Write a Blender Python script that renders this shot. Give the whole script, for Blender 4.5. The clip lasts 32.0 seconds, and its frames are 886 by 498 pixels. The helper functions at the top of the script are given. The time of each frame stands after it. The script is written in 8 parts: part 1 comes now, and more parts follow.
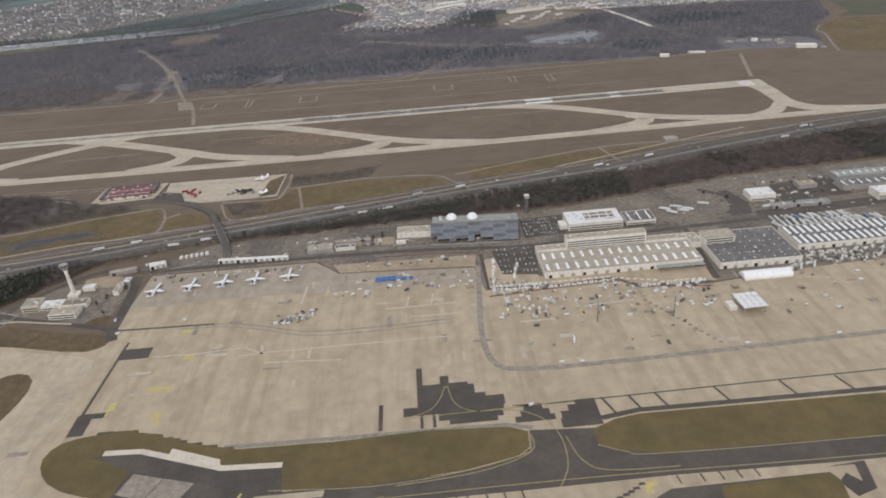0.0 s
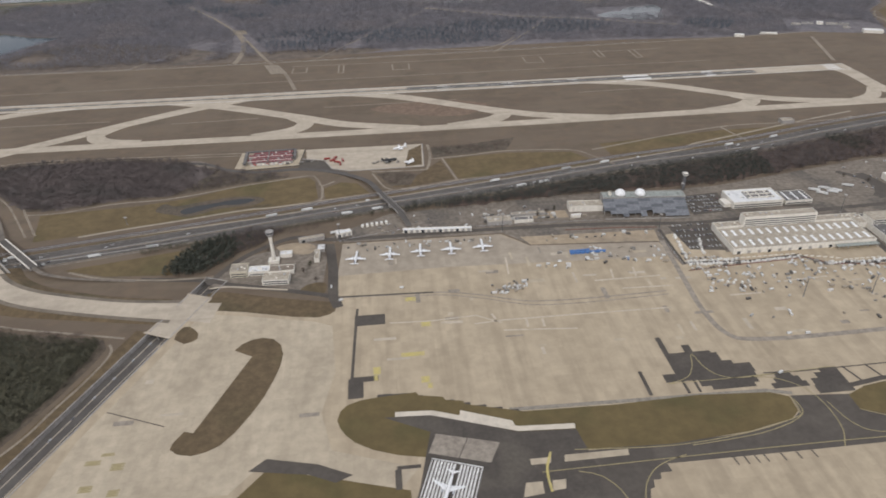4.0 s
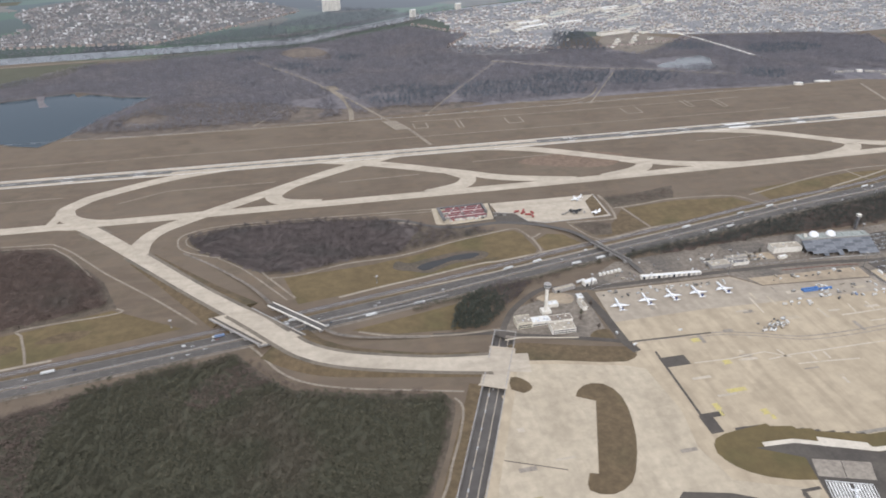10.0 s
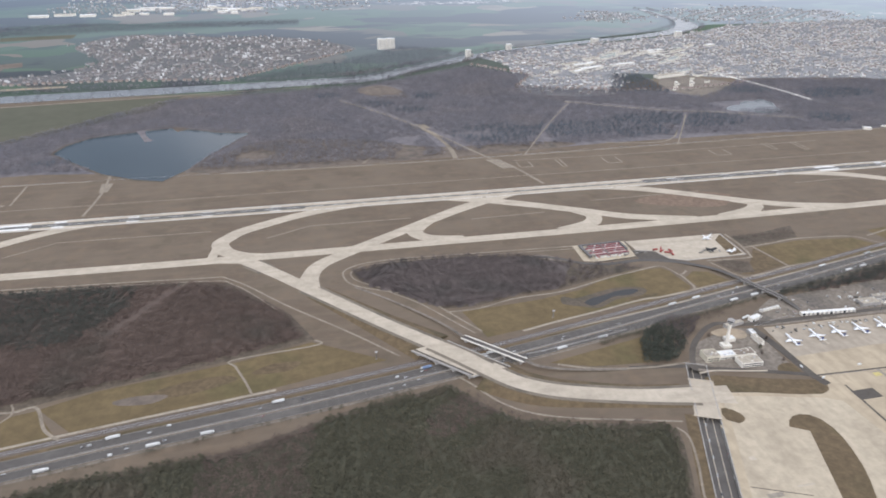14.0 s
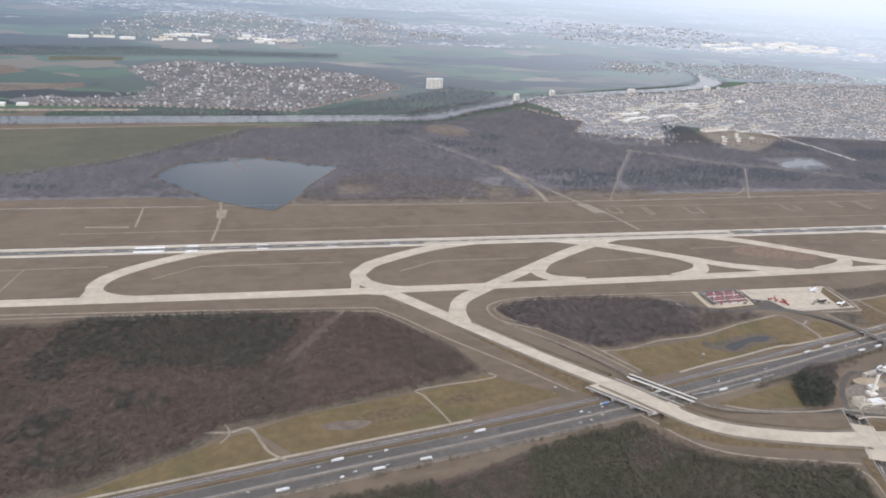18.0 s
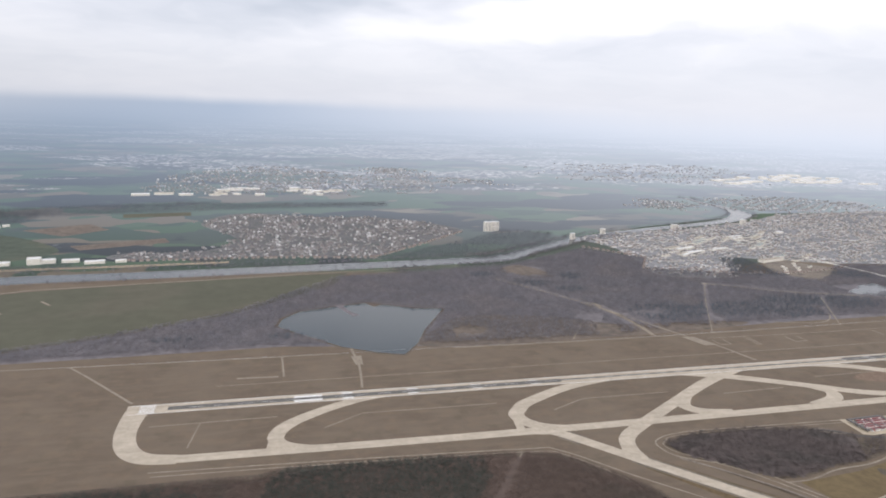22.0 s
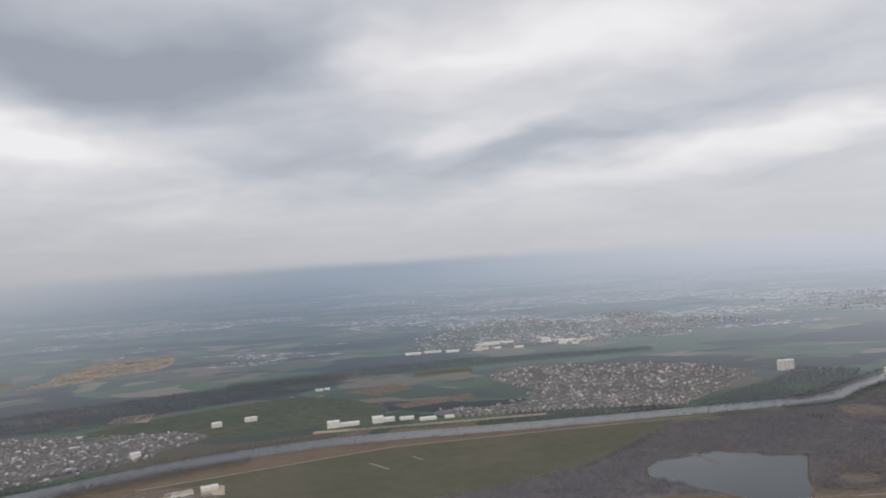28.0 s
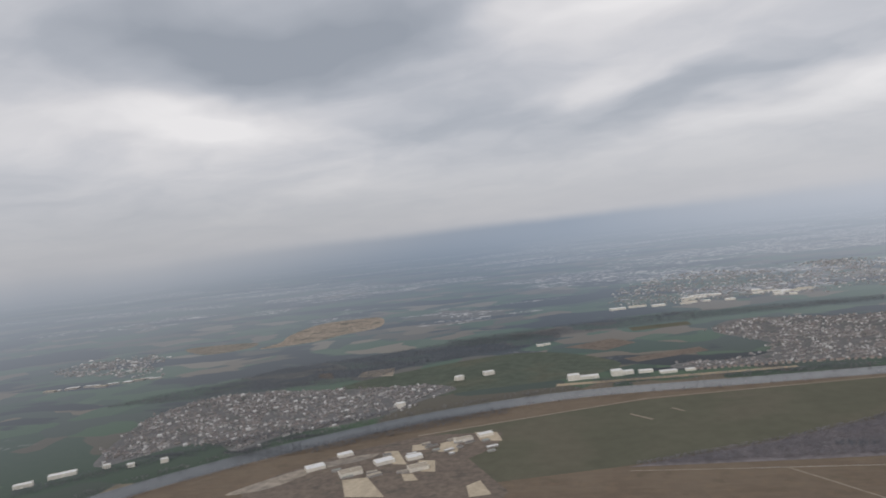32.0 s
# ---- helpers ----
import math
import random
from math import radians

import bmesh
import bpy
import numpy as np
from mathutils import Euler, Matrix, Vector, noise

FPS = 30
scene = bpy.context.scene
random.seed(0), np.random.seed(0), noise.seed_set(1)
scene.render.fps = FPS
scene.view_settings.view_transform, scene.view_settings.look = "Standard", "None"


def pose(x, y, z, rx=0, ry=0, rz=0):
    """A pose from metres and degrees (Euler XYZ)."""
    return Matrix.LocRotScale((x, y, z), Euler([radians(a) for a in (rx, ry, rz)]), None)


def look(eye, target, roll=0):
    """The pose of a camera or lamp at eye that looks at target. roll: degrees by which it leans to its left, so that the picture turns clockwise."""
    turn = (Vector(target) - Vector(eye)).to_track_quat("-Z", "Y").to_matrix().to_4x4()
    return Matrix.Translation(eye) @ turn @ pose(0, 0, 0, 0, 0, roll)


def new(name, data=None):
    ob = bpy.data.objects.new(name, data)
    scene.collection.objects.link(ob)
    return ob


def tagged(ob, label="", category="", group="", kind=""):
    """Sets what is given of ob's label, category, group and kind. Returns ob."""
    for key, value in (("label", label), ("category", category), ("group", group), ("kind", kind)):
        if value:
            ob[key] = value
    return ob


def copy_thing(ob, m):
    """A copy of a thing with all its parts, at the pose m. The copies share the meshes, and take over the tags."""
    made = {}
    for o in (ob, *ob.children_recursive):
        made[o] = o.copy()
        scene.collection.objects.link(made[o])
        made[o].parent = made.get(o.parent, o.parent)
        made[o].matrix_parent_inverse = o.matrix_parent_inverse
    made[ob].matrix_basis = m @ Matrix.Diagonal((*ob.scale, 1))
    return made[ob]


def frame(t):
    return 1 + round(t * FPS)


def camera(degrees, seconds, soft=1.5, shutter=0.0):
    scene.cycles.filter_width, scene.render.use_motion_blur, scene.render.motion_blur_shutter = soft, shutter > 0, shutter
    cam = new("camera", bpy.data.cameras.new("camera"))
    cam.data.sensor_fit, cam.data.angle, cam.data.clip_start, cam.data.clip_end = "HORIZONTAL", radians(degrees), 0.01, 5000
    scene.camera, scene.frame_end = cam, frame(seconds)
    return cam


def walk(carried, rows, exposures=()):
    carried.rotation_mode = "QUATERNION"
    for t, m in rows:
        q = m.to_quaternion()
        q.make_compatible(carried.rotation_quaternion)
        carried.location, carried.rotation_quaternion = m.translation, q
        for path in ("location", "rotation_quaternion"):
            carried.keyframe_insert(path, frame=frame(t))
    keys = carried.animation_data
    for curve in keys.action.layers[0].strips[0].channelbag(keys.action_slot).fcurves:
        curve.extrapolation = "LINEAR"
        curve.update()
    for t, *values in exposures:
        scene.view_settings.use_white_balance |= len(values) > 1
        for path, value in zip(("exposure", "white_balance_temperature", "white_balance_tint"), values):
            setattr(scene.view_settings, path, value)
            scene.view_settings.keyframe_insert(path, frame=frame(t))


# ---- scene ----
# The way of the aeroplane's window: x along the runway, y across it to the north, z up, in metres.
cam = camera(66.1, 32.0, soft=1.8, shutter=0.5)
U = 0.43  # plan metres are multiplied by this at the end: the flight is too fast for the path at full size
ROWS = [
    (0.0, 0.52, -0.55, 195.45, 61.276, 3.827, -3.590),
    (0.5, -16.36, -0.76, 197.64, 60.878, 2.950, -4.186),
    (1.0, -33.23, -0.95, 199.83, 60.249, 2.364, -4.622),
    (1.5, -50.12, -1.13, 202.03, 59.933, 1.536, -4.923),
    (2.0, -67.00, -1.29, 204.23, 59.520, 1.566, -4.990),
    (2.5, -83.87, -1.40, 206.43, 58.979, 1.675, -5.233),
    (3.0, -100.73, -1.46, 208.64, 58.383, 1.796, -5.390),
    (3.5, -117.58, -1.46, 210.86, 58.276, 1.519, -5.615),
    (5.5, -184.79, -0.78, 219.94, 57.900, 0.278, -6.689),
    (6.0, -201.55, -0.41, 222.29, 57.784, 0.198, -6.984),
    (6.5, -218.28, 0.03, 224.68, 57.675, -0.343, -7.479),
    (7.0, -234.99, 0.55, 227.10, 57.901, -0.288, -7.761),
    (7.5, -251.68, 1.15, 229.54, 57.979, -0.438, -8.167),
    (8.0, -268.35, 1.82, 232.00, 58.028, -0.216, -8.477),
    (8.5, -284.99, 2.55, 234.45, 58.113, -0.189, -9.272),
    (9.0, -301.62, 3.34, 236.89, 58.442, -0.412, -10.259),
    (9.5, -318.24, 4.20, 239.28, 60.378, 0.603, -11.407),
    (10.0, -334.86, 5.11, 241.61, 61.115, 0.499, -11.737),
    (10.5, -351.50, 6.06, 243.85, 60.893, 1.310, -12.398),
    (11.0, -368.16, 7.06, 245.98, 60.931, 0.518, -11.899),
    (11.5, -384.85, 8.10, 247.99, 60.982, 0.073, -11.836),
    (12.0, -401.58, 9.19, 249.88, 61.107, 0.427, -12.069),
    (12.5, -418.37, 10.31, 251.65, 61.444, 0.010, -12.171),
    (13.0, -435.24, 11.48, 253.29, 61.891, -0.096, -12.515),
    (13.5, -452.19, 12.69, 254.81, 63.240, -0.317, -12.627),
    (14.0, -469.26, 13.93, 256.23, 63.713, -0.573, -12.588),
    (14.5, -486.44, 15.21, 257.56, 64.126, -1.545, -12.626),
    (16.5, -556.30, 20.44, 262.13, 66.648, -3.706, -14.082),
    (17.0, -574.03, 21.73, 263.13, 66.720, -4.010, -13.837),
    (17.5, -591.84, 23.00, 264.09, 66.586, -4.045, -13.672),
    (18.0, -609.73, 24.23, 265.03, 66.606, -3.936, -13.523),
    (18.5, -627.69, 25.42, 265.94, 67.319, -4.167, -13.480),
    (19.0, -645.71, 26.54, 266.85, 68.980, -3.848, -13.424),
    (19.5, -663.77, 27.57, 267.76, 70.908, -3.686, -13.635),
    (20.0, -681.90, 28.50, 268.67, 71.863, -3.529, -13.923),
    (20.5, -700.10, 29.28, 269.60, 73.825, -3.168, -14.220),
    (21.0, -718.38, 29.88, 270.57, 76.691, -2.489, -14.415),
    (21.5, -736.75, 30.25, 271.58, 77.084, -2.334, -14.544),
    (22.0, -755.24, 30.37, 272.66, 78.107, -1.966, -14.461),
    (22.5, -773.83, 30.20, 273.81, 79.386, -1.541, -14.477),
    (23.0, -792.55, 29.69, 275.02, 81.179, -1.415, -14.023),
    (23.5, -811.38, 28.80, 276.29, 81.722, -1.485, -13.550),
    (24.0, -830.32, 27.51, 277.61, 83.081, -1.067, -12.454),
    (24.5, -849.35, 25.79, 278.96, 84.209, -1.471, -11.626),
    (25.0, -868.46, 23.61, 280.33, 86.229, -0.823, -10.485),
    (25.5, -887.62, 20.98, 281.72, 87.172, 0.253, -9.334),
    (27.5, -963.78, 6.25, 287.64, 90.286, 2.735, -2.297),
    (28.0, -982.40, 1.64, 289.25, 90.646, 3.749, -0.019),
    (28.5, -1000.77, -3.30, 290.92, 90.600, 4.565, 1.440),
    (29.0, -1018.91, -8.54, 292.65, 90.522, 5.378, 2.762),
    (29.5, -1036.84, -14.07, 294.42, 91.622, 6.777, 3.791),
    (30.0, -1054.60, -19.85, 296.23, 92.237, 7.078, 5.049),
    (30.5, -1072.24, -25.80, 298.05, 91.941, 6.655, 6.823),
    (31.0, -1089.79, -31.86, 299.88, 91.331, 7.557, 9.685),
    (31.5, -1107.29, -37.96, 301.71, 89.101, 6.695, 10.944),
    (32.0, -1124.79, -44.09, 303.54, 88.302, 6.719, 12.644),
]
EXPOSURES = [(0.0, 0.22, 6270, 13), (6.0, 0.33, 6240, 13), (9.0, 0.65, 6090, 13), (13.0, 0.76, 5910, 13), (17.0, 0.77, 5960, 14), (19.0, 0.75, 6020, 14), (21.0, 0.63, 6180, 14.5), (23.0, 0.48, 6270, 14), (25.0, 0.33, 6350, 13), (28.0, 0.03, 6350, 13), (32.0, -0.06, 6370, 13)]
walk(cam, [(t, pose(x, y, z, rx, ry, rz)) for t, x, y, z, rx, ry, rz in ROWS], EXPOSURES)


# ---- node helpers ----
class Tree:
    """Short ways to make and join the nodes of one node tree."""

    def __init__(self, tree):
        self.t = tree
        self.t.nodes.clear()

    def node(self, kind, **values):
        n = self.t.nodes.new(kind)
        for key, value in values.items():
            if key in n.inputs:
                if isinstance(value, bpy.types.NodeSocket):
                    self.t.links.new(value, n.inputs[key])
                else:
                    n.inputs[key].default_value = value
        return n

    def join(self, a, b):
        self.t.links.new(a, b)

    def math(self, op, a, b=0.0, c=0.0, clamp=False):
        n = self.t.nodes.new("ShaderNodeMath")
        n.operation, n.use_clamp = op, clamp
        for i, v in enumerate((a, b, c)):
            if isinstance(v, bpy.types.NodeSocket):
                self.join(v, n.inputs[i])
            else:
                n.inputs[i].default_value = v
        return n.outputs[0]

    def vec(self, op, a, b=(0, 0, 0)):
        n = self.t.nodes.new("ShaderNodeVectorMath")
        n.operation = op
        for i, v in enumerate((a, b)):
            if isinstance(v, bpy.types.NodeSocket):
                self.join(v, n.inputs[i])
            else:
                n.inputs[i].default_value = v
        return n.outputs[0]

    def mix(self, f, a, b, how="MIX"):
        n = self.t.nodes.new("ShaderNodeMix")
        n.data_type, n.blend_type = "RGBA", how
        for s, v in ((n.inputs[0], f), (n.inputs[6], a), (n.inputs[7], b)):
            if isinstance(v, bpy.types.NodeSocket):
                self.join(v, s)
            else:
                s.default_value = (*v, 1.0) if isinstance(v, (tuple, list)) and len(v) == 3 else v
        return n.outputs[2]

    def noise(self, vec, scale, detail=3.0, rough=0.55, distort=0.0):
        n = self.node("ShaderNodeTexNoise", Scale=scale, Detail=detail, Roughness=rough, Distortion=distort)
        self.join(vec, n.inputs["Vector"])
        return n.outputs["Fac"]

    def voronoi(self, vec, scale, feature="F1", metric="EUCLIDEAN", rand=1.0):
        n = self.t.nodes.new("ShaderNodeTexVoronoi")
        n.feature = feature
        if feature == "F1":
            n.distance = metric
        n.inputs["Scale"].default_value, n.inputs["Randomness"].default_value = scale, rand
        self.join(vec, n.inputs["Vector"])
        return n

    def span(self, v, a, b, lo=0.0, hi=1.0):
        n = self.t.nodes.new("ShaderNodeMapRange")
        n.interpolation_type = "SMOOTHSTEP"
        for i, x in enumerate((v, a, b, lo, hi)):
            if isinstance(x, bpy.types.NodeSocket):
                self.join(x, n.inputs[i])
            else:
                n.inputs[i].default_value = x
        return n.outputs[0]

    def ramp(self, f, stops, how="LINEAR"):
        n = self.t.nodes.new("ShaderNodeValToRGB")
        r = n.color_ramp
        r.interpolation = how
        while len(r.elements) < len(stops):
            r.elements.new(0.5)
        for e, (p, c) in zip(r.elements, stops):
            e.position, e.color = p, (*c, 1.0)
        self.join(f, n.inputs[0])
        return n.outputs[0]


# ---- far country: fields, woods and villages as a colour of the place on the ground ----
def country(n, place, soft=1.0):
    """Patchwork of fields, dark woods and pale built-up flecks at real-world size. place: metres on the ground."""
    flat = n.vec("MULTIPLY", place, (1, 1, 0))
    bent = n.node("ShaderNodeTexNoise", Scale=0.0011, Detail=3.0)
    n.join(flat, bent.inputs["Vector"])
    warp = n.vec("ADD", flat, n.vec("MULTIPLY", bent.outputs["Color"], (500, 420, 0)))
    cell = n.voronoi(n.vec("MULTIPLY", warp, (0.0030, 0.0042, 0)), 1.0, metric="MANHATTAN")
    pick = n.node("ShaderNodeSeparateColor")
    n.join(cell.outputs["Color"], pick.inputs[0])
    field = n.ramp(pick.outputs[0], [(0.0, (0.05, 0.078, 0.052)), (0.22, (0.066, 0.115, 0.06)), (0.46, (0.085, 0.13, 0.075)), (0.6, (0.06, 0.075, 0.062)),
                                     (0.72, (0.12, 0.098, 0.075)), (0.86, (0.20, 0.155, 0.11)), (0.95, (0.25, 0.205, 0.15))], "CONSTANT")
    field = n.mix(0.3, field, n.mix(n.noise(flat, 0.03), (0.06, 0.08, 0.055), (0.12, 0.125, 0.09)))
    wood = n.span(n.noise(n.vec("MULTIPLY", warp, (0.0006, 0.0017, 0)), 1.0, 4.0), 0.53, 0.56)
    field = n.mix(wood, field, n.mix(n.noise(flat, 0.06), (0.03, 0.036, 0.036), (0.06, 0.058, 0.055)))
    axes = n.node("ShaderNodeSeparateXYZ")
    n.join(flat, axes.inputs[0])
    rural = n.math("ADD", n.span(axes.outputs[1], 4700.0, 5600.0, 0.16, 0.0), n.span(axes.outputs[0], -4400.0, -2900.0, 0.055, 0.0))
    band = n.math("SUBTRACT", n.noise(n.vec("MULTIPLY", flat, (0.00042, 0.00075, 0)), 1.0, 4.0), rural)
    town = n.span(band, 0.46, 0.54)
    house = n.voronoi(n.vec("MULTIPLY", flat, (0.036, 0.024, 0)), 1.0)
    tint = n.node("ShaderNodeSeparateColor")
    n.join(house.outputs["Color"], tint.inputs[0])
    roof = n.ramp(tint.outputs[1], [(0.0, (0.13, 0.105, 0.09)), (0.3, (0.22, 0.16, 0.135)), (0.45, (0.36, 0.335, 0.315)), (0.72, (0.62, 0.61, 0.6))], "CONSTANT")
    near = n.span(house.outputs["Distance"], 0.40, 0.52, 1.0, 0.0)
    field = n.mix(n.math("MULTIPLY", town, 0.5), field, (0.12, 0.115, 0.105))
    field = n.mix(n.math("MULTIPLY", n.math("MULTIPLY", town, near), 0.8 * soft), field, roof)
    for fx, fy, size, share, at, gap in ((0.013, 0.015, 0.30, 0.70, 0.46, 0.06), (0.0085, 0.012, 0.24, 0.74, 0.49, 0.04), (0.0036, 0.0055, 0.16, 0.84, 0.46, 0.05)):
        shed = n.voronoi(n.vec("MULTIPLY", n.vec("ADD", flat, (700, 300, 0)), (fx, fy, 0)), 1.0, metric="CHEBYCHEV")
        stint = n.node("ShaderNodeSeparateColor")
        n.join(shed.outputs["Color"], stint.inputs[0])
        big = n.math("MULTIPLY", n.math("LESS_THAN", shed.outputs["Distance"], size), n.math("GREATER_THAN", stint.outputs[2], share))
        field = n.mix(n.math("MULTIPLY", big, n.span(band, at, at + gap)), field, n.mix(stint.outputs[0], (0.32, 0.285, 0.255), (0.72, 0.69, 0.645)))
    return field


FAR_FROM = (-2050, 40, 0)


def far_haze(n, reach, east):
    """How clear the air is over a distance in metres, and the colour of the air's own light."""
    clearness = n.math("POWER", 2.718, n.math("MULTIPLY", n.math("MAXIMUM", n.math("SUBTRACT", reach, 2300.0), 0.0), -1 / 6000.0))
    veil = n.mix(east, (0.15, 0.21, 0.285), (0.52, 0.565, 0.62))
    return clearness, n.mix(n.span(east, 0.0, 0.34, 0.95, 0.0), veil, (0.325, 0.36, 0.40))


# ---- world: an overcast sky, and the hazy country beyond the built ground ----
SUN_UP, SUN_TURN = 38.0, 200.0
world = bpy.data.worlds.new("overcast_sky")
scene.world = world
world.use_nodes = True
n = Tree(world.node_tree)
way = n.node("ShaderNodeTexCoord").outputs["Generated"]
xyz = n.node("ShaderNodeSeparateXYZ")
n.join(way, xyz.inputs[0])
X, Y, Z = xyz.outputs
sky = n.t.nodes.new("ShaderNodeTexSky")
sky.sky_type, sky.sun_disc, sky.sun_elevation, sky.sun_rotation = "NISHITA", False, radians(SUN_UP), radians(SUN_TURN)
clear = n.mix(1.0, sky.outputs[0], (0.1, 0.1, 0.1), "MULTIPLY")
up = n.math("MAXIMUM", Z, 0.0)
over = n.math("DIVIDE", 1.0, n.math("ADD", up, 0.2))
sheet = n.vec("MULTIPLY", way, (1, 1, 0))
lift = n.t.nodes.new("ShaderNodeCombineXYZ")
for i in range(3):
    n.join(over, lift.inputs[i])
sheet = n.vec("ADD", n.vec("MULTIPLY", sheet, lift.outputs[0]), (3.1, 0.4, 0))
slow = n.node("ShaderNodeTexNoise", Scale=1.6, Detail=3.0)
n.join(sheet, slow.inputs["Vector"])
moved = n.vec("ADD", sheet, n.vec("MULTIPLY", n.vec("SUBTRACT", slow.outputs["Color"], (0.5, 0.5, 0.5)), (0.75, 0.65, 0)))
bank = n.noise(n.vec("MULTIPLY", moved, (0.9, 1.1, 1)), 1.0, 3.0, 0.5)
puff = n.noise(n.vec("MULTIPLY", moved, (3.0, 3.2, 1)), 1.0, 6.0, 0.55)
thick = n.math("ADD", 0.56, n.math("ADD", n.math("MULTIPLY", n.math("SUBTRACT", bank, 0.5), 0.42), n.math("MULTIPLY", n.math("SUBTRACT", puff, 0.5), 0.26)))
# broad cloud banks: place on the cloud sheet, half length, half width, turn, strength (dark: minus)
for cx, cy, la, lb, turn, gain in ((-0.85, 1.85, 0.62, 0.32, 32, -0.42), (-1.34, 2.26, 0.46, 0.20, 38, 0.30), (-0.02, 2.04, 0.62, 0.20, -28, 0.18), (0.05, 2.62, 0.42, 0.20, -20, 0.17), (0.62, 2.72, 0.85, 0.24, -36, -0.20), (1.28, 2.8, 0.85, 0.22, -36, 0.25),
                                    (-0.5, 2.75, 0.5, 0.22, 8, -0.12), (0.45, 1.80, 0.4, 0.25, 0, 0.18), (-1.32, 3.34, 0.3, 0.15, 10, 0.12), (1.9, 2.0, 0.7, 0.5, -40, 0.14), (-0.1, 1.3, 0.8, 0.25, 20, -0.10)):
    c, q = math.cos(radians(turn)), math.sin(radians(turn))
    rel = n.node("ShaderNodeSeparateXYZ")
    n.join(n.vec("SUBTRACT", moved, (cx + 3.1, cy + 0.4, 0)), rel.inputs[0])
    u = n.math("DIVIDE", n.math("ADD", n.math("MULTIPLY", rel.outputs[0], c), n.math("MULTIPLY", rel.outputs[1], q)), la)
    v = n.math("DIVIDE", n.math("SUBTRACT", n.math("MULTIPLY", rel.outputs[1], c), n.math("MULTIPLY", rel.outputs[0], q)), lb)
    bell = n.math("POWER", 2.718, n.math("MULTIPLY", n.math("ADD", n.math("MULTIPLY", u, u), n.math("MULTIPLY", v, v)), -1.0))
    thick = n.math("ADD", thick, n.math("MULTIPLY", bell, gain))
cloud = n.ramp(thick, [(0.20, (0.33, 0.36, 0.395)), (0.40, (0.45, 0.475, 0.505)), (0.54, (0.585, 0.595, 0.61)), (0.65, (0.70, 0.695, 0.69)), (0.82, (0.86, 0.845, 0.82))])
low = n.span(up, 0.0, 0.16, 1.0, 0.0)
east = n.span(X, -0.75, 0.75)
rim = n.mix(east, (0.44, 0.45, 0.465), (0.575, 0.585, 0.605))
heaven = n.mix(n.math("MULTIPLY", low, 0.82), cloud, rim)
heaven = n.mix(0.05, heaven, clear)
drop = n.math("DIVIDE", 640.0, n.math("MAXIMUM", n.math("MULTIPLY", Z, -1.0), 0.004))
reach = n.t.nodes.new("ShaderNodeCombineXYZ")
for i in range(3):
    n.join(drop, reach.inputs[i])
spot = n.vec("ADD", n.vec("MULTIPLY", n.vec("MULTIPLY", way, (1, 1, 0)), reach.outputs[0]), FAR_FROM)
# the land's daylight tint and distance haze are put straight into its colour
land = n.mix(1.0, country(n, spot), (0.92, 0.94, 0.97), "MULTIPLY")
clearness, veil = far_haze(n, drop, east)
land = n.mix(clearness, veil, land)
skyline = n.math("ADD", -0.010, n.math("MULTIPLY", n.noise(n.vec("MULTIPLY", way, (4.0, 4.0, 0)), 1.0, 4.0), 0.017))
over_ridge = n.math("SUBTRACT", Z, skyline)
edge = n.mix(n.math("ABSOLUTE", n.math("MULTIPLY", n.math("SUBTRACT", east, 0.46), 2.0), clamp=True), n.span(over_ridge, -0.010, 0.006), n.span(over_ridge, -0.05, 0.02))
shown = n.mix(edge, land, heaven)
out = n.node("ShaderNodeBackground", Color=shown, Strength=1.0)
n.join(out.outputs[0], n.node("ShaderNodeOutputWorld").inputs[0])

sun = new("sun", bpy.data.lights.new("sun", "SUN"))
sun.data.energy, sun.data.angle, sun.data.color = 1.1, radians(12), (1.0, 0.96, 0.9)
sun.matrix_world = look((0, 0, 0), (-math.sin(radians(SUN_TURN)) * math.cos(radians(SUN_UP)), -math.cos(radians(SUN_TURN)) * math.cos(radians(SUN_UP)), -math.sin(radians(SUN_UP))))


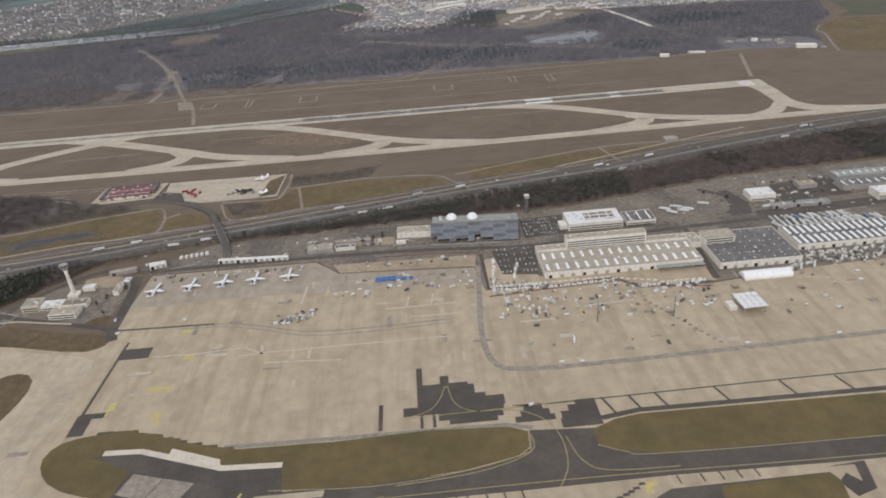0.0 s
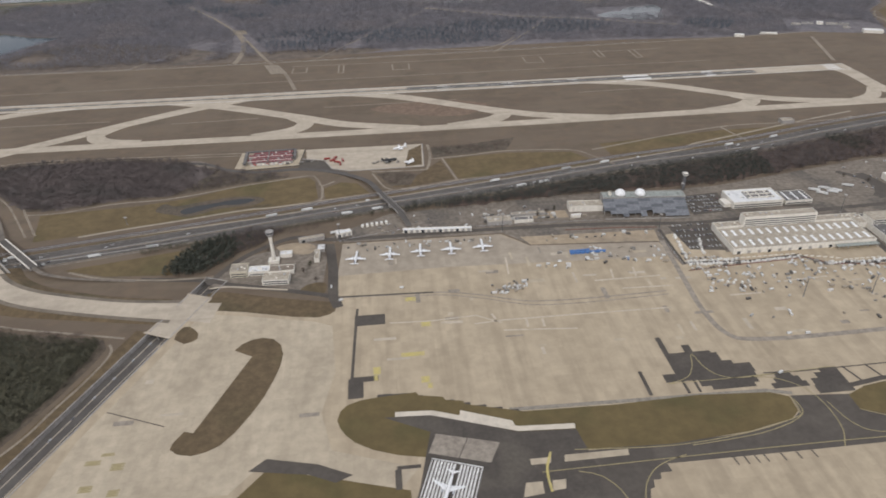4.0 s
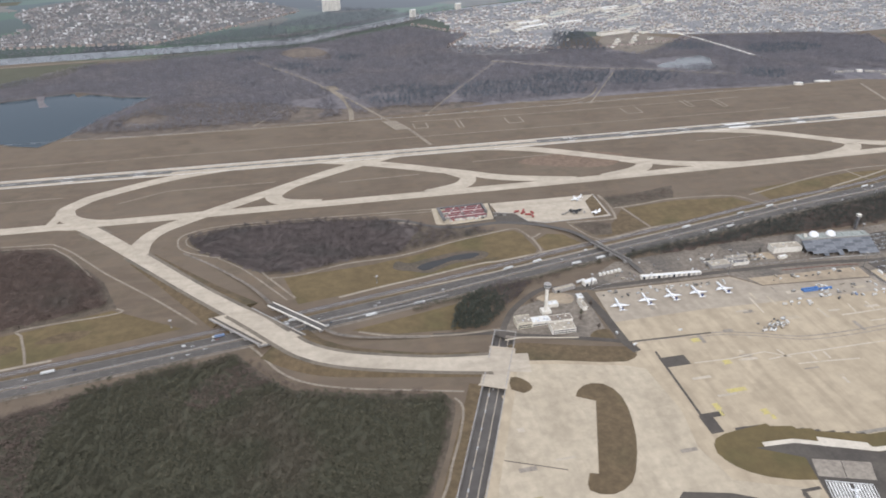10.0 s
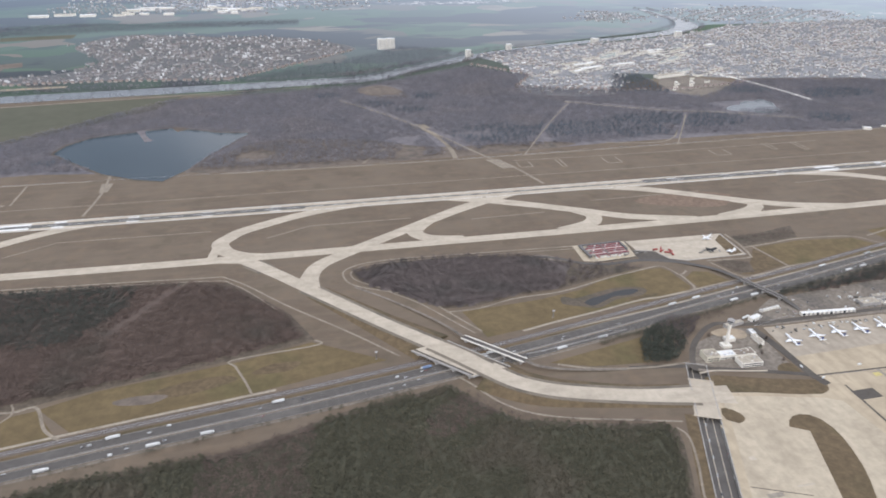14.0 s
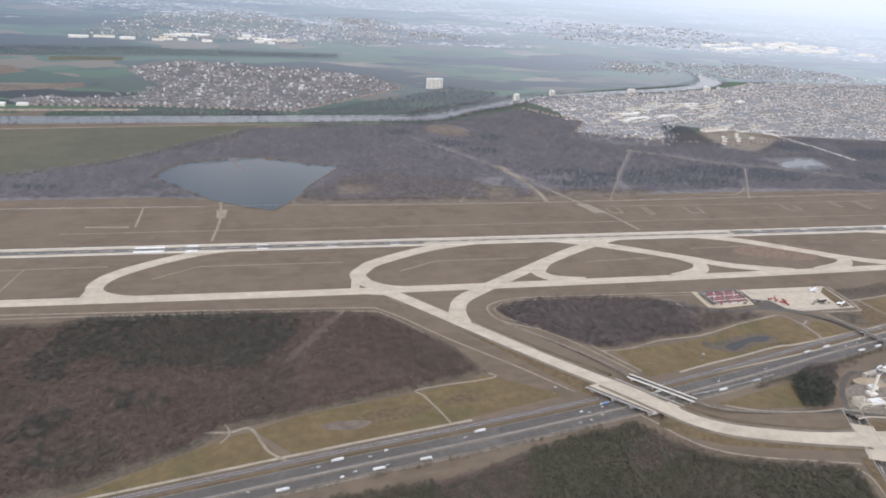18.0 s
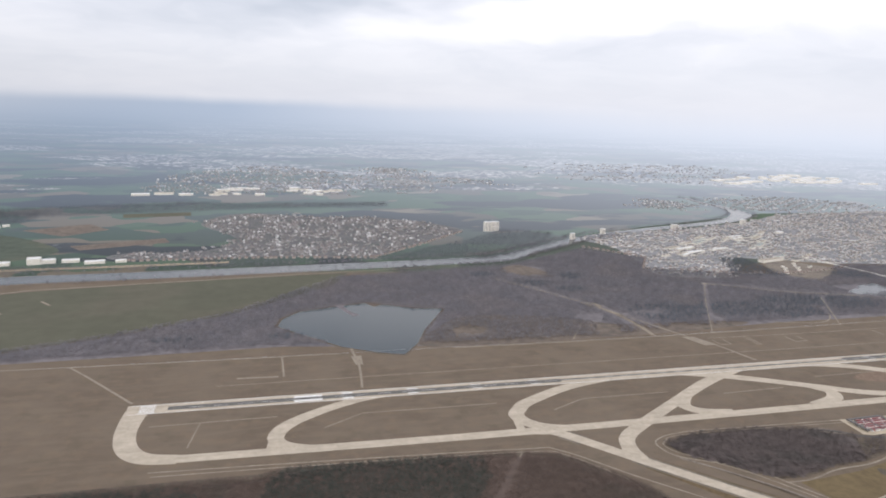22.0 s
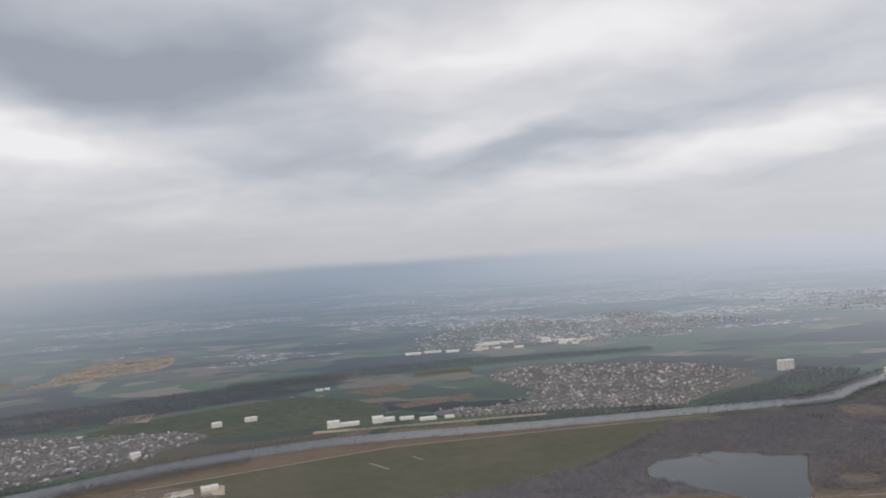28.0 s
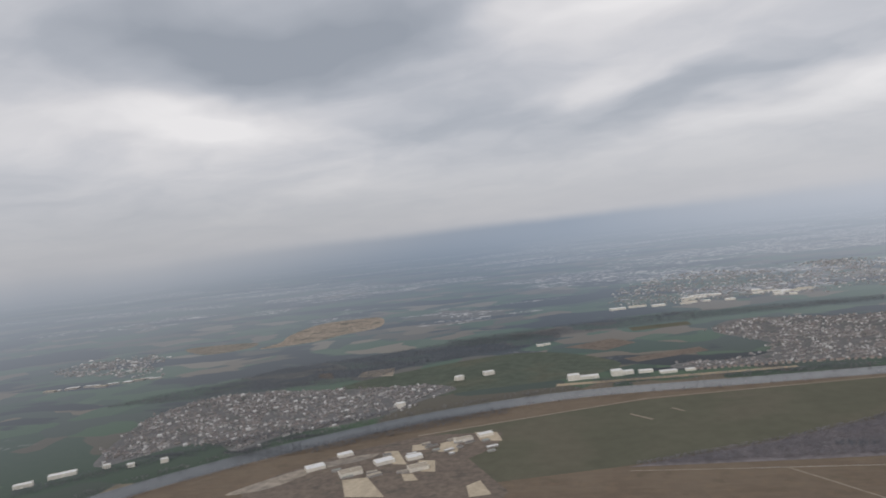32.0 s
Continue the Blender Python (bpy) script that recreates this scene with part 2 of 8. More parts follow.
# ---- materials ----
def surface(name, a, b, scale=0.2, fine=2.0, rough=0.85, metal=0.0, bump=0.1, third=None, stain=0.02, streak=None, island=0.0, object_tint=0.0, slabs=None, mottle=0.22, lift=0.0):
    """Two base colours mixed at two scales, a third for stains or wear, fine relief. Scales are per metre."""
    m = bpy.data.materials.new(name)
    m.use_nodes = True
    n = Tree(m.node_tree)
    geo = n.t.nodes.new("ShaderNodeNewGeometry")
    place = n.vec("MULTIPLY", geo.outputs["Position"], (1 / U, 1 / U, 1 / U))
    wide = n.noise(place, scale, 4.0, 0.6)
    grain = n.noise(place, fine, 3.0, 0.6)
    f = n.math("ADD", n.math("MULTIPLY", n.span(wide, 0.3, 0.7), 0.7), n.math("MULTIPLY", grain, 0.3))
    c = n.mix(f, a, b)
    if streak:
        long = n.noise(n.vec("MULTIPLY", place, streak), 1.0, 3.0, 0.55)
        c = n.mix(n.span(long, 0.42, 0.68, 0.0, 0.55), c, third or a)
    elif third:
        c = n.mix(n.span(n.noise(place, stain, 3.0, 0.5), 0.5, 0.68, 0.0, 0.8), c, third)
    if mottle:
        patch_ = n.span(n.noise(place, scale * 5.0, 4.0, 0.65), 0.3, 0.7, 1 - mottle, 1 + mottle)
        grey = n.t.nodes.new("ShaderNodeCombineXYZ")
        for i in range(3):
            n.join(patch_, grey.inputs[i])
        c = n.mix(1.0, c, grey.outputs[0], "MULTIPLY")
    if slabs:
        cell = n.vec("FLOOR", n.vec("MULTIPLY", place, (1 / slabs[0], 1 / slabs[1], 0)))
        white = n.t.nodes.new("ShaderNodeTexWhiteNoise")
        n.join(cell, white.inputs["Vector"])
        each = n.math("MULTIPLY_ADD", white.outputs["Value"], 0.09, 0.955)
        grey = n.t.nodes.new("ShaderNodeCombineXYZ")
        for i in range(3):
            n.join(each, grey.inputs[i])
        c = n.mix(1.0, c, grey.outputs[0], "MULTIPLY")
    if island:
        each = n.math("MULTIPLY_ADD", geo.outputs["Random Per Island"], 2 * island, 1 - island)
        grey = n.t.nodes.new("ShaderNodeCombineXYZ")
        for i in range(3):
            n.join(each, grey.inputs[i])
        c = n.mix(1.0, c, grey.outputs[0], "MULTIPLY")
    if object_tint:
        info = n.t.nodes.new("ShaderNodeObjectInfo")
        each = n.math("MULTIPLY_ADD", info.outputs["Random"], 2 * object_tint, 1 - object_tint)
        grey = n.t.nodes.new("ShaderNodeCombineXYZ")
        for i in range(3):
            n.join(each, grey.inputs[i])
        c = n.mix(1.0, c, grey.outputs[0], "MULTIPLY")
    bs = n.node("ShaderNodeBsdfPrincipled", **{"Base Color": c, "Roughness": rough, "Metallic": metal})
    if lift:
        # a canopy of fine twigs scatters light much as one soft upward surface
        soft = n.vec("ADD", n.vec("MULTIPLY", geo.outputs["Normal"], (1 - lift, 1 - lift, 1 - lift)), (0, 0, lift))
        n.join(n.vec("NORMALIZE", soft), bs.inputs["Normal"])
    if bump:
        bm_ = n.node("ShaderNodeBump", Strength=bump, Distance=0.3)
        n.join(grain, bm_.inputs["Height"])
        n.join(bm_.outputs[0], bs.inputs["Normal"])
    n.join(bs.outputs[0], n.node("ShaderNodeOutputMaterial").inputs[0])
    return m


def picked(name, stops, rough=0.7, by="island", metal=0.0):
    """One of several base colours for each piece, with a little grain."""
    m = bpy.data.materials.new(name)
    m.use_nodes = True
    n = Tree(m.node_tree)
    geo = n.t.nodes.new("ShaderNodeNewGeometry")
    f = geo.outputs["Random Per Island"] if by == "island" else n.t.nodes.new("ShaderNodeObjectInfo").outputs["Random"]
    c = n.ramp(f, stops, "CONSTANT")
    c = n.mix(n.math("MULTIPLY", n.noise(geo.outputs["Position"], 0.9 / U, 3.0), 0.35), c, (0.12, 0.11, 0.1))
    bs = n.node("ShaderNodeBsdfPrincipled", **{"Base Color": c, "Roughness": rough, "Metallic": metal})
    n.join(bs.outputs[0], n.node("ShaderNodeOutputMaterial").inputs[0])
    return m


def ground_material():
    """Dry winter grass on the airfield, and the country's patchwork north of the river."""
    m = bpy.data.materials.new("winter_ground")
    m.use_nodes = True
    n = Tree(m.node_tree)
    place = n.vec("MULTIPLY", n.t.nodes.new("ShaderNodeNewGeometry").outputs["Position"], (1 / U, 1 / U, 1 / U))
    s = n.node("ShaderNodeSeparateXYZ")
    n.join(place, s.inputs[0])
    wide = n.noise(place, 0.006, 4.0, 0.6)
    mid = n.noise(n.vec("MULTIPLY", place, (0.012, 0.05, 0)), 1.0, 4.0, 0.6)
    fine = n.noise(place, 0.6, 4.0, 0.7)
    c = n.mix(n.span(wide, 0.35, 0.65), (0.132, 0.098, 0.069), (0.163, 0.125, 0.09))
    c = n.mix(n.span(mid, 0.42, 0.7, 0.0, 0.6), c, (0.188, 0.146, 0.103))
    c = n.mix(n.math("MULTIPLY", fine, 0.4), c, (0.112, 0.088, 0.06))
    c = n.mix(n.span(n.noise(place, 0.03, 5.0, 0.65), 0.45, 0.72, 0.0, 0.55), c, (0.184, 0.132, 0.086))
    c = n.mix(n.span(n.noise(n.vec("ADD", place, (900, 300, 0)), 0.016, 4.0, 0.6), 0.52, 0.72, 0.0, 0.5), c, (0.10, 0.08, 0.052))
    north = n.math("ADD", s.outputs[1], n.math("MULTIPLY", n.math("MINIMUM", n.math("ADD", s.outputs[0], 800.0), 0.0), 0.12))
    far = n.span(north, 2500.0, 2560.0)
    c = n.mix(far, c, country(n, place))
    bs = n.node("ShaderNodeBsdfPrincipled", **{"Base Color": c, "Roughness": 0.95})
    bmp = n.node("ShaderNodeBump", Strength=0.3, Distance=0.5)
    n.join(fine, bmp.inputs["Height"])
    n.join(bmp.outputs[0], bs.inputs["Normal"])
    n.join(bs.outputs[0], n.node("ShaderNodeOutputMaterial").inputs[0])
    return m


def far_material():
    """The hazy far country: its own colours under a growing part of the air's light."""
    m = bpy.data.materials.new("far_country")
    m.use_nodes = True
    n = Tree(m.node_tree)
    place = n.vec("MULTIPLY", n.t.nodes.new("ShaderNodeNewGeometry").outputs["Position"], (1 / U, 1 / U, 1 / U))
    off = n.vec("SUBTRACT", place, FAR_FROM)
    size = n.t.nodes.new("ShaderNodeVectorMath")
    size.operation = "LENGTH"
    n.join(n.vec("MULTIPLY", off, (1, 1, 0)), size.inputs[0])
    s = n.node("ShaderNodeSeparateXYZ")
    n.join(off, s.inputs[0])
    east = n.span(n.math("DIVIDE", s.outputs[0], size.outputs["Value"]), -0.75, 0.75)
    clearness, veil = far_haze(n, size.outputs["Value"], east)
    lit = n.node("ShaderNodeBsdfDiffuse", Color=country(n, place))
    # haze painted on as emission, thicker away from FAR_FROM
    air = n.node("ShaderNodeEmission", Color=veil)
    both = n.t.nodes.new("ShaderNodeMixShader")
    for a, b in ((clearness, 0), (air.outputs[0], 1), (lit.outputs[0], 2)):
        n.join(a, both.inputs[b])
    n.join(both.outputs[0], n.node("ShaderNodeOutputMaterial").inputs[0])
    return m


def water_material(name, deep, rough=0.08, ior=1.33):
    m = bpy.data.materials.new(name)
    m.use_nodes = True
    n = Tree(m.node_tree)
    place = n.vec("MULTIPLY", n.t.nodes.new("ShaderNodeNewGeometry").outputs["Position"], (1 / U, 1 / U, 1 / U))
    ripple = n.noise(place, 0.35, 4.0, 0.6)
    c = n.mix(n.noise(place, 0.01), deep, tuple(v * 1.3 for v in deep))
    bs = n.node("ShaderNodeBsdfPrincipled", **{"Base Color": c, "Roughness": rough, "IOR": ior})
    bmp = n.node("ShaderNodeBump", Strength=0.06, Distance=0.3)
    n.join(ripple, bmp.inputs["Height"])
    n.join(bmp.outputs[0], bs.inputs["Normal"])
    n.join(bs.outputs[0], n.node("ShaderNodeOutputMaterial").inputs[0])
    return m


GROUND, FARLAND = ground_material(), far_material()
CONCRETE = surface("apron_concrete", (0.384, 0.312, 0.216), (0.468, 0.385, 0.272), 0.012, 0.5, 0.8, third=(0.312, 0.252, 0.175), streak=(0.07, 0.0045, 0), slabs=(7.5, 15.0), mottle=0.08)
PALE = surface("pale_concrete", (0.422, 0.361, 0.279), (0.512, 0.443, 0.349), 0.02, 0.7, 0.8, third=(0.356, 0.303, 0.235), streak=(0.01, 0.05, 0), slabs=(15.0, 15.0), mottle=0.08)
LANE = surface("taxi_lane_concrete", (0.412, 0.345, 0.252), (0.493, 0.419, 0.310), 0.015, 0.6, 0.8, third=(0.350, 0.292, 0.212), streak=(0.03, 0.008, 0), slabs=(7.5, 15.0), mottle=0.1)
ASPHALT = surface("asphalt", (0.076, 0.064, 0.053), (0.100, 0.086, 0.071), 0.03, 1.0, 0.85, third=(0.116, 0.099, 0.081), mottle=0.1)
TAR = surface("fresh_asphalt", (0.064, 0.054, 0.045), (0.088, 0.075, 0.062), 0.05, 1.0, 0.8, third=(0.108, 0.093, 0.074), mottle=0.12)
GREYROAD = surface("worn_motorway_asphalt", (0.086, 0.077, 0.069), (0.112, 0.101, 0.091), 0.02, 0.8, 0.85, third=(0.128, 0.115, 0.103), mottle=0.1)
YARD = surface("yard_paving", (0.155, 0.13, 0.104), (0.235, 0.2, 0.16), 0.03, 0.4, 0.9, third=(0.11, 0.096, 0.082), stain=0.015, mottle=0.26)
SAND = surface("sandy_earth", (0.33, 0.262, 0.18), (0.40, 0.322, 0.228), 0.02, 0.6, 0.95, third=(0.27, 0.218, 0.16), stain=0.02, mottle=0.14)
PATH = surface("gravel_path", (0.225, 0.188, 0.145), (0.295, 0.25, 0.19), 0.05, 0.8, 0.95, third=(0.19, 0.155, 0.116))
OLIVE = surface("olive_grass", (0.118, 0.088, 0.038), (0.148, 0.11, 0.047), 0.012, 0.8, 0.95, third=(0.1, 0.084, 0.034), stain=0.014, mottle=0.12)
TAN = surface("tan_dry_grass", (0.122, 0.088, 0.042), (0.156, 0.114, 0.055), 0.012, 0.6, 0.95, third=(0.104, 0.086, 0.037), stain=0.01, mottle=0.14)
BROWNGRASS = surface("brown_bank_grass", (0.108, 0.077, 0.042), (0.14, 0.1, 0.055), 0.02, 0.7, 0.95, third=(0.09, 0.072, 0.037), stain=0.015)
MEADOW = surface("green_meadow", (0.081, 0.081, 0.053), (0.102, 0.099, 0.066), 0.004, 0.12, 0.95, third=(0.108, 0.098, 0.068), stain=0.003, mottle=0.08)
FLOOR = surface("leaf_litter", (0.098, 0.078, 0.056), (0.128, 0.1, 0.074), 0.03, 0.6, 0.95, third=(0.082, 0.07, 0.05))
# wood floor paled and blued: distance haze put into its colour
NFLOOR = surface("hazed_north_floor", (0.145, 0.132, 0.138), (0.186, 0.167, 0.17), 0.008, 0.4, 0.95, third=(0.13, 0.124, 0.134), stain=0.004)
CLEARING = surface("heath_clearing", (0.125, 0.10, 0.082), (0.175, 0.14, 0.11), 0.01, 0.3, 0.95, third=(0.1, 0.085, 0.07))
BALLAST = surface("rail_ballast", (0.11, 0.088, 0.072), (0.145, 0.12, 0.1), 0.05, 1.0, 0.95)
WHITE = surface("white_road_paint", (0.70, 0.69, 0.66), (0.82, 0.81, 0.78), 0.1, 1.0, 0.6, third=(0.55, 0.54, 0.5), stain=0.2)
YELLOW = surface("yellow_road_paint", (0.46, 0.38, 0.13), (0.57, 0.48, 0.18), 0.2, 1.0, 0.6, third=(0.38, 0.32, 0.16), stain=0.2)
FADED = surface("faded_yellow_line", (0.30, 0.25, 0.13), (0.36, 0.30, 0.16), 0.2, 1.0, 0.7)
DASH = surface("worn_lane_paint", (0.25, 0.23, 0.205), (0.33, 0.305, 0.275), 0.1, 1.0, 0.7)
RUBBER = surface("tyre_rubber_marks", (0.08, 0.076, 0.07), (0.125, 0.118, 0.107), 0.03, 0.5, 0.7, third=(0.19, 0.177, 0.154), streak=(0.006, 0.5, 0))
LAKE = water_material("lake_water", (0.02, 0.034, 0.043), 0.07, 1.34)
POND = water_material("pond_water", (0.03, 0.029, 0.028), 0.25)
RIVER = water_material("river_water", (0.09, 0.097, 0.10), 0.14)
WALLWHITE = surface("white_cladding", (0.70, 0.66, 0.58), (0.80, 0.76, 0.68), 0.1, 1.0, 0.6, third=(0.52, 0.485, 0.42), streak=(0.5, 0.5, 0.05), mottle=0.1)
WALLGREY = surface("grey_concrete_cladding", (0.29, 0.275, 0.255), (0.37, 0.35, 0.325), 0.1, 1.0, 0.7)
ROOFBEIGE = surface("beige_gravel_roof", (0.36, 0.315, 0.25), (0.43, 0.38, 0.305), 0.05, 0.7, 0.9, third=(0.30, 0.265, 0.215), stain=0.06)
ROOFDARK = surface("dark_bitumen_roof", (0.125, 0.118, 0.114), (0.165, 0.157, 0.15), 0.05, 0.7, 0.85, third=(0.2, 0.19, 0.178), stain=0.06)
ROOFGREEN = surface("grey_green_metal_roof", (0.26, 0.28, 0.255), (0.31, 0.33, 0.30), 0.06, 0.7, 0.5, 0.1)
ROOFWHITE = surface("white_membrane_roof", (0.66, 0.66, 0.65), (0.78, 0.78, 0.77), 0.08, 0.7, 0.6, third=(0.54, 0.54, 0.53), stain=0.08, mottle=0.12)
SLATE = surface("blue_grey_panel", (0.14, 0.148, 0.162), (0.185, 0.193, 0.207), 0.08, 0.7, 0.5)
REDROOF = surface("red_sheet_roof", (0.165, 0.036, 0.04), (0.22, 0.048, 0.052), 0.15, 1.0, 0.6, third=(0.13, 0.04, 0.045), stain=0.1)
GLASS = surface("dark_window_glass", (0.03, 0.035, 0.04), (0.05, 0.055, 0.065), 0.2, 1.0, 0.12, bump=0.0)
SKYLIGHT = surface("white_skylight", (0.80, 0.80, 0.79), (0.88, 0.88, 0.87), 0.3, 1.0, 0.35, bump=0.0, mottle=0.05)
PLANEWHITE = surface("white_aircraft_paint", (0.80, 0.80, 0.80), (0.86, 0.86, 0.85), 0.2, 1.0, 0.28, bump=0.0)
METAL = surface("bare_metal", (0.42, 0.42, 0.43), (0.52, 0.52, 0.53), 0.5, 2.0, 0.4, 0.7, bump=0.02)
DARK = surface("dark_rubber", (0.03, 0.03, 0.03), (0.05, 0.05, 0.05), 0.5, 3.0, 0.8)
BLUE = surface("blue_sheet", (0.06, 0.15, 0.36), (0.09, 0.20, 0.44), 0.3, 1.5, 0.5)
REDPAINT = surface("red_vehicle_paint", (0.27, 0.045, 0.04), (0.34, 0.06, 0.05), 0.5, 2.0, 0.4)
CARPAINT = picked("car_paint", [(0.0, (0.04, 0.04, 0.045)), (0.15, (0.22, 0.22, 0.23)), (0.3, (0.66, 0.66, 0.66)), (0.62, (0.05, 0.07, 0.14)), (0.68, (0.30, 0.05, 0.04)), (0.72, (0.74, 0.74, 0.72))], 0.35, "object")
LORRY = picked("lorry_body", [(0.0, (0.78, 0.78, 0.76)), (0.6, (0.68, 0.68, 0.66)), (0.85, (0.45, 0.45, 0.44)), (0.96, (0.2, 0.28, 0.45))], 0.5, "object")
CARTPAINT = picked("cart_paint", [(0.0, (0.62, 0.60, 0.56)), (0.22, (0.24, 0.225, 0.2)), (0.45, (0.10, 0.093, 0.085)), (0.68, (0.36, 0.31, 0.24)), (0.84, (0.72, 0.7, 0.67))], 0.6, "object")
BARE = surface("bare_branches", (0.100, 0.073, 0.058), (0.142, 0.103, 0.082), 0.012, 0.1, 0.95, bump=0.0, third=(0.090, 0.078, 0.057), stain=0.008, island=0.06, mottle=0.18, lift=0.88)
# north branches and needles carry the haze as a lighter, bluer base colour
NBARE = surface("hazed_bare_branches", (0.172, 0.167, 0.187), (0.226, 0.212, 0.228), 0.008, 0.1, 0.95, bump=0.0, third=(0.246, 0.216, 0.212), stain=0.004, island=0.05, mottle=0.18, lift=0.9)
NNEEDLE = surface("hazed_conifer_needles", (0.115, 0.133, 0.16), (0.155, 0.172, 0.197), 0.03, 0.3, 0.9, bump=0.0, third=(0.16, 0.165, 0.18), stain=0.012, island=0.05, lift=0.88)
NEEDLE = surface("conifer_needles", (0.078, 0.073, 0.045), (0.108, 0.099, 0.062), 0.012, 0.2, 0.9, bump=0.0, third=(0.112, 0.093, 0.064), stain=0.01, island=0.03, mottle=0.12, lift=0.93)
BEECH = surface("reddish_bare_branches", (0.113, 0.08, 0.063), (0.149, 0.105, 0.083), 0.012, 0.1, 0.95, bump=0.0, third=(0.098, 0.081, 0.063), stain=0.008, island=0.05, mottle=0.12, lift=0.93)
PINE = surface("dark_pine_needles", (0.062, 0.068, 0.05), (0.082, 0.088, 0.066), 0.02, 0.2, 0.9, bump=0.0, third=(0.088, 0.083, 0.062), stain=0.012, island=0.05, mottle=0.15, lift=0.92)
DUSKWOOD = surface("purplish_bare_branches", (0.1, 0.081, 0.075), (0.135, 0.108, 0.1), 0.012, 0.1, 0.95, bump=0.0, third=(0.088, 0.078, 0.071), stain=0.01, island=0.05, mottle=0.16, lift=0.95)
DUSKPINE = surface("dull_pine_needles", (0.056, 0.06, 0.048), (0.077, 0.079, 0.064), 0.02, 0.2, 0.9, bump=0.0, third=(0.084, 0.076, 0.062), stain=0.012, island=0.03, mottle=0.15, lift=0.98)
# haze over the distant woods, mixed into the branch colour
FARWOOD = surface("hazed_wood_branches", (0.105, 0.115, 0.13), (0.14, 0.147, 0.16), 0.008, 0.1, 0.95, bump=0.0, third=(0.115, 0.11, 0.11), stain=0.004, island=0.06, mottle=0.14, lift=0.88)
BARK = surface("bark", (0.07, 0.055, 0.045), (0.11, 0.09, 0.075), 0.5, 3.0, 0.95)
# darkened crown colours put the shade of the gaps on the filler sheet
DEEPGREEN = surface("crown_gap_shade_green", (0.05, 0.049, 0.03), (0.072, 0.068, 0.043), 0.02, 0.2, 0.95, bump=0.0, third=(0.078, 0.066, 0.046), stain=0.01, mottle=0.15)
DEEPBROWN = surface("crown_gap_shade_brown", (0.086, 0.062, 0.05), (0.116, 0.083, 0.067), 0.012, 0.2, 0.95, bump=0.0, third=(0.077, 0.064, 0.051), stain=0.008, mottle=0.15)
HOUSEWALL = picked("house_plaster", [(0.0, (0.66, 0.63, 0.58)), (0.3, (0.77, 0.76, 0.735)), (0.66, (0.52, 0.47, 0.41)), (0.84, (0.40, 0.36, 0.32))], 0.85)
# darker tiles raised in tone to make up for haze over the town
HOUSEROOF = picked("roof_tile", [(0.0, (0.165, 0.152, 0.15)), (0.2, (0.27, 0.205, 0.18)), (0.36, (0.34, 0.27, 0.24)), (0.5, (0.22, 0.208, 0.205)), (0.68, (0.38, 0.34, 0.315)), (0.78, (0.56, 0.54, 0.52)), (0.87, (0.74, 0.73, 0.715))], 0.8)


# ---- shape helpers ----
def mesh_object(name, bm, material, parent=None, smooth=False):
    me = bpy.data.meshes.new(name)
    bm.normal_update()
    bm.to_mesh(me)
    bm.free()
    me.materials.append(material)
    if smooth:
        for p in me.polygons:
            p.use_smooth = True
    ob = new(name, me)
    if parent:
        ob.parent = parent
    return ob


def part(name, bm, material, parent, label="", smooth=False):
    ob = mesh_object(name, bm, material, parent, smooth)
    return tagged(ob, label) if label else ob


def curve_through(pts, closed=False, steps=6):
    """Points on a smooth line through pts (each of any length of numbers)."""
    p = [np.array(q, float) for q in pts]
    k, out = len(p), []
    for i in range(k if closed else k - 1):
        a, b, c, d = (p[(i + j - 1) % k] if closed else p[min(max(i + j - 1, 0), k - 1)] for j in range(4))
        for s in np.arange(steps) / steps:
            out.append(0.5 * (2 * b + (c - a) * s + (2 * a - 5 * b + 4 * c - d) * s * s + (3 * b - a - 3 * c + d) * s ** 3))
    return out if closed else out + [p[-1]]


def sheet_bm(pts, z, depth):
    """A flat slab over the outline pts, its top at z."""
    bm = bmesh.new()
    low = [bm.verts.new((x, y, z - depth)) for x, y in pts]
    top = [bm.verts.new((x, y, z)) for x, y in pts]
    area = sum(pts[i - 1][0] * pts[i][1] - pts[i][0] * pts[i - 1][1] for i in range(len(pts)))
    bm.normal_update()
    face = bm.faces.new(top if area > 0 else top[::-1])
    for i in range(len(pts)):
        bm.faces.new((low[i - 1], low[i], top[i], top[i - 1]) if area > 0 else (low[i], low[i - 1], top[i - 1], top[i]))
    bm.normal_update()
    bmesh.ops.triangulate(bm, faces=[face])
    return bm


def area(name, pts, z, material, label="", category="", smooth=False, parent=None, depth=0.4):
    outline = [tuple(q[:2]) for q in (curve_through(pts, True, 5) if smooth else pts)]
    ob = mesh_object(name, sheet_bm(outline, z, depth), material, parent)
    if not parent:
        tagged(ob, label, category, kind="structure")
    elif label:
        tagged(ob, label)
    return ob


def strip_bm(rows, depth):
    """A long slab from rows of (left, right) places."""
    bm = bmesh.new()
    prev = None
    first = last = None
    for l, r in rows:
        q = [bm.verts.new(l), bm.verts.new(r), bm.verts.new((r[0], r[1], r[2] - depth)), bm.verts.new((l[0], l[1], l[2] - depth))]
        if prev:
            for i in range(4):
                bm.faces.new((prev[i], prev[(i + 1) % 4], q[(i + 1) % 4], q[i]))
        else:
            first = q
        prev = last = q
    bm.faces.new(first[::-1])
    bm.faces.new(last)
    bmesh.ops.recalc_face_normals(bm, faces=bm.faces)
    return bm


def along(pts, steps=6, smooth=True):
    line = curve_through(pts, False, steps) if smooth else [np.array(q, float) for q in pts]
    out = []
    for i, q in enumerate(line):
        d = line[min(i + 1, len(line) - 1)][:2] - line[max(i - 1, 0)][:2]
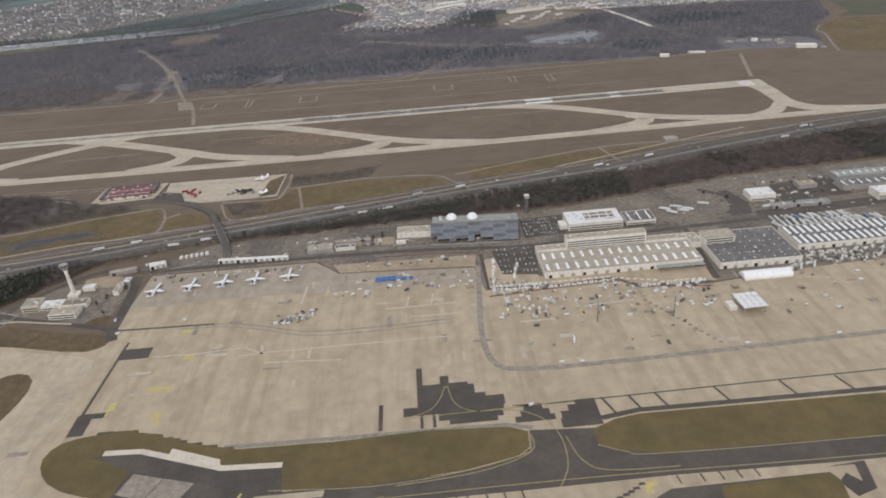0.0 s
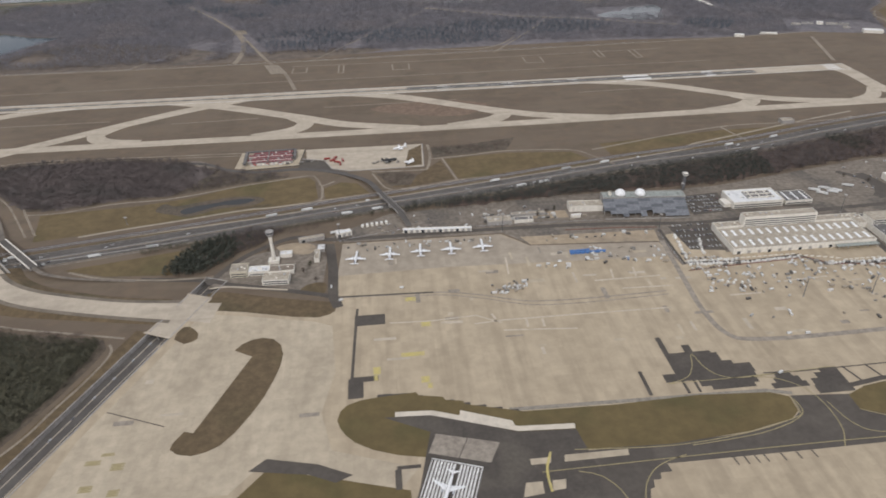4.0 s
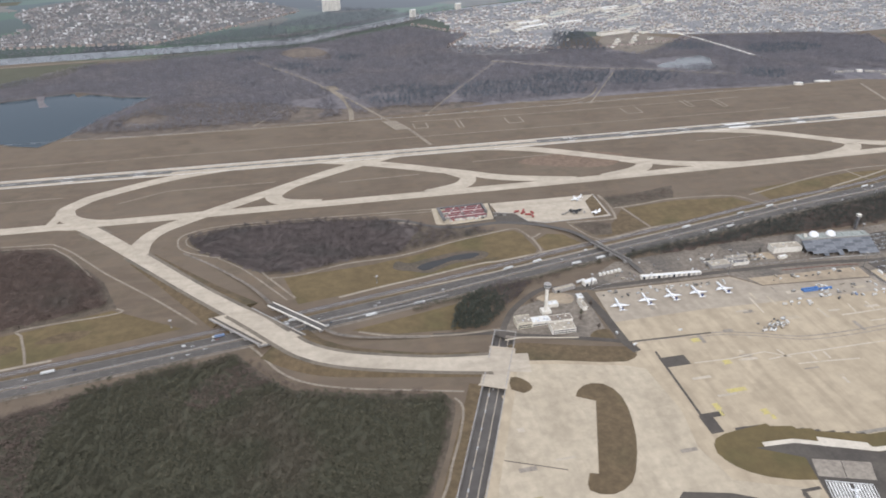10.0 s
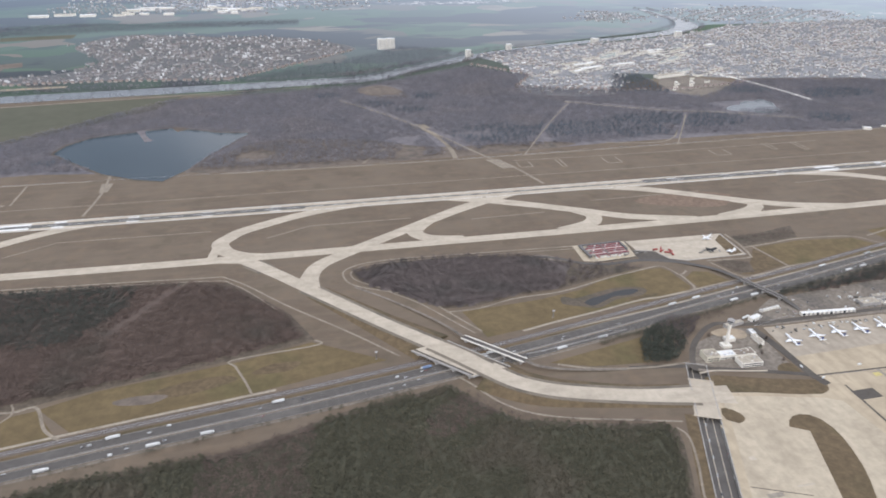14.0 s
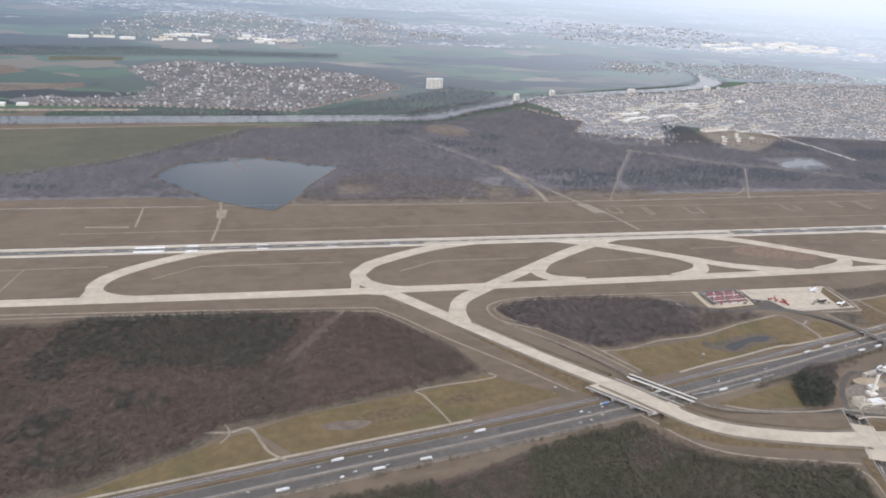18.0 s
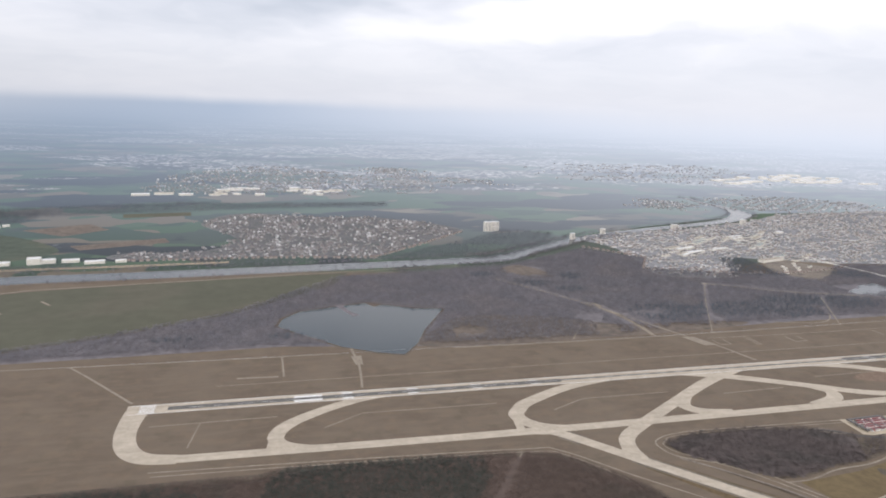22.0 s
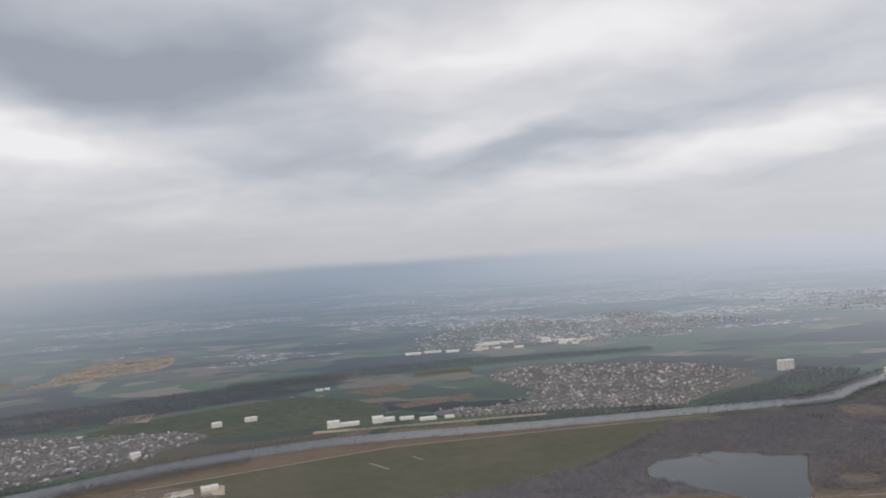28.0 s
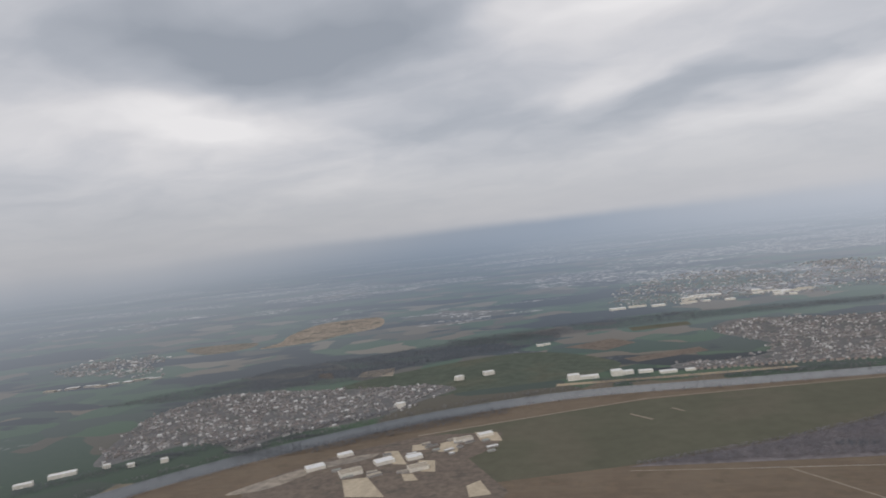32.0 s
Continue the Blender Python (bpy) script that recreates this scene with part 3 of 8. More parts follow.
        d = d / (np.linalg.norm(d) + 1e-9)
        out.append((q, np.array((-d[1], d[0]))))
    return out


def ribbon(name, pts, width, z, material, label="", category="", smooth=True, parent=None, depth=0.3, shift=0.0, steps=6):
    """A road or line along pts: (x, y), (x, y, width) or (x, y, width, height above z)."""
    full = [(*q, *(width, 0.0)[len(q) - 2:]) for q in pts]
    rows = []
    for q, side in along(full, steps, smooth):
        a, b = q[:2] + side * (shift + q[2] / 2), q[:2] + side * (shift - q[2] / 2)
        rows.append(((*a, z + q[3]), (*b, z + q[3])))
    ob = mesh_object(name, strip_bm(rows, depth), material, parent)
    if not parent:
        tagged(ob, label, category, kind="structure")
    elif label:
        tagged(ob, label)
    return ob


def box_bm(x0, y0, z0, x1, y1, z1, bevel=0.0):
    bm = bmesh.new()
    bmesh.ops.create_cube(bm, size=1.0)
    for v in bm.verts:
        v.co = Vector((x0 + (v.co.x + 0.5) * (x1 - x0), y0 + (v.co.y + 0.5) * (y1 - y0), z0 + (v.co.z + 0.5) * (z1 - z0)))
    if bevel:
        bmesh.ops.bevel(bm, geom=bm.edges[:], offset=bevel, segments=1, affect="EDGES")
    return bm


def tube_bm(rings, n=12, cap=True):
    """A round body from rings of (centre, radius across, radius up), in order along it; the rings stand across the x axis."""
    bm = bmesh.new()
    made = []
    for (x, y, z), ry, rz in rings:
        made.append([bm.verts.new((x, y + ry * math.cos(a), z + rz * math.sin(a))) for a in (2 * math.pi * i / n for i in range(n))])
    for a, b in zip(made, made[1:]):
        for i in range(n):
            bm.faces.new((a[i], a[(i + 1) % n], b[(i + 1) % n], b[i]))
    if cap:
        bm.faces.new(made[0][::-1])
        bm.faces.new(made[-1])
    bmesh.ops.recalc_face_normals(bm, faces=bm.faces)
    return bm


def spin_bm(profile, n=16):
    """A round body about the z axis from (radius, height) pairs."""
    bm = bmesh.new()
    made = [[bm.verts.new((r * math.cos(2 * math.pi * i / n), r * math.sin(2 * math.pi * i / n), z)) for i in range(n)] for r, z in profile]
    for a, b in zip(made, made[1:]):
        for i in range(n):
            bm.faces.new((a[i], a[(i + 1) % n], b[(i + 1) % n], b[i]))
    bm.faces.new(made[0][::-1])
    bm.faces.new(made[-1])
    return bm


def wing_bm(root, tip, chord_root, chord_tip, thick_root, thick_tip):
    """A tapered wing: leading edges at root and tip, chords run back along -x."""
    bm = bmesh.new()
    secs = []
    for (x, y, z), c, th in ((root, chord_root, thick_root), (tip, chord_tip, thick_tip)):
        secs.append([bm.verts.new(p) for p in ((x, y, z), (x - 0.3 * c, y, z + th / 2), (x - c, y, z), (x - 0.3 * c, y, z - th / 2))])
    a, b = secs
    for i in range(4):
        bm.faces.new((a[i], a[(i + 1) % 4], b[(i + 1) % 4], b[i]))
    bm.faces.new(a[::-1])
    bm.faces.new(b)
    bmesh.ops.recalc_face_normals(bm, faces=bm.faces)
    return bm


def fin_bm(root, tip, chord_root, chord_tip, thick):
    bm = bmesh.new()
    secs = []
    for (x, y, z), c in ((root, chord_root), (tip, chord_tip)):
        secs.append([bm.verts.new(p) for p in ((x, y, z), (x - 0.35 * c, y + thick / 2, z), (x - c, y, z), (x - 0.35 * c, y - thick / 2, z))])
    a, b = secs
    for i in range(4):
        bm.faces.new((a[i], a[(i + 1) % 4], b[(i + 1) % 4], b[i]))
    bm.faces.new(a[::-1])
    bm.faces.new(b)
    bmesh.ops.recalc_face_normals(bm, faces=bm.faces)
    return bm


def thing(name, label, category, group="", m=None):
    ob = tagged(new(name), label, category, group)
    if m:
        ob.matrix_basis = m
    return ob


def inside(px, py, poly):
    """Which of the points lie inside the outline."""
    hit = np.zeros(len(px), bool)
    for i in range(len(poly)):
        (xa, ya), (xb, yb) = poly[i - 1], poly[i]
        cross = (ya > py) != (yb > py)
        hit ^= cross & (px < (xb - xa) * (py - ya) / ((yb - ya) or 1e-9) + xa)
    return hit


def raw_mesh(name, verts, faces, material, label, category, kind="stuff", second=None, second_mask=None):
    """One mesh from arrays: verts (n, 3), faces (m, 3) or (m, 4)."""
    me = bpy.data.meshes.new(name)
    verts, faces = np.asarray(verts, np.float32), np.asarray(faces, np.int32)
    k = faces.shape[1]
    me.vertices.add(len(verts))
    me.vertices.foreach_set("co", verts.ravel())
    me.loops.add(faces.size)
    me.loops.foreach_set("vertex_index", faces.ravel())
    me.polygons.add(len(faces))
    me.polygons.foreach_set("loop_start", np.arange(len(faces), dtype=np.int32) * k)
    me.polygons.foreach_set("loop_total", np.full(len(faces), k, np.int32))
    me.materials.append(material)
    if second:
        me.materials.append(second)
        me.polygons.foreach_set("material_index", second_mask.astype(np.int32))
    me.update(calc_edges=True)
    return tagged(new(name, me), label, category, kind=kind)


rng = np.random.default_rng(7)


def crown_template(kind, count, r=None, grain=1.0):
    """Small three-sided leaf or twig clumps filling a crown about 1 wide and 1 high, and a thin trunk. Arrays of corners."""
    r = r or rng
    if kind == "conifer":
        h = r.random(count) ** 1.3
        rad = 0.5 * (1 - h) ** 0.8 * (0.55 + 0.45 * r.random(count))
    else:
        h = r.random(count) ** 0.75
        rad = 0.5 * np.sqrt(np.clip(1 - (2 * h - 1) ** 2 * 0.8, 0, 1)) * (0.35 + 0.65 * r.random(count))
    a = r.random(count) * 2 * math.pi
    c = np.stack([rad * np.cos(a), rad * np.sin(a), 0.3 + 0.7 * h], 1)
    size = (0.27 if kind == "conifer" else 0.22) * grain * (0.7 + 0.6 * r.random((count, 1, 1)))
    tri = r.normal(size=(count, 3, 3))
    tri -= tri.mean(1, keepdims=True)
    tri /= np.linalg.norm(tri, axis=2, keepdims=True)
    tri[:, :, 2] *= 0.6
    tri = c[:, None] + tri * size * 0.62
    trunk = []
    for i in range(3):
        p, q = 2.1 * i, 2.1 * (i + 1)
        trunk.append([(0.03 * math.cos(p), 0.03 * math.sin(p), 0), (0.03 * math.cos(q), 0.03 * math.sin(q), 0), (0, 0, 0.6)])
    return np.concatenate([tri, np.array(trunk)])


def plant(poly, spacing, keep=None, seed=1):
    """Tree places inside an outline, unevenly set."""
    r = np.random.default_rng(seed)
    xs, ys = [q[0] for q in poly], [q[1] for q in poly]
    gx, gy = np.meshgrid(np.arange(min(xs), max(xs), spacing), np.arange(min(ys), max(ys), spacing))
    px = gx.ravel() + r.uniform(-0.5, 0.5, gx.size) * spacing
    py = gy.ravel() + r.uniform(-0.5, 0.5, gx.size) * spacing
    ok = inside(px, py, poly)
    if keep is not None:
        ok &= keep(px, py)
    return px[ok], py[ok]


def blotch(px, py, size, seed=0.0):
    """A smooth uneven field over the ground, 0 to 1."""
    return np.array([noise.noise((x / size + seed, y / size - seed, seed)) for x, y in zip(px, py)]) * 0.5 + 0.5


def wood(name, px, py, kind, height, width, count, material, label, category="woods", seed=3, grain=1.0):
    """Trees as one mesh of many small clumps with gaps."""
    if not len(px):
        return None
    r = np.random.default_rng(seed)
    forms = [crown_template(kind, count, r, grain) for _ in range(5)]
    which = r.integers(0, 5, len(px))
    hs = height * r.uniform(0.86, 1.08, len(px))
    ws = width * r.uniform(0.7, 1.3, len(px))
    spin = r.uniform(0, 2 * math.pi, len(px))
    parts = []
    for k, form in enumerate(forms):
        i = np.where(which == k)[0]
        f = form.reshape(-1, 3)
        c, s = np.cos(spin[i])[:, None], np.sin(spin[i])[:, None]
        x = (f[:, 0] * c - f[:, 1] * s) * ws[i, None] + px[i, None]
        y = (f[:, 0] * s + f[:, 1] * c) * ws[i, None] + py[i, None]
        z = f[:, 2] * hs[i, None]
        parts.append(np.stack([x, y, z], 2).reshape(-1, 3))
    v = np.concatenate(parts)
    return raw_mesh(name, v, np.arange(len(v)).reshape(-1, 3), material, label, category)


def undergrowth(poly, high, step, material, label, seed):
    """A filler added between a wood's crowns to even out the dark gaps: one uneven sheet, falling to the ground at its
    edge.
    """
    xs, ys = [q[0] for q in poly], [q[1] for q in poly]
    gx, gy = np.meshgrid(np.arange(min(xs) - step, max(xs) + step, step), np.arange(min(ys) - step, max(ys) + step, step))
    rows, cols = gx.shape
    r = np.random.default_rng(seed)
    px, py = gx.ravel() + r.uniform(-0.3, 0.3, gx.size) * step, gy.ravel() + r.uniform(-0.3, 0.3, gx.size) * step
    deep = inside(px, py, poly)
    for dx, dy in ((step, 0), (-step, 0), (0, step), (0, -step)):
        deep &= inside(px + dx, py + dy, poly)
    z = np.where(deep, high * r.uniform(0.72, 1.0, gx.size), -0.3)
    k = np.arange(gx.size).reshape(rows, cols)
    quads = np.stack([k[:-1, :-1], k[:-1, 1:], k[1:, 1:], k[1:, :-1]], 2).reshape(-1, 4)
    quads = quads[deep[quads].any(1)]
    used = np.unique(quads)
    renumber = np.zeros(gx.size, int)
    renumber[used] = np.arange(len(used))
    return raw_mesh("undergrowth", np.stack([px, py, z], 1)[used], renumber[quads], material, label, "undergrowth")


# ---- ground ----
def ground_sheet():
    """One sheet to the horizon, open where the sunken road runs."""
    hole = [(-735, 340), (-705, 328), (-526, 752), (-553, 764)]
    far = [(-26000, -12000), (26000, -12000), (26000, 26000), (-26000, 26000)]
    bm = bmesh.new()
    h = [bm.verts.new((*q, 0)) for q in hole]
    o = [bm.verts.new((*q, 0)) for q in far]
    for i in range(4):
        bm.faces.new((o[i - 1], o[i], h[i], h[i - 1]))
    return tagged(mesh_object("ground", bm, GROUND), "dry brown winter grassland reaching to the hazy horizon", "ground", kind="structure")


ground_sheet()
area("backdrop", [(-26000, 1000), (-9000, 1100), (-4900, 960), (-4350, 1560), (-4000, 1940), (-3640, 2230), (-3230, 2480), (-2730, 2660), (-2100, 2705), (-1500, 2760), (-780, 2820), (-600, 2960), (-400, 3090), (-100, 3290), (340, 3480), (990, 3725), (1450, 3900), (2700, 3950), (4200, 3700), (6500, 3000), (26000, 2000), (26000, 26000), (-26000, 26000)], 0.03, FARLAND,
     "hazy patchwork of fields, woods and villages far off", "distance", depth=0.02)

# sunken road beside the apron: floor, two retaining walls, end walls
CUT = [(-720, 334), (-539.5, 758)]
ribbon("sunken_road", CUT, 30, -5.6, GREYROAD, "grey asphalt road in a concrete-walled cutting beside the apron", "road", smooth=False)
for name, off in (("retaining_wall_west", 14.6), ("retaining_wall_east", -14.6)):
    ribbon(name, CUT, 1.2, 0.55, WALLGREY, "grey concrete retaining wall along the sunken road", "wall", smooth=False, shift=off, depth=6.5)
ribbon("retaining_wall_end", [(-737, 336), (-703, 322)], 1.0, 0.5, WALLGREY, "concrete end wall of the cutting", "wall", smooth=False, depth=6.5)
ribbon("retaining_wall_north", [(-555, 765), (-525, 752)], 1.0, 0.5, WALLGREY, "concrete end wall of the cutting", "wall", smooth=False, depth=6.5)
for off in (-5.5, 5.5):
    ribbon("road_verge", CUT, 1.0, -5.45, PALE, "pale kerb strip on the sunken road", "kerb", smooth=False, shift=off)
for off, w in ((24, 17), (-17.6, 5)):
    ribbon("verge", [(-715, 340), (-600, 612), (-585, 648)], w, 0.06, BROWNGRASS, "dry grass bank beside the sunken road", "grass", smooth=False, shift=off)
ribbon("service_path", [(-765, 380), (-687, 487), (-664, 536), (-645, 579), (-633, 619), (-639, 638)], 3.0, 0.12, PATH, "pale gravel path along the wood's edge", "path")

# ---- runway ----
ribbon("runway", [(-2040, 1482), (-1200, 1479), (0, 1477), (790, 1482)], 44, 0.14, PALE, "long pale concrete runway with white markings", "runway", smooth=False)
for x0, x1, w in ((-1960, -1080, 18), (-250, 560, 21), (-1080, -250, 8)):
    ribbon("tyre_marks", [(x0, 1480.5), ((x0 + x1) / 2, 1479), (x1, 1478)], w, 0.18, RUBBER, "dark tyre rubber streaks along the runway's middle", "runway marking", depth=0.02)


def runway_marks():
    paint = []
    for x, y, pairs, long in ((-1674, 1480.5, 1, 60), (-1588, 1480.3, 3, 24), (-1442, 1480, 2, 24), (-1290, 1479.5, 1, 24), (-1145, 1479, 1, 24),
                              (-170, 1477.3, 1, 24), (-22, 1477, 1, 24), (130, 1477.8, 1, 24), (278, 1478.8, 1, 60), (450, 1480, 3, 24)):
        for s in (-1, 1):
            for k in range(pairs):
                c = y + s * (9.5 + 3.2 * k) if long < 50 else y + s * 10.5
                w = 1.3 if long < 50 else 4.5
                area("runway_marking", [(x - long / 2, c - w), (x + long / 2, c - w), (x + long / 2, c + w), (x - long / 2, c + w)], 0.24, WHITE,
                     "white painted touchdown bar on the runway", "runway marking", depth=0.03)
    for x0 in (-2015, 735):
        for k in range(12):
            c = 1481.5 - 20 + k * 3.5 if x0 < 0 else 1481.5 - 20 + k * 3.5
            area("threshold_bar", [(x0, c), (x0 + 30, c), (x0 + 30, c + 1.8), (x0, c + 1.8)], 0.24, WHITE, "white threshold stripe at the runway's end", "runway marking", depth=0.03)
    for x in range(-1920, 640, 50):
        area("centre_line_dash", [(x, 1478.3), (x + 30, 1478.3), (x + 30, 1479.3), (x, 1479.3)], 0.25, WHITE, "white centre line dash on the runway", "runway marking", depth=0.03)


runway_marks()
for off in (-20.6, 20.6):
    ribbon("runway_edge_line", [(-2036, 1482), (-1200, 1479), (0, 1477), (786, 1482)], 1.3, 0.2, WHITE, "white edge line along the long runway", "runway marking", smooth=False, shift=off, depth=0.03)

# ---- taxiways ----
LINE = "pale concrete taxiway across the brown airfield grass"
TAXI = {
    "parallel": ([(-1930, 1262), (-1700, 1256), (-1300, 1246), (-600, 1240), (0, 1242), (700, 1252), (1300, 1256)], 27),
    "west_turn": ([(-2012, 1500, 52), (-2022, 1440, 44), (-2023, 1370, 40), (-2008, 1310, 40), (-1975, 1274, 38), (-1915, 1260, 32)], 38),
    "exit_a": ([(-1630, 1258, 12), (-1690, 1262, 22), (-1733, 1282, 28), (-1745, 1316, 32), (-1718, 1364, 31), (-1640, 1420, 28), (-1540, 1464, 26), (-1390, 1484, 18)], 30),
    "wedge_a": ([(-1756, 1256, 20), (-1750, 1300, 18)], 20),
    "exit_b": ([(-1130, 1246, 12), (-1190, 1252, 24), (-1234, 1274, 32), (-1252, 1314, 34), (-1236, 1345, 32), (-1198, 1380, 31), (-1062, 1445, 28), (-880, 1482, 20)], 30),
    "wedge_b": ([(-1266, 1246, 18), (-1258, 1296, 18)], 20),
    "loop_c": ([(-1090, 1105, 44), (-1084, 1145, 33), (-1066, 1185, 31), (-1020, 1222, 30), (-872, 1318, 29), (-719, 1412, 31), (-580, 1474, 26)], 30),
    "stub_c": ([(-770, 1248, 28), (-835, 1262, 30), (-862, 1292, 33), (-848, 1325, 34), (-810, 1358, 24)], 34),
    "exit_d": ([(-800, 1482, 24), (-650, 1428, 31), (-480, 1340, 29), (-380, 1285, 29), (-240, 1246, 24)], 36),
    "stub_d": ([(-490, 1342, 30), (-462, 1306, 34), (-486, 1268, 34), (-560, 1246, 28)], 36),
    "exit_e": ([(-460, 1482, 24), (-290, 1440, 31), (-100, 1332, 29), (10, 1278, 29), (140, 1247, 24)], 36),
    "stub_e": ([(-105, 1332, 30), (-66, 1300, 34), (-95, 1266, 34), (-180, 1246, 28)], 36),
    "exit_f": ([(110, 1478, 24), (290, 1430, 31), (445, 1332, 29), (550, 1284, 29), (690, 1256, 24)], 36),
    "stub_f": ([(435, 1332, 30), (462, 1302, 34), (425, 1268, 34), (340, 1248, 28)], 36),
    "east_turn": ([(752, 1490, 52), (768, 1440, 42), (766, 1370, 38), (768, 1320, 40), (805, 1278, 36), (900, 1256, 28)], 38),
    "east_fillet": ([(650, 1258, 22), (715, 1282, 30), (752, 1330, 26)], 28),
}
for i, (key, (pts, w)) in enumerate(TAXI.items()):
    ribbon("taxiway", pts, w, 0.10 + 0.006 * i, PALE, LINE, "taxiway", steps=10)
for pts in ([(-1651, 1335), (-1568, 1387), (-1275, 1383)], [(-1162, 1328), (-1074, 1372), (-859, 1371)], [(-1985, 1400), (-1740, 1402)], [(-1905, 1300), (-1890, 1400)],
            [(-730, 1340), (-560, 1345)], [(-430, 1390), (-150, 1395)], [(120, 1400), (380, 1405)], [(-1870, 1580), (-300, 1578), (500, 1580)]):
    ribbon("cable_track", pts, 3.0, 0.05, PATH, "narrow pale service track in the airfield grass", "path", smooth=False)
area("grass_patch", [(-330, 1370), (-200, 1395), (-90, 1360), (-150, 1300), (-280, 1330)], 0.04, surface("reddish_grass", (0.165, 0.115, 0.08), (0.20, 0.14, 0.10), 0.02, 0.8, 0.95),
     "reddish dry grass patch between the taxiways", "grass", True)

# taxiway over the motorway, on an earth bank
SHOULDER = surface("worn_shoulder_asphalt", (0.15, 0.125, 0.095), (0.20, 0.168, 0.13), 0.03, 0.8, 0.9, third=(0.12, 0.102, 0.08), mottle=0.14)
OVER = [(-1290, 1248, 18, 0), (-1225, 1240, 27, 0), (-1190, 1222, 28, 0), (-1075, 1085, 27, 0.1), (-982, 966, 25, 3.4), (-921, 891, 26, 6.6), (-881, 845, 29, 7.0), (-845, 799, 28, 6.8), (-818, 769, 27, 5.4), (-783, 746, 27, 4.2), (-737, 729, 27, 2.6), (-650, 706, 27, 1.0), (-560, 690, 36, 0.2), (-528, 684, 40, 0)]
ribbon("taxiway_shoulder", [(x, y, w + 12, h) for x, y, w, h in OVER[2:-1]], 42, 0.09, SHOULDER, "grey-brown asphalt shoulder of the raised taxiway", "taxiway shoulder", steps=10, depth=0.12)
ribbon("taxiway", OVER, 36, 0.2, PALE, "pale concrete taxiway climbing over the motorway bridge", "taxiway", steps=10, depth=0.25)


def earth_bank(low, high, label):
    """Grass bank under a stretch of the raised taxiway, between two northings: a crest and two slopes."""
    bm = bmesh.new()
    prev = None
    for q, side in along(OVER, 10):
        if not low < q[1] < high:
            continue
        top = max(q[3], 0.0)
        half = q[2] / 2 + 6 + 0.75 * top
        sec = [bm.verts.new((*(q[:2] + side * d), z)) for d, z in ((half + 2.0 * top + 3, 0.0), (half, top + 0.04), (-half, top + 0.04), (-half - 2.0 * top - 3, 0.0))]
        if prev:
            for i in range(3):
                bm.faces.new((prev[i], prev[i + 1], sec[i + 1], sec[i]))
        else:
            bm.faces.new(sec[::-1])
        prev = sec
    bm.faces.new(prev)
    bmesh.ops.recalc_face_normals(bm, faces=bm.faces)
    return tagged(mesh_object("embankment", bm, BROWNGRASS), label, "embankment", kind="structure")


earth_bank(877, 1092, "brown grass embankment carrying the taxiway down to the airfield")
earth_bank(694, 796, "brown grass embankment carrying the taxiway down to the apron")


def flared_pier(foot, way, reach, high, parent):
    """A wall pier that spreads in two curves to the deck above. foot: its middle; way: along the deck; reach: from edge to edge."""
    bm = bmesh.new()
    side = [(-7.5, high), (-4.6, high - 1.0), (-2.4, high - 2.4), (-1.3, high - 4.2), (-1.2, 0.0), (1.2, 0.0), (1.3, high - 4.2), (2.4, high - 2.4), (4.6, high - 1.0), (7.5, high)]
    rings = []
    for k in (0, 1):
        o = Vector((foot[0], foot[1], 0)) + Vector((reach[0], reach[1], 0)) * k
        rings.append([bm.verts.new((o.x + way[0] * u, o.y + way[1] * u, z)) for u, z in side])
    bm.faces.new(rings[0][::-1])
    bm.faces.new(rings[1])
    for i in range(len(side)):
        j = (i + 1) % len(side)
        bm.faces.new((rings[0][i], rings[0][j], rings[1][j], rings[1][i]))
    bmesh.ops.recalc_face_normals(bm, faces=bm.faces)
    part("pier", bm, WALLGREY, parent)


# bridge deck, piers and parapets, and the narrow road bridge beside it
def taxi_bridge():
    b = thing("taxiway_bridge", "concrete taxiway bridge over the motorway with flared piers", "bridge")
    part("deck", strip_bm([((-889, 884, 6.95), (-948, 869, 6.95)), ((-814, 800, 6.95), (-875, 791, 6.95))], 1.2), PALE, b)
    part("edge_strip", strip_bm([((-941, 871, 7.03), (-944, 869, 7.03)), ((-870, 793, 7.03), (-873, 791, 7.03))], 0.06), ASPHALT, b)
    part("edge_strip", strip_bm([((-889, 882, 7.03), (-893, 881, 7.03)), ((-815, 799, 7.03), (-819, 798, 7.03))], 0.06), ASPHALT, b)
    part("parapet", strip_bm([((-946.5, 869, 7.7), (-948, 868, 7.7)), ((-874, 791, 7.7), (-875.5, 790, 7.7))], 2.2), WALLGREY, b)
    part("parapet", strip_bm([((-888, 884, 7.7), (-889, 883, 7.7)), ((-813, 800, 7.7), (-814, 799, 7.7))], 2.2), WALLGREY, b)
    for f in (0.1, 0.42, 0.70, 0.97):
        flared_pier((-947 + 72 * f, 868 - 77 * f), (0.68, -0.73), (59, 13), 5.8, b)
    return b


def side_bridge():
    b = thing("road_bridge", "narrow road bridge with white parapets beside the taxiway bridge", "bridge")
    part("deck", strip_bm([((-858, 892, 7.0), (-865, 886, 7.0)), ((-784, 813, 7.0), (-791, 807, 7.0))], 1.0), GREYROAD, b)
    for dx, dy in ((0.5, 0.5), (-7.3, -6.0)):
        part("parapet", strip_bm([((-858 + dx, 892 + dy, 8.0), (-859.2 + dx, 891.2 + dy, 8.0)), ((-784 + dx, 813 + dy, 8.0), (-785.2 + dx, 812.2 + dy, 8.0))], 1.9), WALLWHITE, b)
    for f in (0.06, 0.38, 0.68, 0.95):
        flared_pier((-864.5 + 74 * f, 886 - 79 * f), (0.68, -0.73), (6, 5), 6.0, b)
    return b


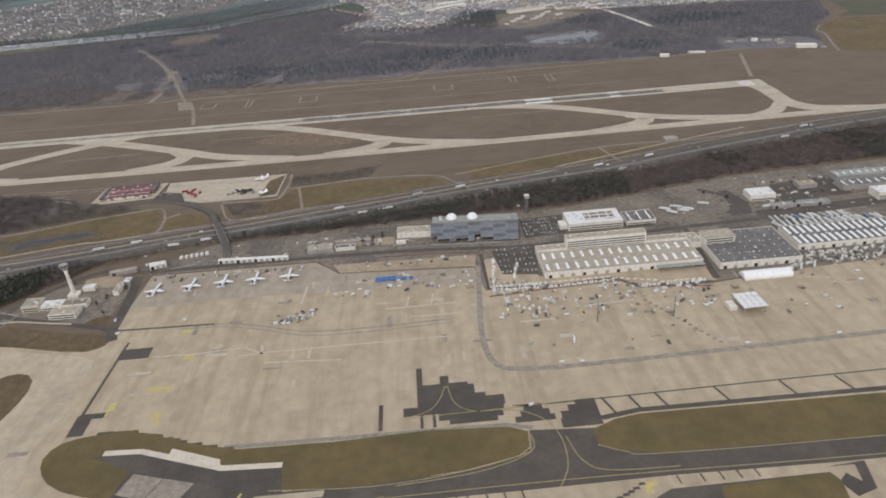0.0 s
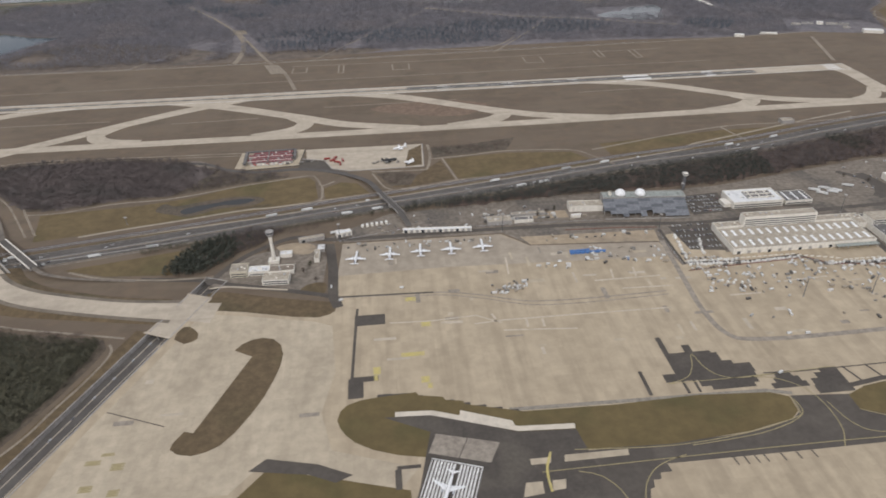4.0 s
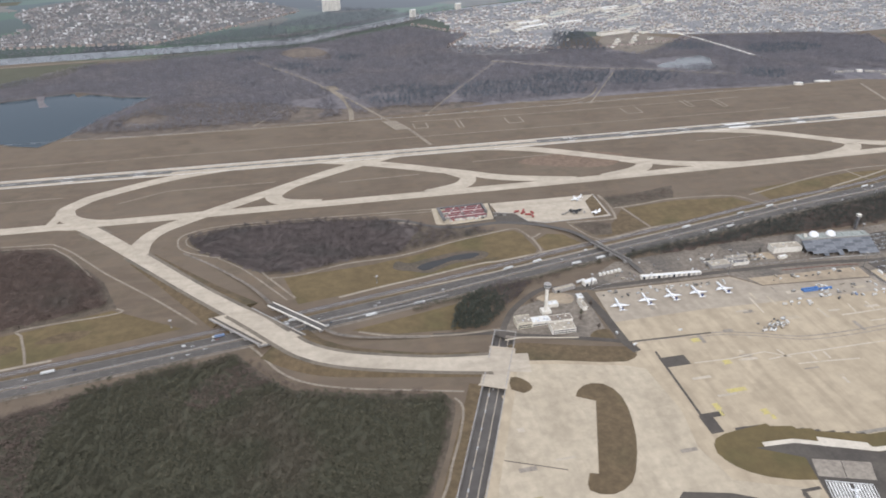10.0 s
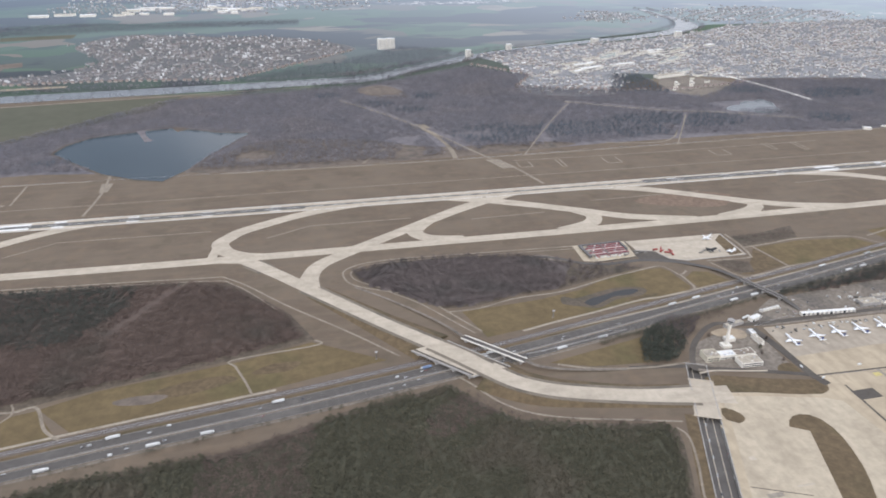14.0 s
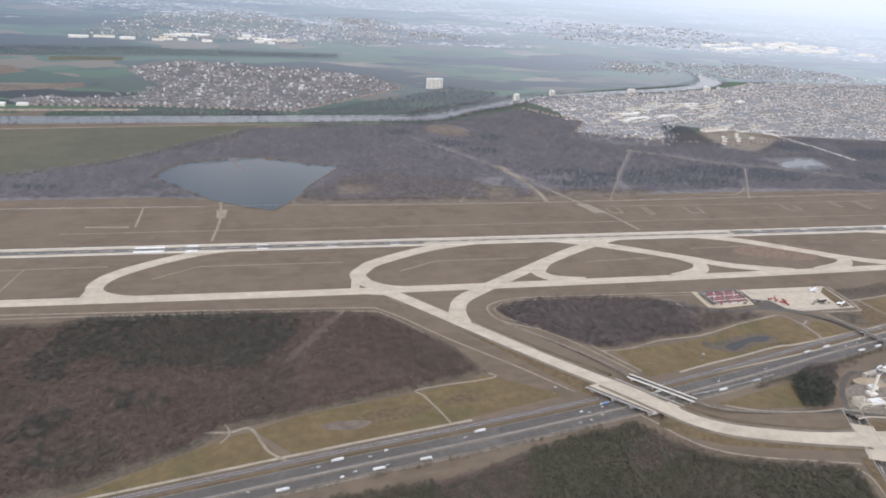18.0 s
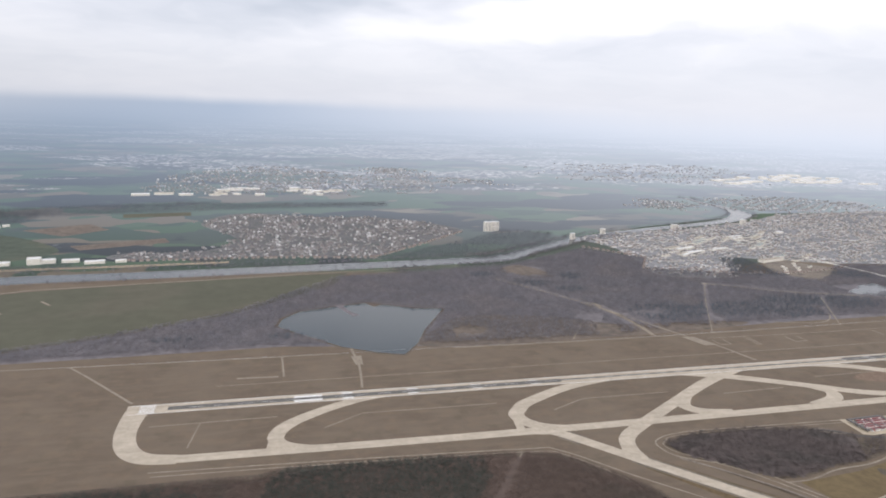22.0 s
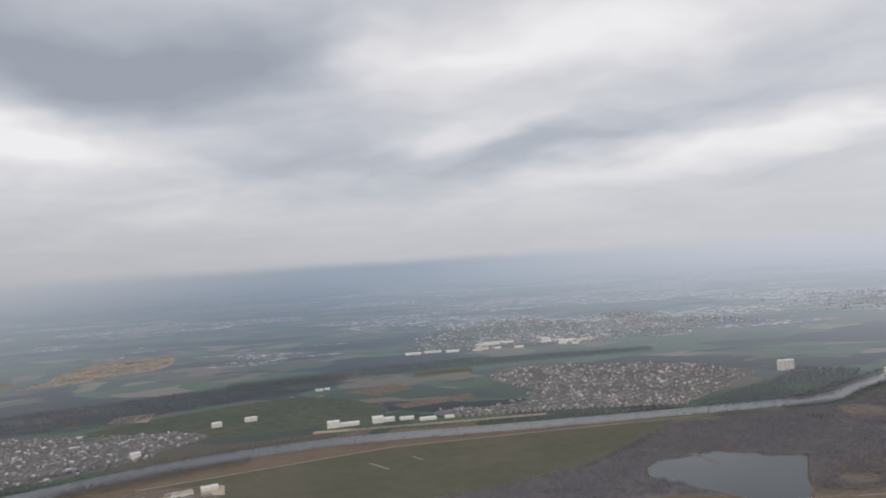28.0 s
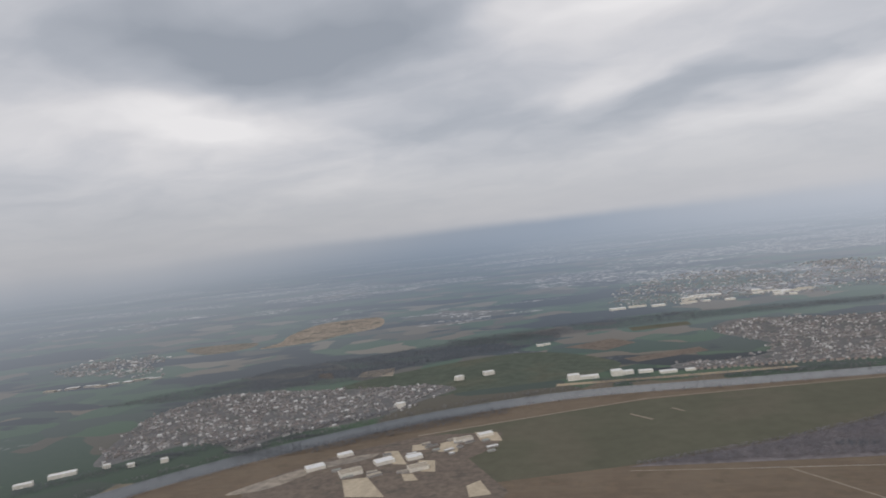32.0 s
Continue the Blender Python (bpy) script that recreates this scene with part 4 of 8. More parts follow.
taxi_bridge()
side_bridge()
ribbon("bridge_road", [(-1010, 1092, 5, 0), (-960, 1040, 5, 0.4), (-907, 972, 5, 2.5), (-880, 928, 5, 5.0), (-861, 889, 6, 6.9)], 5, 0.12, YARD, "narrow grey road rising to the side bridge", "road", depth=0.3)
ribbon("bridge_road", [(-787.5, 810, 6, 6.9), (-770, 794, 6, 5.6), (-735, 782, 5, 3.6), (-690, 774, 5, 1.6), (-645, 768, 5, 0.2)], 5, 0.12, YARD, "narrow grey road falling from the side bridge", "road", depth=0.3)


def road_deck():
    b = thing("cutting_bridge", "flat concrete taxiway deck over the sunken road", "bridge")
    part("deck", strip_bm([((-603, 655, 0.42), (-572, 640, 0.42)), ((-570, 727, 0.42), (-538, 714, 0.42))], 1.2), PALE, b)
    part("parapet", strip_bm([((-605, 654, 1.2), (-604, 656, 1.2)), ((-572, 639, 1.2), (-571, 641, 1.2))], 1.2), PALE, b)
    part("parapet", strip_bm([((-571, 727, 1.2), (-570, 729, 1.2)), ((-539, 714, 1.2), (-538, 716, 1.2))], 1.2), PALE, b)
    part("pier_wall", strip_bm([((-588.5, 647, -0.8), (-587.5, 646.5, -0.8)), ((-554.5, 720, -0.8), (-553.5, 719.5, -0.8))], 4.8), WALLGREY, b)
    return b


road_deck()

# ---- motorway ----
RAILPATH = surface("pale_rail_gravel", (0.29, 0.25, 0.195), (0.37, 0.32, 0.25), 0.05, 0.8, 0.95, third=(0.24, 0.2, 0.155))
MOT = [(-2400, 560), (-1900, 640), (-1392, 723), (-1137, 760), (-892, 800), (-796, 817), (-603, 857), (-406, 902), (-150, 952), (100, 1008), (330, 1046), (557, 1106), (872, 1172), (1300, 1225), (1900, 1300)]
ribbon("motorway", MOT, 16, 0.06, GREYROAD, "grey asphalt motorway carriageway with painted lanes", "motorway", shift=9.5)
ribbon("motorway", MOT, 17, 0.06, GREYROAD, "grey asphalt motorway carriageway with painted lanes", "motorway", shift=31)
ribbon("central_reservation", MOT, 3.4, 0.10, PATH, "narrow pale gravel strip between the carriageways", "gravel strip", shift=20.3)
for off in (2.2, 16.8, 23.2, 39):
    ribbon("edge_line", MOT, 0.45, 0.10, DASH, "worn white edge line of the motorway", "road marking", shift=off, depth=0.04)
for off in (19.6, 21.0):
    ribbon("crash_barrier", MOT, 0.25, 0.8, METAL, "galvanised steel crash barrier between the carriageways", "crash barrier", shift=off, depth=0.4)
ribbon("motorway_verge", MOT, 4, 0.05, YARD, "bare dirt verge beside the motorway", "verge", shift=-2)
ribbon("guard_wall", [(-777, 833), (-722, 841), (-667, 851), (-598, 866)], 0.6, 1.4, WALLGREY, "low concrete wall between the motorway and the grass", "wall", depth=1.5)
ribbon("motorway_verge", MOT, 5, 0.05, BROWNGRASS, "dry grass verge beside the motorway", "verge", shift=42.5)
ribbon("railway_bed", MOT, 12, 0.10, BALLAST, "brown ballast bed of a railway beside the motorway", "railway", shift=53)
for off in (50.3, 51.8, 54.4, 55.9):
    ribbon("rail", MOT, 0.3, 0.28, METAL, "steel rail on the ballast", "rail", shift=off, depth=0.15)
ribbon("service_path", MOT[1:4], 4.5, 0.07, RAILPATH, "pale gravel path along the railway", "path", shift=64)
ribbon("service_path", [(-761, 896), (-695, 912), (-625, 926), (-527, 948), (-425, 960), (152, 1068), (258, 1098), (343, 1123), (493, 1170), (620, 1206)], 4.5, 0.07, RAILPATH, "pale gravel path along the railway", "path")
ribbon("ditch_path", [(-763, 874), (-676, 890), (-584, 905), (-486, 922), (-381, 944), (149, 1056), (254, 1083), (335, 1100), (480, 1140), (606, 1179)], 3.6, 0.075, RAILPATH, "pale gravel path between the railway and the motorway", "path")


def dashes():
    """Lane dashes as one mesh."""
    v, f = [], []
    for off in (7.0, 12.0, 28.6, 33.6):
        line = along(MOT, 14)
        for i in range(40, 150, 1):
            if i >= len(line) - 1:
                break
            (q, s), (q2, _) = line[i], line[i + 1]
            d = (q2[:2] - q[:2]) / np.linalg.norm(q2[:2] - q[:2])
            a = q[:2] + s * off
            for c in (a + s * 0.11, a - s * 0.11, a + d * 6 - s * 0.11, a + d * 6 + s * 0.11):
                v.append((*c, 0.1))
            f.append([len(v) - 4, len(v) - 3, len(v) - 2, len(v) - 1])
    raw_mesh("lane_dashes", v, f, DASH, "white dashes between the motorway's lanes", "road marking")


dashes()

# ---- water ----
lake_line = [(-1730, 1982), (-1714, 2050), (-1663, 2117), (-1541, 2158), (-1450, 2182), (-1428, 2138), (-1400, 2160), (-1304, 2106), (-1214, 2088), (-1320, 1890), (-1360, 1790), (-1414, 1708), (-1481, 1734), (-1566, 1789), (-1641, 1872)]
area("lake", lake_line, 0.05, LAKE, "dark blue gravel-pit lake in the woods", "lake")
area("lake_shore", [(-1740, 1980), (-1722, 2056), (-1668, 2124), (-1544, 2165), (-1442, 2192), (-1302, 2114), (-1204, 2091), (-1313, 1887), (-1354, 1784), (-1412, 1699), (-1484, 1726), (-1571, 1782), (-1647, 1868)], 0.02, FLOOR, "dark muddy bank round the lake", "shore")
RIV = [(-4900, 900, 118), (-4350, 1500, 118), (-4000, 1880, 118), (-3640, 2170, 118), (-3230, 2420, 118), (-2730, 2590, 112), (-2100, 2640, 108), (-1500, 2690, 108), (-1000, 2740, 108), (-780, 2775, 105), (-600, 2908, 85), (-400, 3040, 78), (-100, 3235, 72), (340, 3405, 74), (800, 3555, 78), (1100, 3705, 110), (1280, 3880, 130), (1362, 4120, 90), (1350, 4400, 60), (1372, 4650, 40)]
ribbon("spit", [(-1544, 2195, 30), (-1520, 2110, 16), (-1496, 2052, 24)], 20, 0.12, NFLOOR, "narrow bare spit reaching into the lake", "spit")
ribbon("river", RIV, 118, 0.05, RIVER, "broad grey river curving past the towns", "river")
area("pond", [(362, 2078), (398, 2106), (432, 2122), (452, 2118), (470, 2148), (508, 2170), (530, 2158), (552, 2176), (584, 2186), (590, 2130), (566, 2084), (560, 2030), (524, 1996), (500, 2006), (476, 1996), (449, 2010), (420, 2040), (380, 2050)], 0.06, RIVER, "pale pond in the woods", "pond")
area("pond", [(-630, 958), (-612, 970), (-585, 976), (-560, 984), (-530, 986), (-520, 979), (-540, 968), (-570, 968), (-592, 958), (-618, 946)], 0.08, POND, "small dark pond with ragged banks in dry grass", "pond", True)
area("rubble", [(-660, 1142), (-640, 1146), (-612, 1128), (-600, 1112), (-622, 1116)], 0.06, YARD, "pale rubble heap ground at the wood's corner", "bare ground", True)
area("pond_bank", [(-660, 985), (-640, 975), (-606, 984), (-564, 994), (-526, 993), (-504, 980), (-522, 962), (-568, 958), (-612, 938), (-640, 948), (-668, 962)], 0.05, FLOOR, "dark scrubby bank round the ponds", "bank", True)

# ---- fields, wood floors and clearings ----
area("meadow", [(-3500, 1850), (-3330, 2120), (-2980, 2290), (-2500, 2455), (-2000, 2540), (-1460, 2590), (-1530, 2420), (-1860, 2120), (-2190, 1955), (-2600, 1800), (-3000, 1700)], 0.03, MEADOW, "flat green meadow beside the river", "meadow")
area("river_path", [(-3300, 2160), (-2500, 2476), (-1460, 2612), (-1000, 2660), (-1000, 2654), (-1460, 2604), (-2500, 2467), (-3296, 2150)], 0.08, PATH, "pale path along the river bank", "path")
area("hazed_north_floor", [(-2600, 1790), (-2190, 1950), (-1870, 2110), (-1480, 2530), (-805, 2650), (-560, 2790), (-330, 2930), (-120, 2700), (-240, 2520), (80, 2390), (420, 2350), (700, 2480), (1192, 2410), (1380, 2330), (1290, 2085), (1190, 2000), (1140, 1900), (1075, 1735), (860, 1790), (600, 1775), (330, 1800), (-200, 1795), (-740, 1752), (-1280, 1752), (-1720, 1815), (-2150, 1800)], 0.012, NFLOOR, "brown leafless wood floor north of the runway", "wood floor")
area("clearing", [(-860, 2560), (-760, 2640), (-690, 2560), (-680, 2440), (-760, 2440)], 0.03, CLEARING, "tan clearing in the leafless wood", "clearing", True)
area("heath", [(-1330, 1752), (-1280, 1900), (-1150, 2000), (-900, 1960), (-700, 1850), (-420, 1850), (-300, 1800), (-620, 1758)], 0.022, CLEARING, "tan heath strip along the wood's edge", "heath", True)
area("wood_floor", [(-2500, 1120), (-2300, 1190), (-1775, 1182), (-1725, 1196), (-1492, 1187), (-1296, 1172), (-1224, 1150), (-1144, 1050), (-1122, 1020), (-1087, 938), (-1207, 908), (-1387, 873), (-1484, 850), (-1530, 815), (-1650, 760), (-2000, 700), (-2500, 620)], 0.02, FLOOR, "brown leaf litter under bare trees", "wood floor")
area("wood_floor", [(-2400, 500), (-1900, 590), (-1389, 700), (-1202, 712), (-1149, 726), (-1065, 756), (-906, 785), (-865, 728), (-832, 694), (-740, 668), (-649, 648), (-640, 630), (-645, 610), (-665, 556), (-696, 490), (-770, 380), (-830, 200), (-2400, 200)], 0.02, FLOOR, "brown leaf litter under mixed trees", "wood floor")
area("wood_floor", [(-1010, 1145), (-985, 1088), (-945, 1058), (-872, 988), (-813, 986), (-741, 1005), (-652, 1012), (-549, 1041), (-472, 1057), (-497, 1068), (-589, 1104), (-630, 1120), (-680, 1148), (-784, 1168), (-933, 1172)], 0.02, FLOOR, "brown leaf litter inside the taxiway loop", "wood floor")
area("dry_field", [(-1199, 902), (-1092, 932), (-985, 862), (-1180, 822), (-1300, 800), (-1398, 785), (-1453, 845), (-1387, 870)], 0.04, TAN, "tan dry grass field beside the railway", "field")
for scar in ([(-1330, 838), (-1290, 862), (-1225, 872), (-1200, 858), (-1262, 838)], [(-1180, 868), (-1150, 886), (-1110, 884), (-1130, 864)], [(-560, 950), (-520, 962), (-490, 962), (-515, 948)]):
    area("bare_scar", scar, 0.055, BROWNGRASS, "brown bare scar in the dry grass field", "grass", True)
area("dry_field", [(-1480, 838), (-1455, 843), (-1415, 780), (-1600, 745), (-1700, 730), (-1560, 800)], 0.04, TAN, "tan dry grass field beside the railway", "field")
area("dry_field", [(-843, 972), (-700, 984), (-618, 1002), (-574, 1024), (-506, 1047), (-439, 1050), (-428, 1034), (-420, 973), (-433, 957), (-519, 941), (-586, 935), (-700, 910), (-822, 890)], 0.04, TAN, "tan dry grass field beside the motorway", "field")
area("sand_patch", [(-1360, 842), (-1330, 848), (-1290, 842), (-1310, 828), (-1350, 832)], 0.07, CLEARING, "bare sandy patch in the dry field", "bare patch", True)
area("dry_field", [(-750, 806), (-600, 838), (-570, 846), (-600, 776), (-690, 784)], 0.04, TAN, "tan dry grass beside the motorway", "field")
area("dry_field", [(-413, 1005), (-385, 1025), (-358, 1017), (-338, 979), (-408, 966)], 0.04, TAN, "tan dry grass beside the motorway", "field")
area("dry_field", [(-303, 995), (-251, 1042), (-214, 1089), (-198, 1012), (-279, 990)], 0.04, BROWNGRASS, "brown dry grass beside the motorway", "field")
area("dry_field", [(-206, 1092), (-97, 1104), (20, 1092), (60, 1040), (-60, 1008), (-139, 1015), (-191, 1010)], 0.045, TAN, "tan dry grass beside the motorway", "field")
area("dry_field", [(80, 1120), (330, 1150), (480, 1150), (330, 1090), (90, 1050)], 0.04, TAN, "tan dry grass beside the motorway", "field")
ROADS = [
    ([(-1087, 936), (-1077, 927), (-1100, 920), (-1207, 908), (-1203, 890), (-1188, 851), (-1178, 820)], 3.5),
    ([(-1530, 852), (-1484, 846), (-1457, 850), (-1434, 801), (-1410, 776)], 4.5),
    ([(-1500, 880), (-1484, 846), (-1495, 825)], 2.5),
    ([(-1298, 1165), (-1345, 1100), (-1407, 1001)], 1.2),
    ([(-1961, 1222), (-1688, 1207), (-1295, 1180), (-1223, 1162), (-1124, 1047), (-1036, 952), (-965, 868)], 3.5),
    ([(-1955, 1207), (-1688, 1195), (-1290, 1168), (-1216, 1140), (-1144, 1040)], 3.0),
    ([(-554, 1169), (-760, 1178), (-938, 1184), (-1012, 1165), (-1024, 1130), (-1000, 1090), (-900, 1034), (-871, 985), (-826, 908)], 3.5),
    ([(-560, 1158), (-930, 1174), (-1000, 1156), (-1010, 1130), (-985, 1096), (-890, 1022)], 2.6),
    ([(-950, 1060), (-905, 1010), (-860, 940), (-838, 905)], 3.0),
    ([(-869, 976), (-813, 977), (-741, 996), (-652, 1003), (-549, 1033), (-492, 1046), (-460, 1054), (-434, 1056), (-423, 1037), (-416, 1017), (-396, 1029)], 4.0), ([(-416, 1017), (-414, 990), (-417, 966), (-441, 954)], 4.0),
    ([(-2600, 1762), (-2125, 1747), (-1579, 1739)], 5), ([(-1272, 1736), (-705, 1731), (411, 1760), (900, 1790)], 5),
    ([(-925, 2435), (-811, 2253), (-713, 2067)], 9), ([(-713, 2067), (-676, 1950), (-663, 1840), (-668, 1742)], 13), ([(-705, 2055), (-648, 1908), (-580, 1735), (-535, 1645), (-500, 1515)], 9),
    ([(-145, 2275), (130, 2112), (312, 2050), (430, 1985), (560, 1930)], 14), ([(-130, 2265), (-290, 2030), (-477, 1732)], 3.5), ([(1085, 1689), (1110, 1760), (1154, 1876), (1160, 1930), (1198, 1983)], 6), ([(-205, 1800), (-60, 1772), (20, 1810), (70, 1880)], 5),
    ([(-1545, 1771), (-1540, 1650), (-1551, 1516)], 6), ([(-1723, 1740), (-1722, 1610)], 5), ([(-1828, 1617), (-1735, 1613)], 8),
    ([(-2208, 1747), (-2152, 1675), (-2035, 1516)], 6), ([(-2573, 2286), (-2503, 2210)], 10), ([(-2431, 2334), (-2395, 2286)], 8),
    ([(854, 1740), (785, 1530)], 9),
    ([(-333, 1051), (-322, 1017), (-309, 991), (-281, 984), (-195, 1006), (-140, 1012)], 3.5), ([(-231, 1160), (-230, 1110), (-238, 1064), (-252, 1054), (-335, 1058)], 5), ([(-232, 1096), (-161, 1103), (-94, 1112), (20, 1100), (55, 1066), (80, 1030)], 4), ([(-210, 1097), (-194, 1008)], 3.5),
    ([(60, 1095), (330, 1165), (520, 1165), (700, 1190)], 4), ([(330, 1165), (350, 1090)], 4),
    ([(-740, 800), (-690, 779), (-610, 765), (-545, 765)], 4), ([(-890, 800), (-873, 775), (-850, 736), (-817, 706), (-764, 683), (-695, 665), (-625, 647)], 3.5),
    ([(195, 2041), (95, 1890), (-11, 1735)], 4), ([(-832, 1879), (-918, 1751)], 5),
]
ribbon("embanked_road", [(640, 2640), (698, 2500), (742, 2270), (758, 2140)], 15, 1.2, WALLWHITE, "straight white concrete road through the wood's edge", "road", depth=1.2)
for i, (pts, w) in enumerate(ROADS):
    ribbon("track", pts, w, 0.11 + 0.004 * i, PATH, "pale gravel track through dry grass", "track", depth=0.2)
area("square_pad", [(-735, 2088), (-688, 2082), (-676, 2036), (-722, 2034)], 0.3, PATH, "pale gravel clearing where tracks meet", "pad")
area("square_pad", [(-592, 1716), (-556, 1714), (-528, 1640), (-566, 1638)], 0.31, PATH, "pale gravel pad beside the fence track", "pad")
ribbon("track", [(758, 2140), (780, 2050), (802, 1990)], 5, 0.3, PATH, "pale gravel track on from the white road", "track", depth=0.2)
area("square_pad", [(-1553, 1717), (-1526, 1716), (-1529, 1657), (-1548, 1658)], 0.3, PATH, "pale gravel pad beside the runway", "pad")
# localizer and beacon plots north of the runway: small outlined squares
for x, y, w, h in ((-500, 1660, 34, 40), (-400, 1655, 12, 60), (-255, 1650, 40, 44), (75, 1655, 44, 48), (250, 1680, 14, 60), (340, 1665, 14, 70)):
    for a, b in (((x - w / 2, y - h / 2), (x + w / 2, y - h / 2)), ((x + w / 2, y - h / 2), (x + w / 2, y + h / 2)), ((x - w / 2, y + h / 2), (x - w / 2, y - h / 2))):
        ribbon("plot_path", [a, b], 4, 0.16, PATH, "pale gravel path round an aerial plot", "path", smooth=False)
ribbon("plot_path", [(-520, 1695), (-100, 1690), (420, 1700)], 3, 0.08, PATH, "pale gravel path through the airfield grass", "path")

# ---- apron ----
WORN = surface("worn_apron_concrete", (0.25, 0.215, 0.175), (0.31, 0.27, 0.22), 0.03, 0.8, 0.85)
REPAIR = surface("worn_pale_repair", (0.46, 0.395, 0.305), (0.56, 0.485, 0.38), 0.05, 0.8, 0.8, third=(0.40, 0.335, 0.245), stain=0.05, mottle=0.12)
CREAM = surface("cream_new_concrete", (0.56, 0.50, 0.41), (0.64, 0.575, 0.475), 0.05, 0.8, 0.8, third=(0.5, 0.445, 0.365), stain=0.08, mottle=0.06)
APRON = [(-706, 340), (-668, 425), (-640, 488), (-572, 642), (-549, 692), (-489, 680), (-407, 659), (-384, 668), (-384, 690), (-378, 826), (-153, 823), (-119, 787), (60, 772), (69, 713), (166, 706), (232, 712), (252, 688), (341, 684), (480, 700), (700, 712), (1300, 740), (1300, 300), (0, 300)]
area("apron", APRON, 0.10, CONCRETE, "wide pale concrete airport apron with worn streaks", "apron")
area("apron_lane", [(-545, 684), (-489, 672), (-407, 651), (-386, 640), (-380, 560), (-392, 500), (-380, 450), (-300, 420), (-320, 395), (-440, 445), (-470, 410), (-640, 410), (-625, 490), (-560, 640)], 0.13, LANE, "paler concrete taxi lane on the apron", "taxiway")
DARKTOP = "dark asphalt taxiway surface"
GRASS = "dry olive grass island between the taxiways"
area("grass_island", [(-366, 508), (-353, 513), (-338, 515), (-296, 518), (-294, 513), (-269, 508), (-267, 503), (-250, 500), (-248, 495), (-192, 478), (-97, 476), (-12, 479), (62, 474), (79, 466), (77, 446), (66, 437), (16, 426), (-63, 420), (-142, 423), (-217, 432), (-290, 431), (-318, 437), (-341, 446), (-358, 457), (-367, 467), (-373, 477), (-376, 488), (-373, 500)], 0.20, OLIVE, GRASS, "grass island")
area("grass_island", [(139, 461), (162, 471), (186, 475), (425, 472), (800, 470), (1300, 470), (1300, 424), (386, 421), (189, 425), (161, 431), (138, 441)], 0.20, OLIVE, GRASS, "grass island")
area("grass_island", [(-494, 609), (-487, 619), (-477, 626), (-465, 628), (-452, 624), (-443, 613), (-439, 596), (-440, 577), (-445, 554), (-452, 530), (-462, 507), (-475, 483), (-486, 469), (-498, 462), (-511, 459), (-524, 462), (-533, 469), (-532, 477), (-527, 486), (-524, 491), (-515, 488), (-473, 596)], 0.22, BROWNGRASS, "curved brown grass island on the pale concrete", "grass island")
area("grass_island", [(-567, 638), (-566, 650), (-561, 660), (-554, 660), (-547, 654), (-541, 645), (-540, 636), (-545, 631), (-554, 628)], 0.22, BROWNGRASS, "small brown grass island beside the bridge", "grass island")
area("grass_island", [(-480, 380), (-462, 405), (-438, 434), (-394, 422), (-309, 396), (-305, 330), (-480, 330)], 0.21, OLIVE, GRASS, "grass island")
area("grass_island", [(225, 383), (318, 386), (322, 376), (312, 330), (214, 330)], 0.235, OLIVE, GRASS, "grass island")
area("taxiway_asphalt", [(152, 365), (164, 375), (184, 385), (318, 386.5), (312, 325), (140, 325)], 0.21, ASPHALT, DARKTOP, "taxiway")
area("grass_verge", [(-546, 726), (-526, 728), (-450, 704), (-386, 688), (-382, 681), (-383, 672), (-389, 664), (-402, 659), (-434, 664), (-490, 680), (-545, 694)], 0.16, BROWNGRASS, "brown grass strip beside the taxi lane", "grass verge")
ribbon("taxiway_asphalt", [(-230, 404), (-100, 408), (0, 409), (98, 410), (200, 411), (368, 407), (800, 404), (1300, 402)], 29, 0.15, ASPHALT, DARKTOP, "taxiway")
area("taxiway_asphalt", [(-60, 410), (-60, 420), (16, 425), (66, 436), (77.5, 445), (80, 467), (141, 462), (138, 441), (161, 431.5), (189, 425.5), (300, 421), (205, 408)], 0.17, ASPHALT, DARKTOP, "taxiway")
area("runway_head", [(-330, 486), (-283, 484), (-201, 452), (-146, 449), (-138, 398), (-160, 300), (-330, 300), (-300, 400), (-292, 436), (-286, 462)], 0.24, TAR, "dark asphalt head of a runway", "runway")
area("concrete_slab", [(-281, 459), (-252, 450), (-263, 427), (-290, 436)], 0.29, WORN, "paler concrete slab on dark asphalt", "pavement slab")
area("concrete_slab", [(-251, 450), (-222, 441), (-234, 418), (-262, 427)], 0.29, WORN, "paler concrete slab on dark asphalt", "pavement slab")
area("concrete_slab", [(-198, 418), (-178, 418), (-180, 411), (-198, 411)], 0.28, LANE, "pale concrete strip on dark asphalt", "pavement slab")
area("concrete_slab", [(-165, 419), (-105, 419), (-106, 412), (-167, 411)], 0.28, LANE, "pale concrete strip on dark asphalt", "pavement slab")
area("concrete_slab", [(-207, 392), (-192, 392), (-193, 379), (-212, 377)], 0.28, LANE, "pale concrete square on dark asphalt", "pavement slab")
area("concrete_slab", [(-183, 392), (-171, 392), (-173, 382), (-185, 381)], 0.28, LANE, "pale concrete square on dark asphalt", "pavement slab")
area("concrete_slab", [(-75, 398), (-74, 389), (-85, 389), (-87, 382), (-94, 382), (-96, 374), (-100, 373), (-104, 362), (-110, 320), (140, 320), (156, 366), (170, 378), (186, 386), (190, 399), (67, 398)], 0.19, CONCRETE, "pale concrete apron with a stepped edge beside the dark taxiway", "pavement slab")
area("concrete_slab", [(186, 385), (190, 399), (324, 396), (900, 394), (900, 386), (318, 386), (231, 388)], 0.185, CONCRETE, "pale concrete strip beside the dark taxiway", "pavement slab")
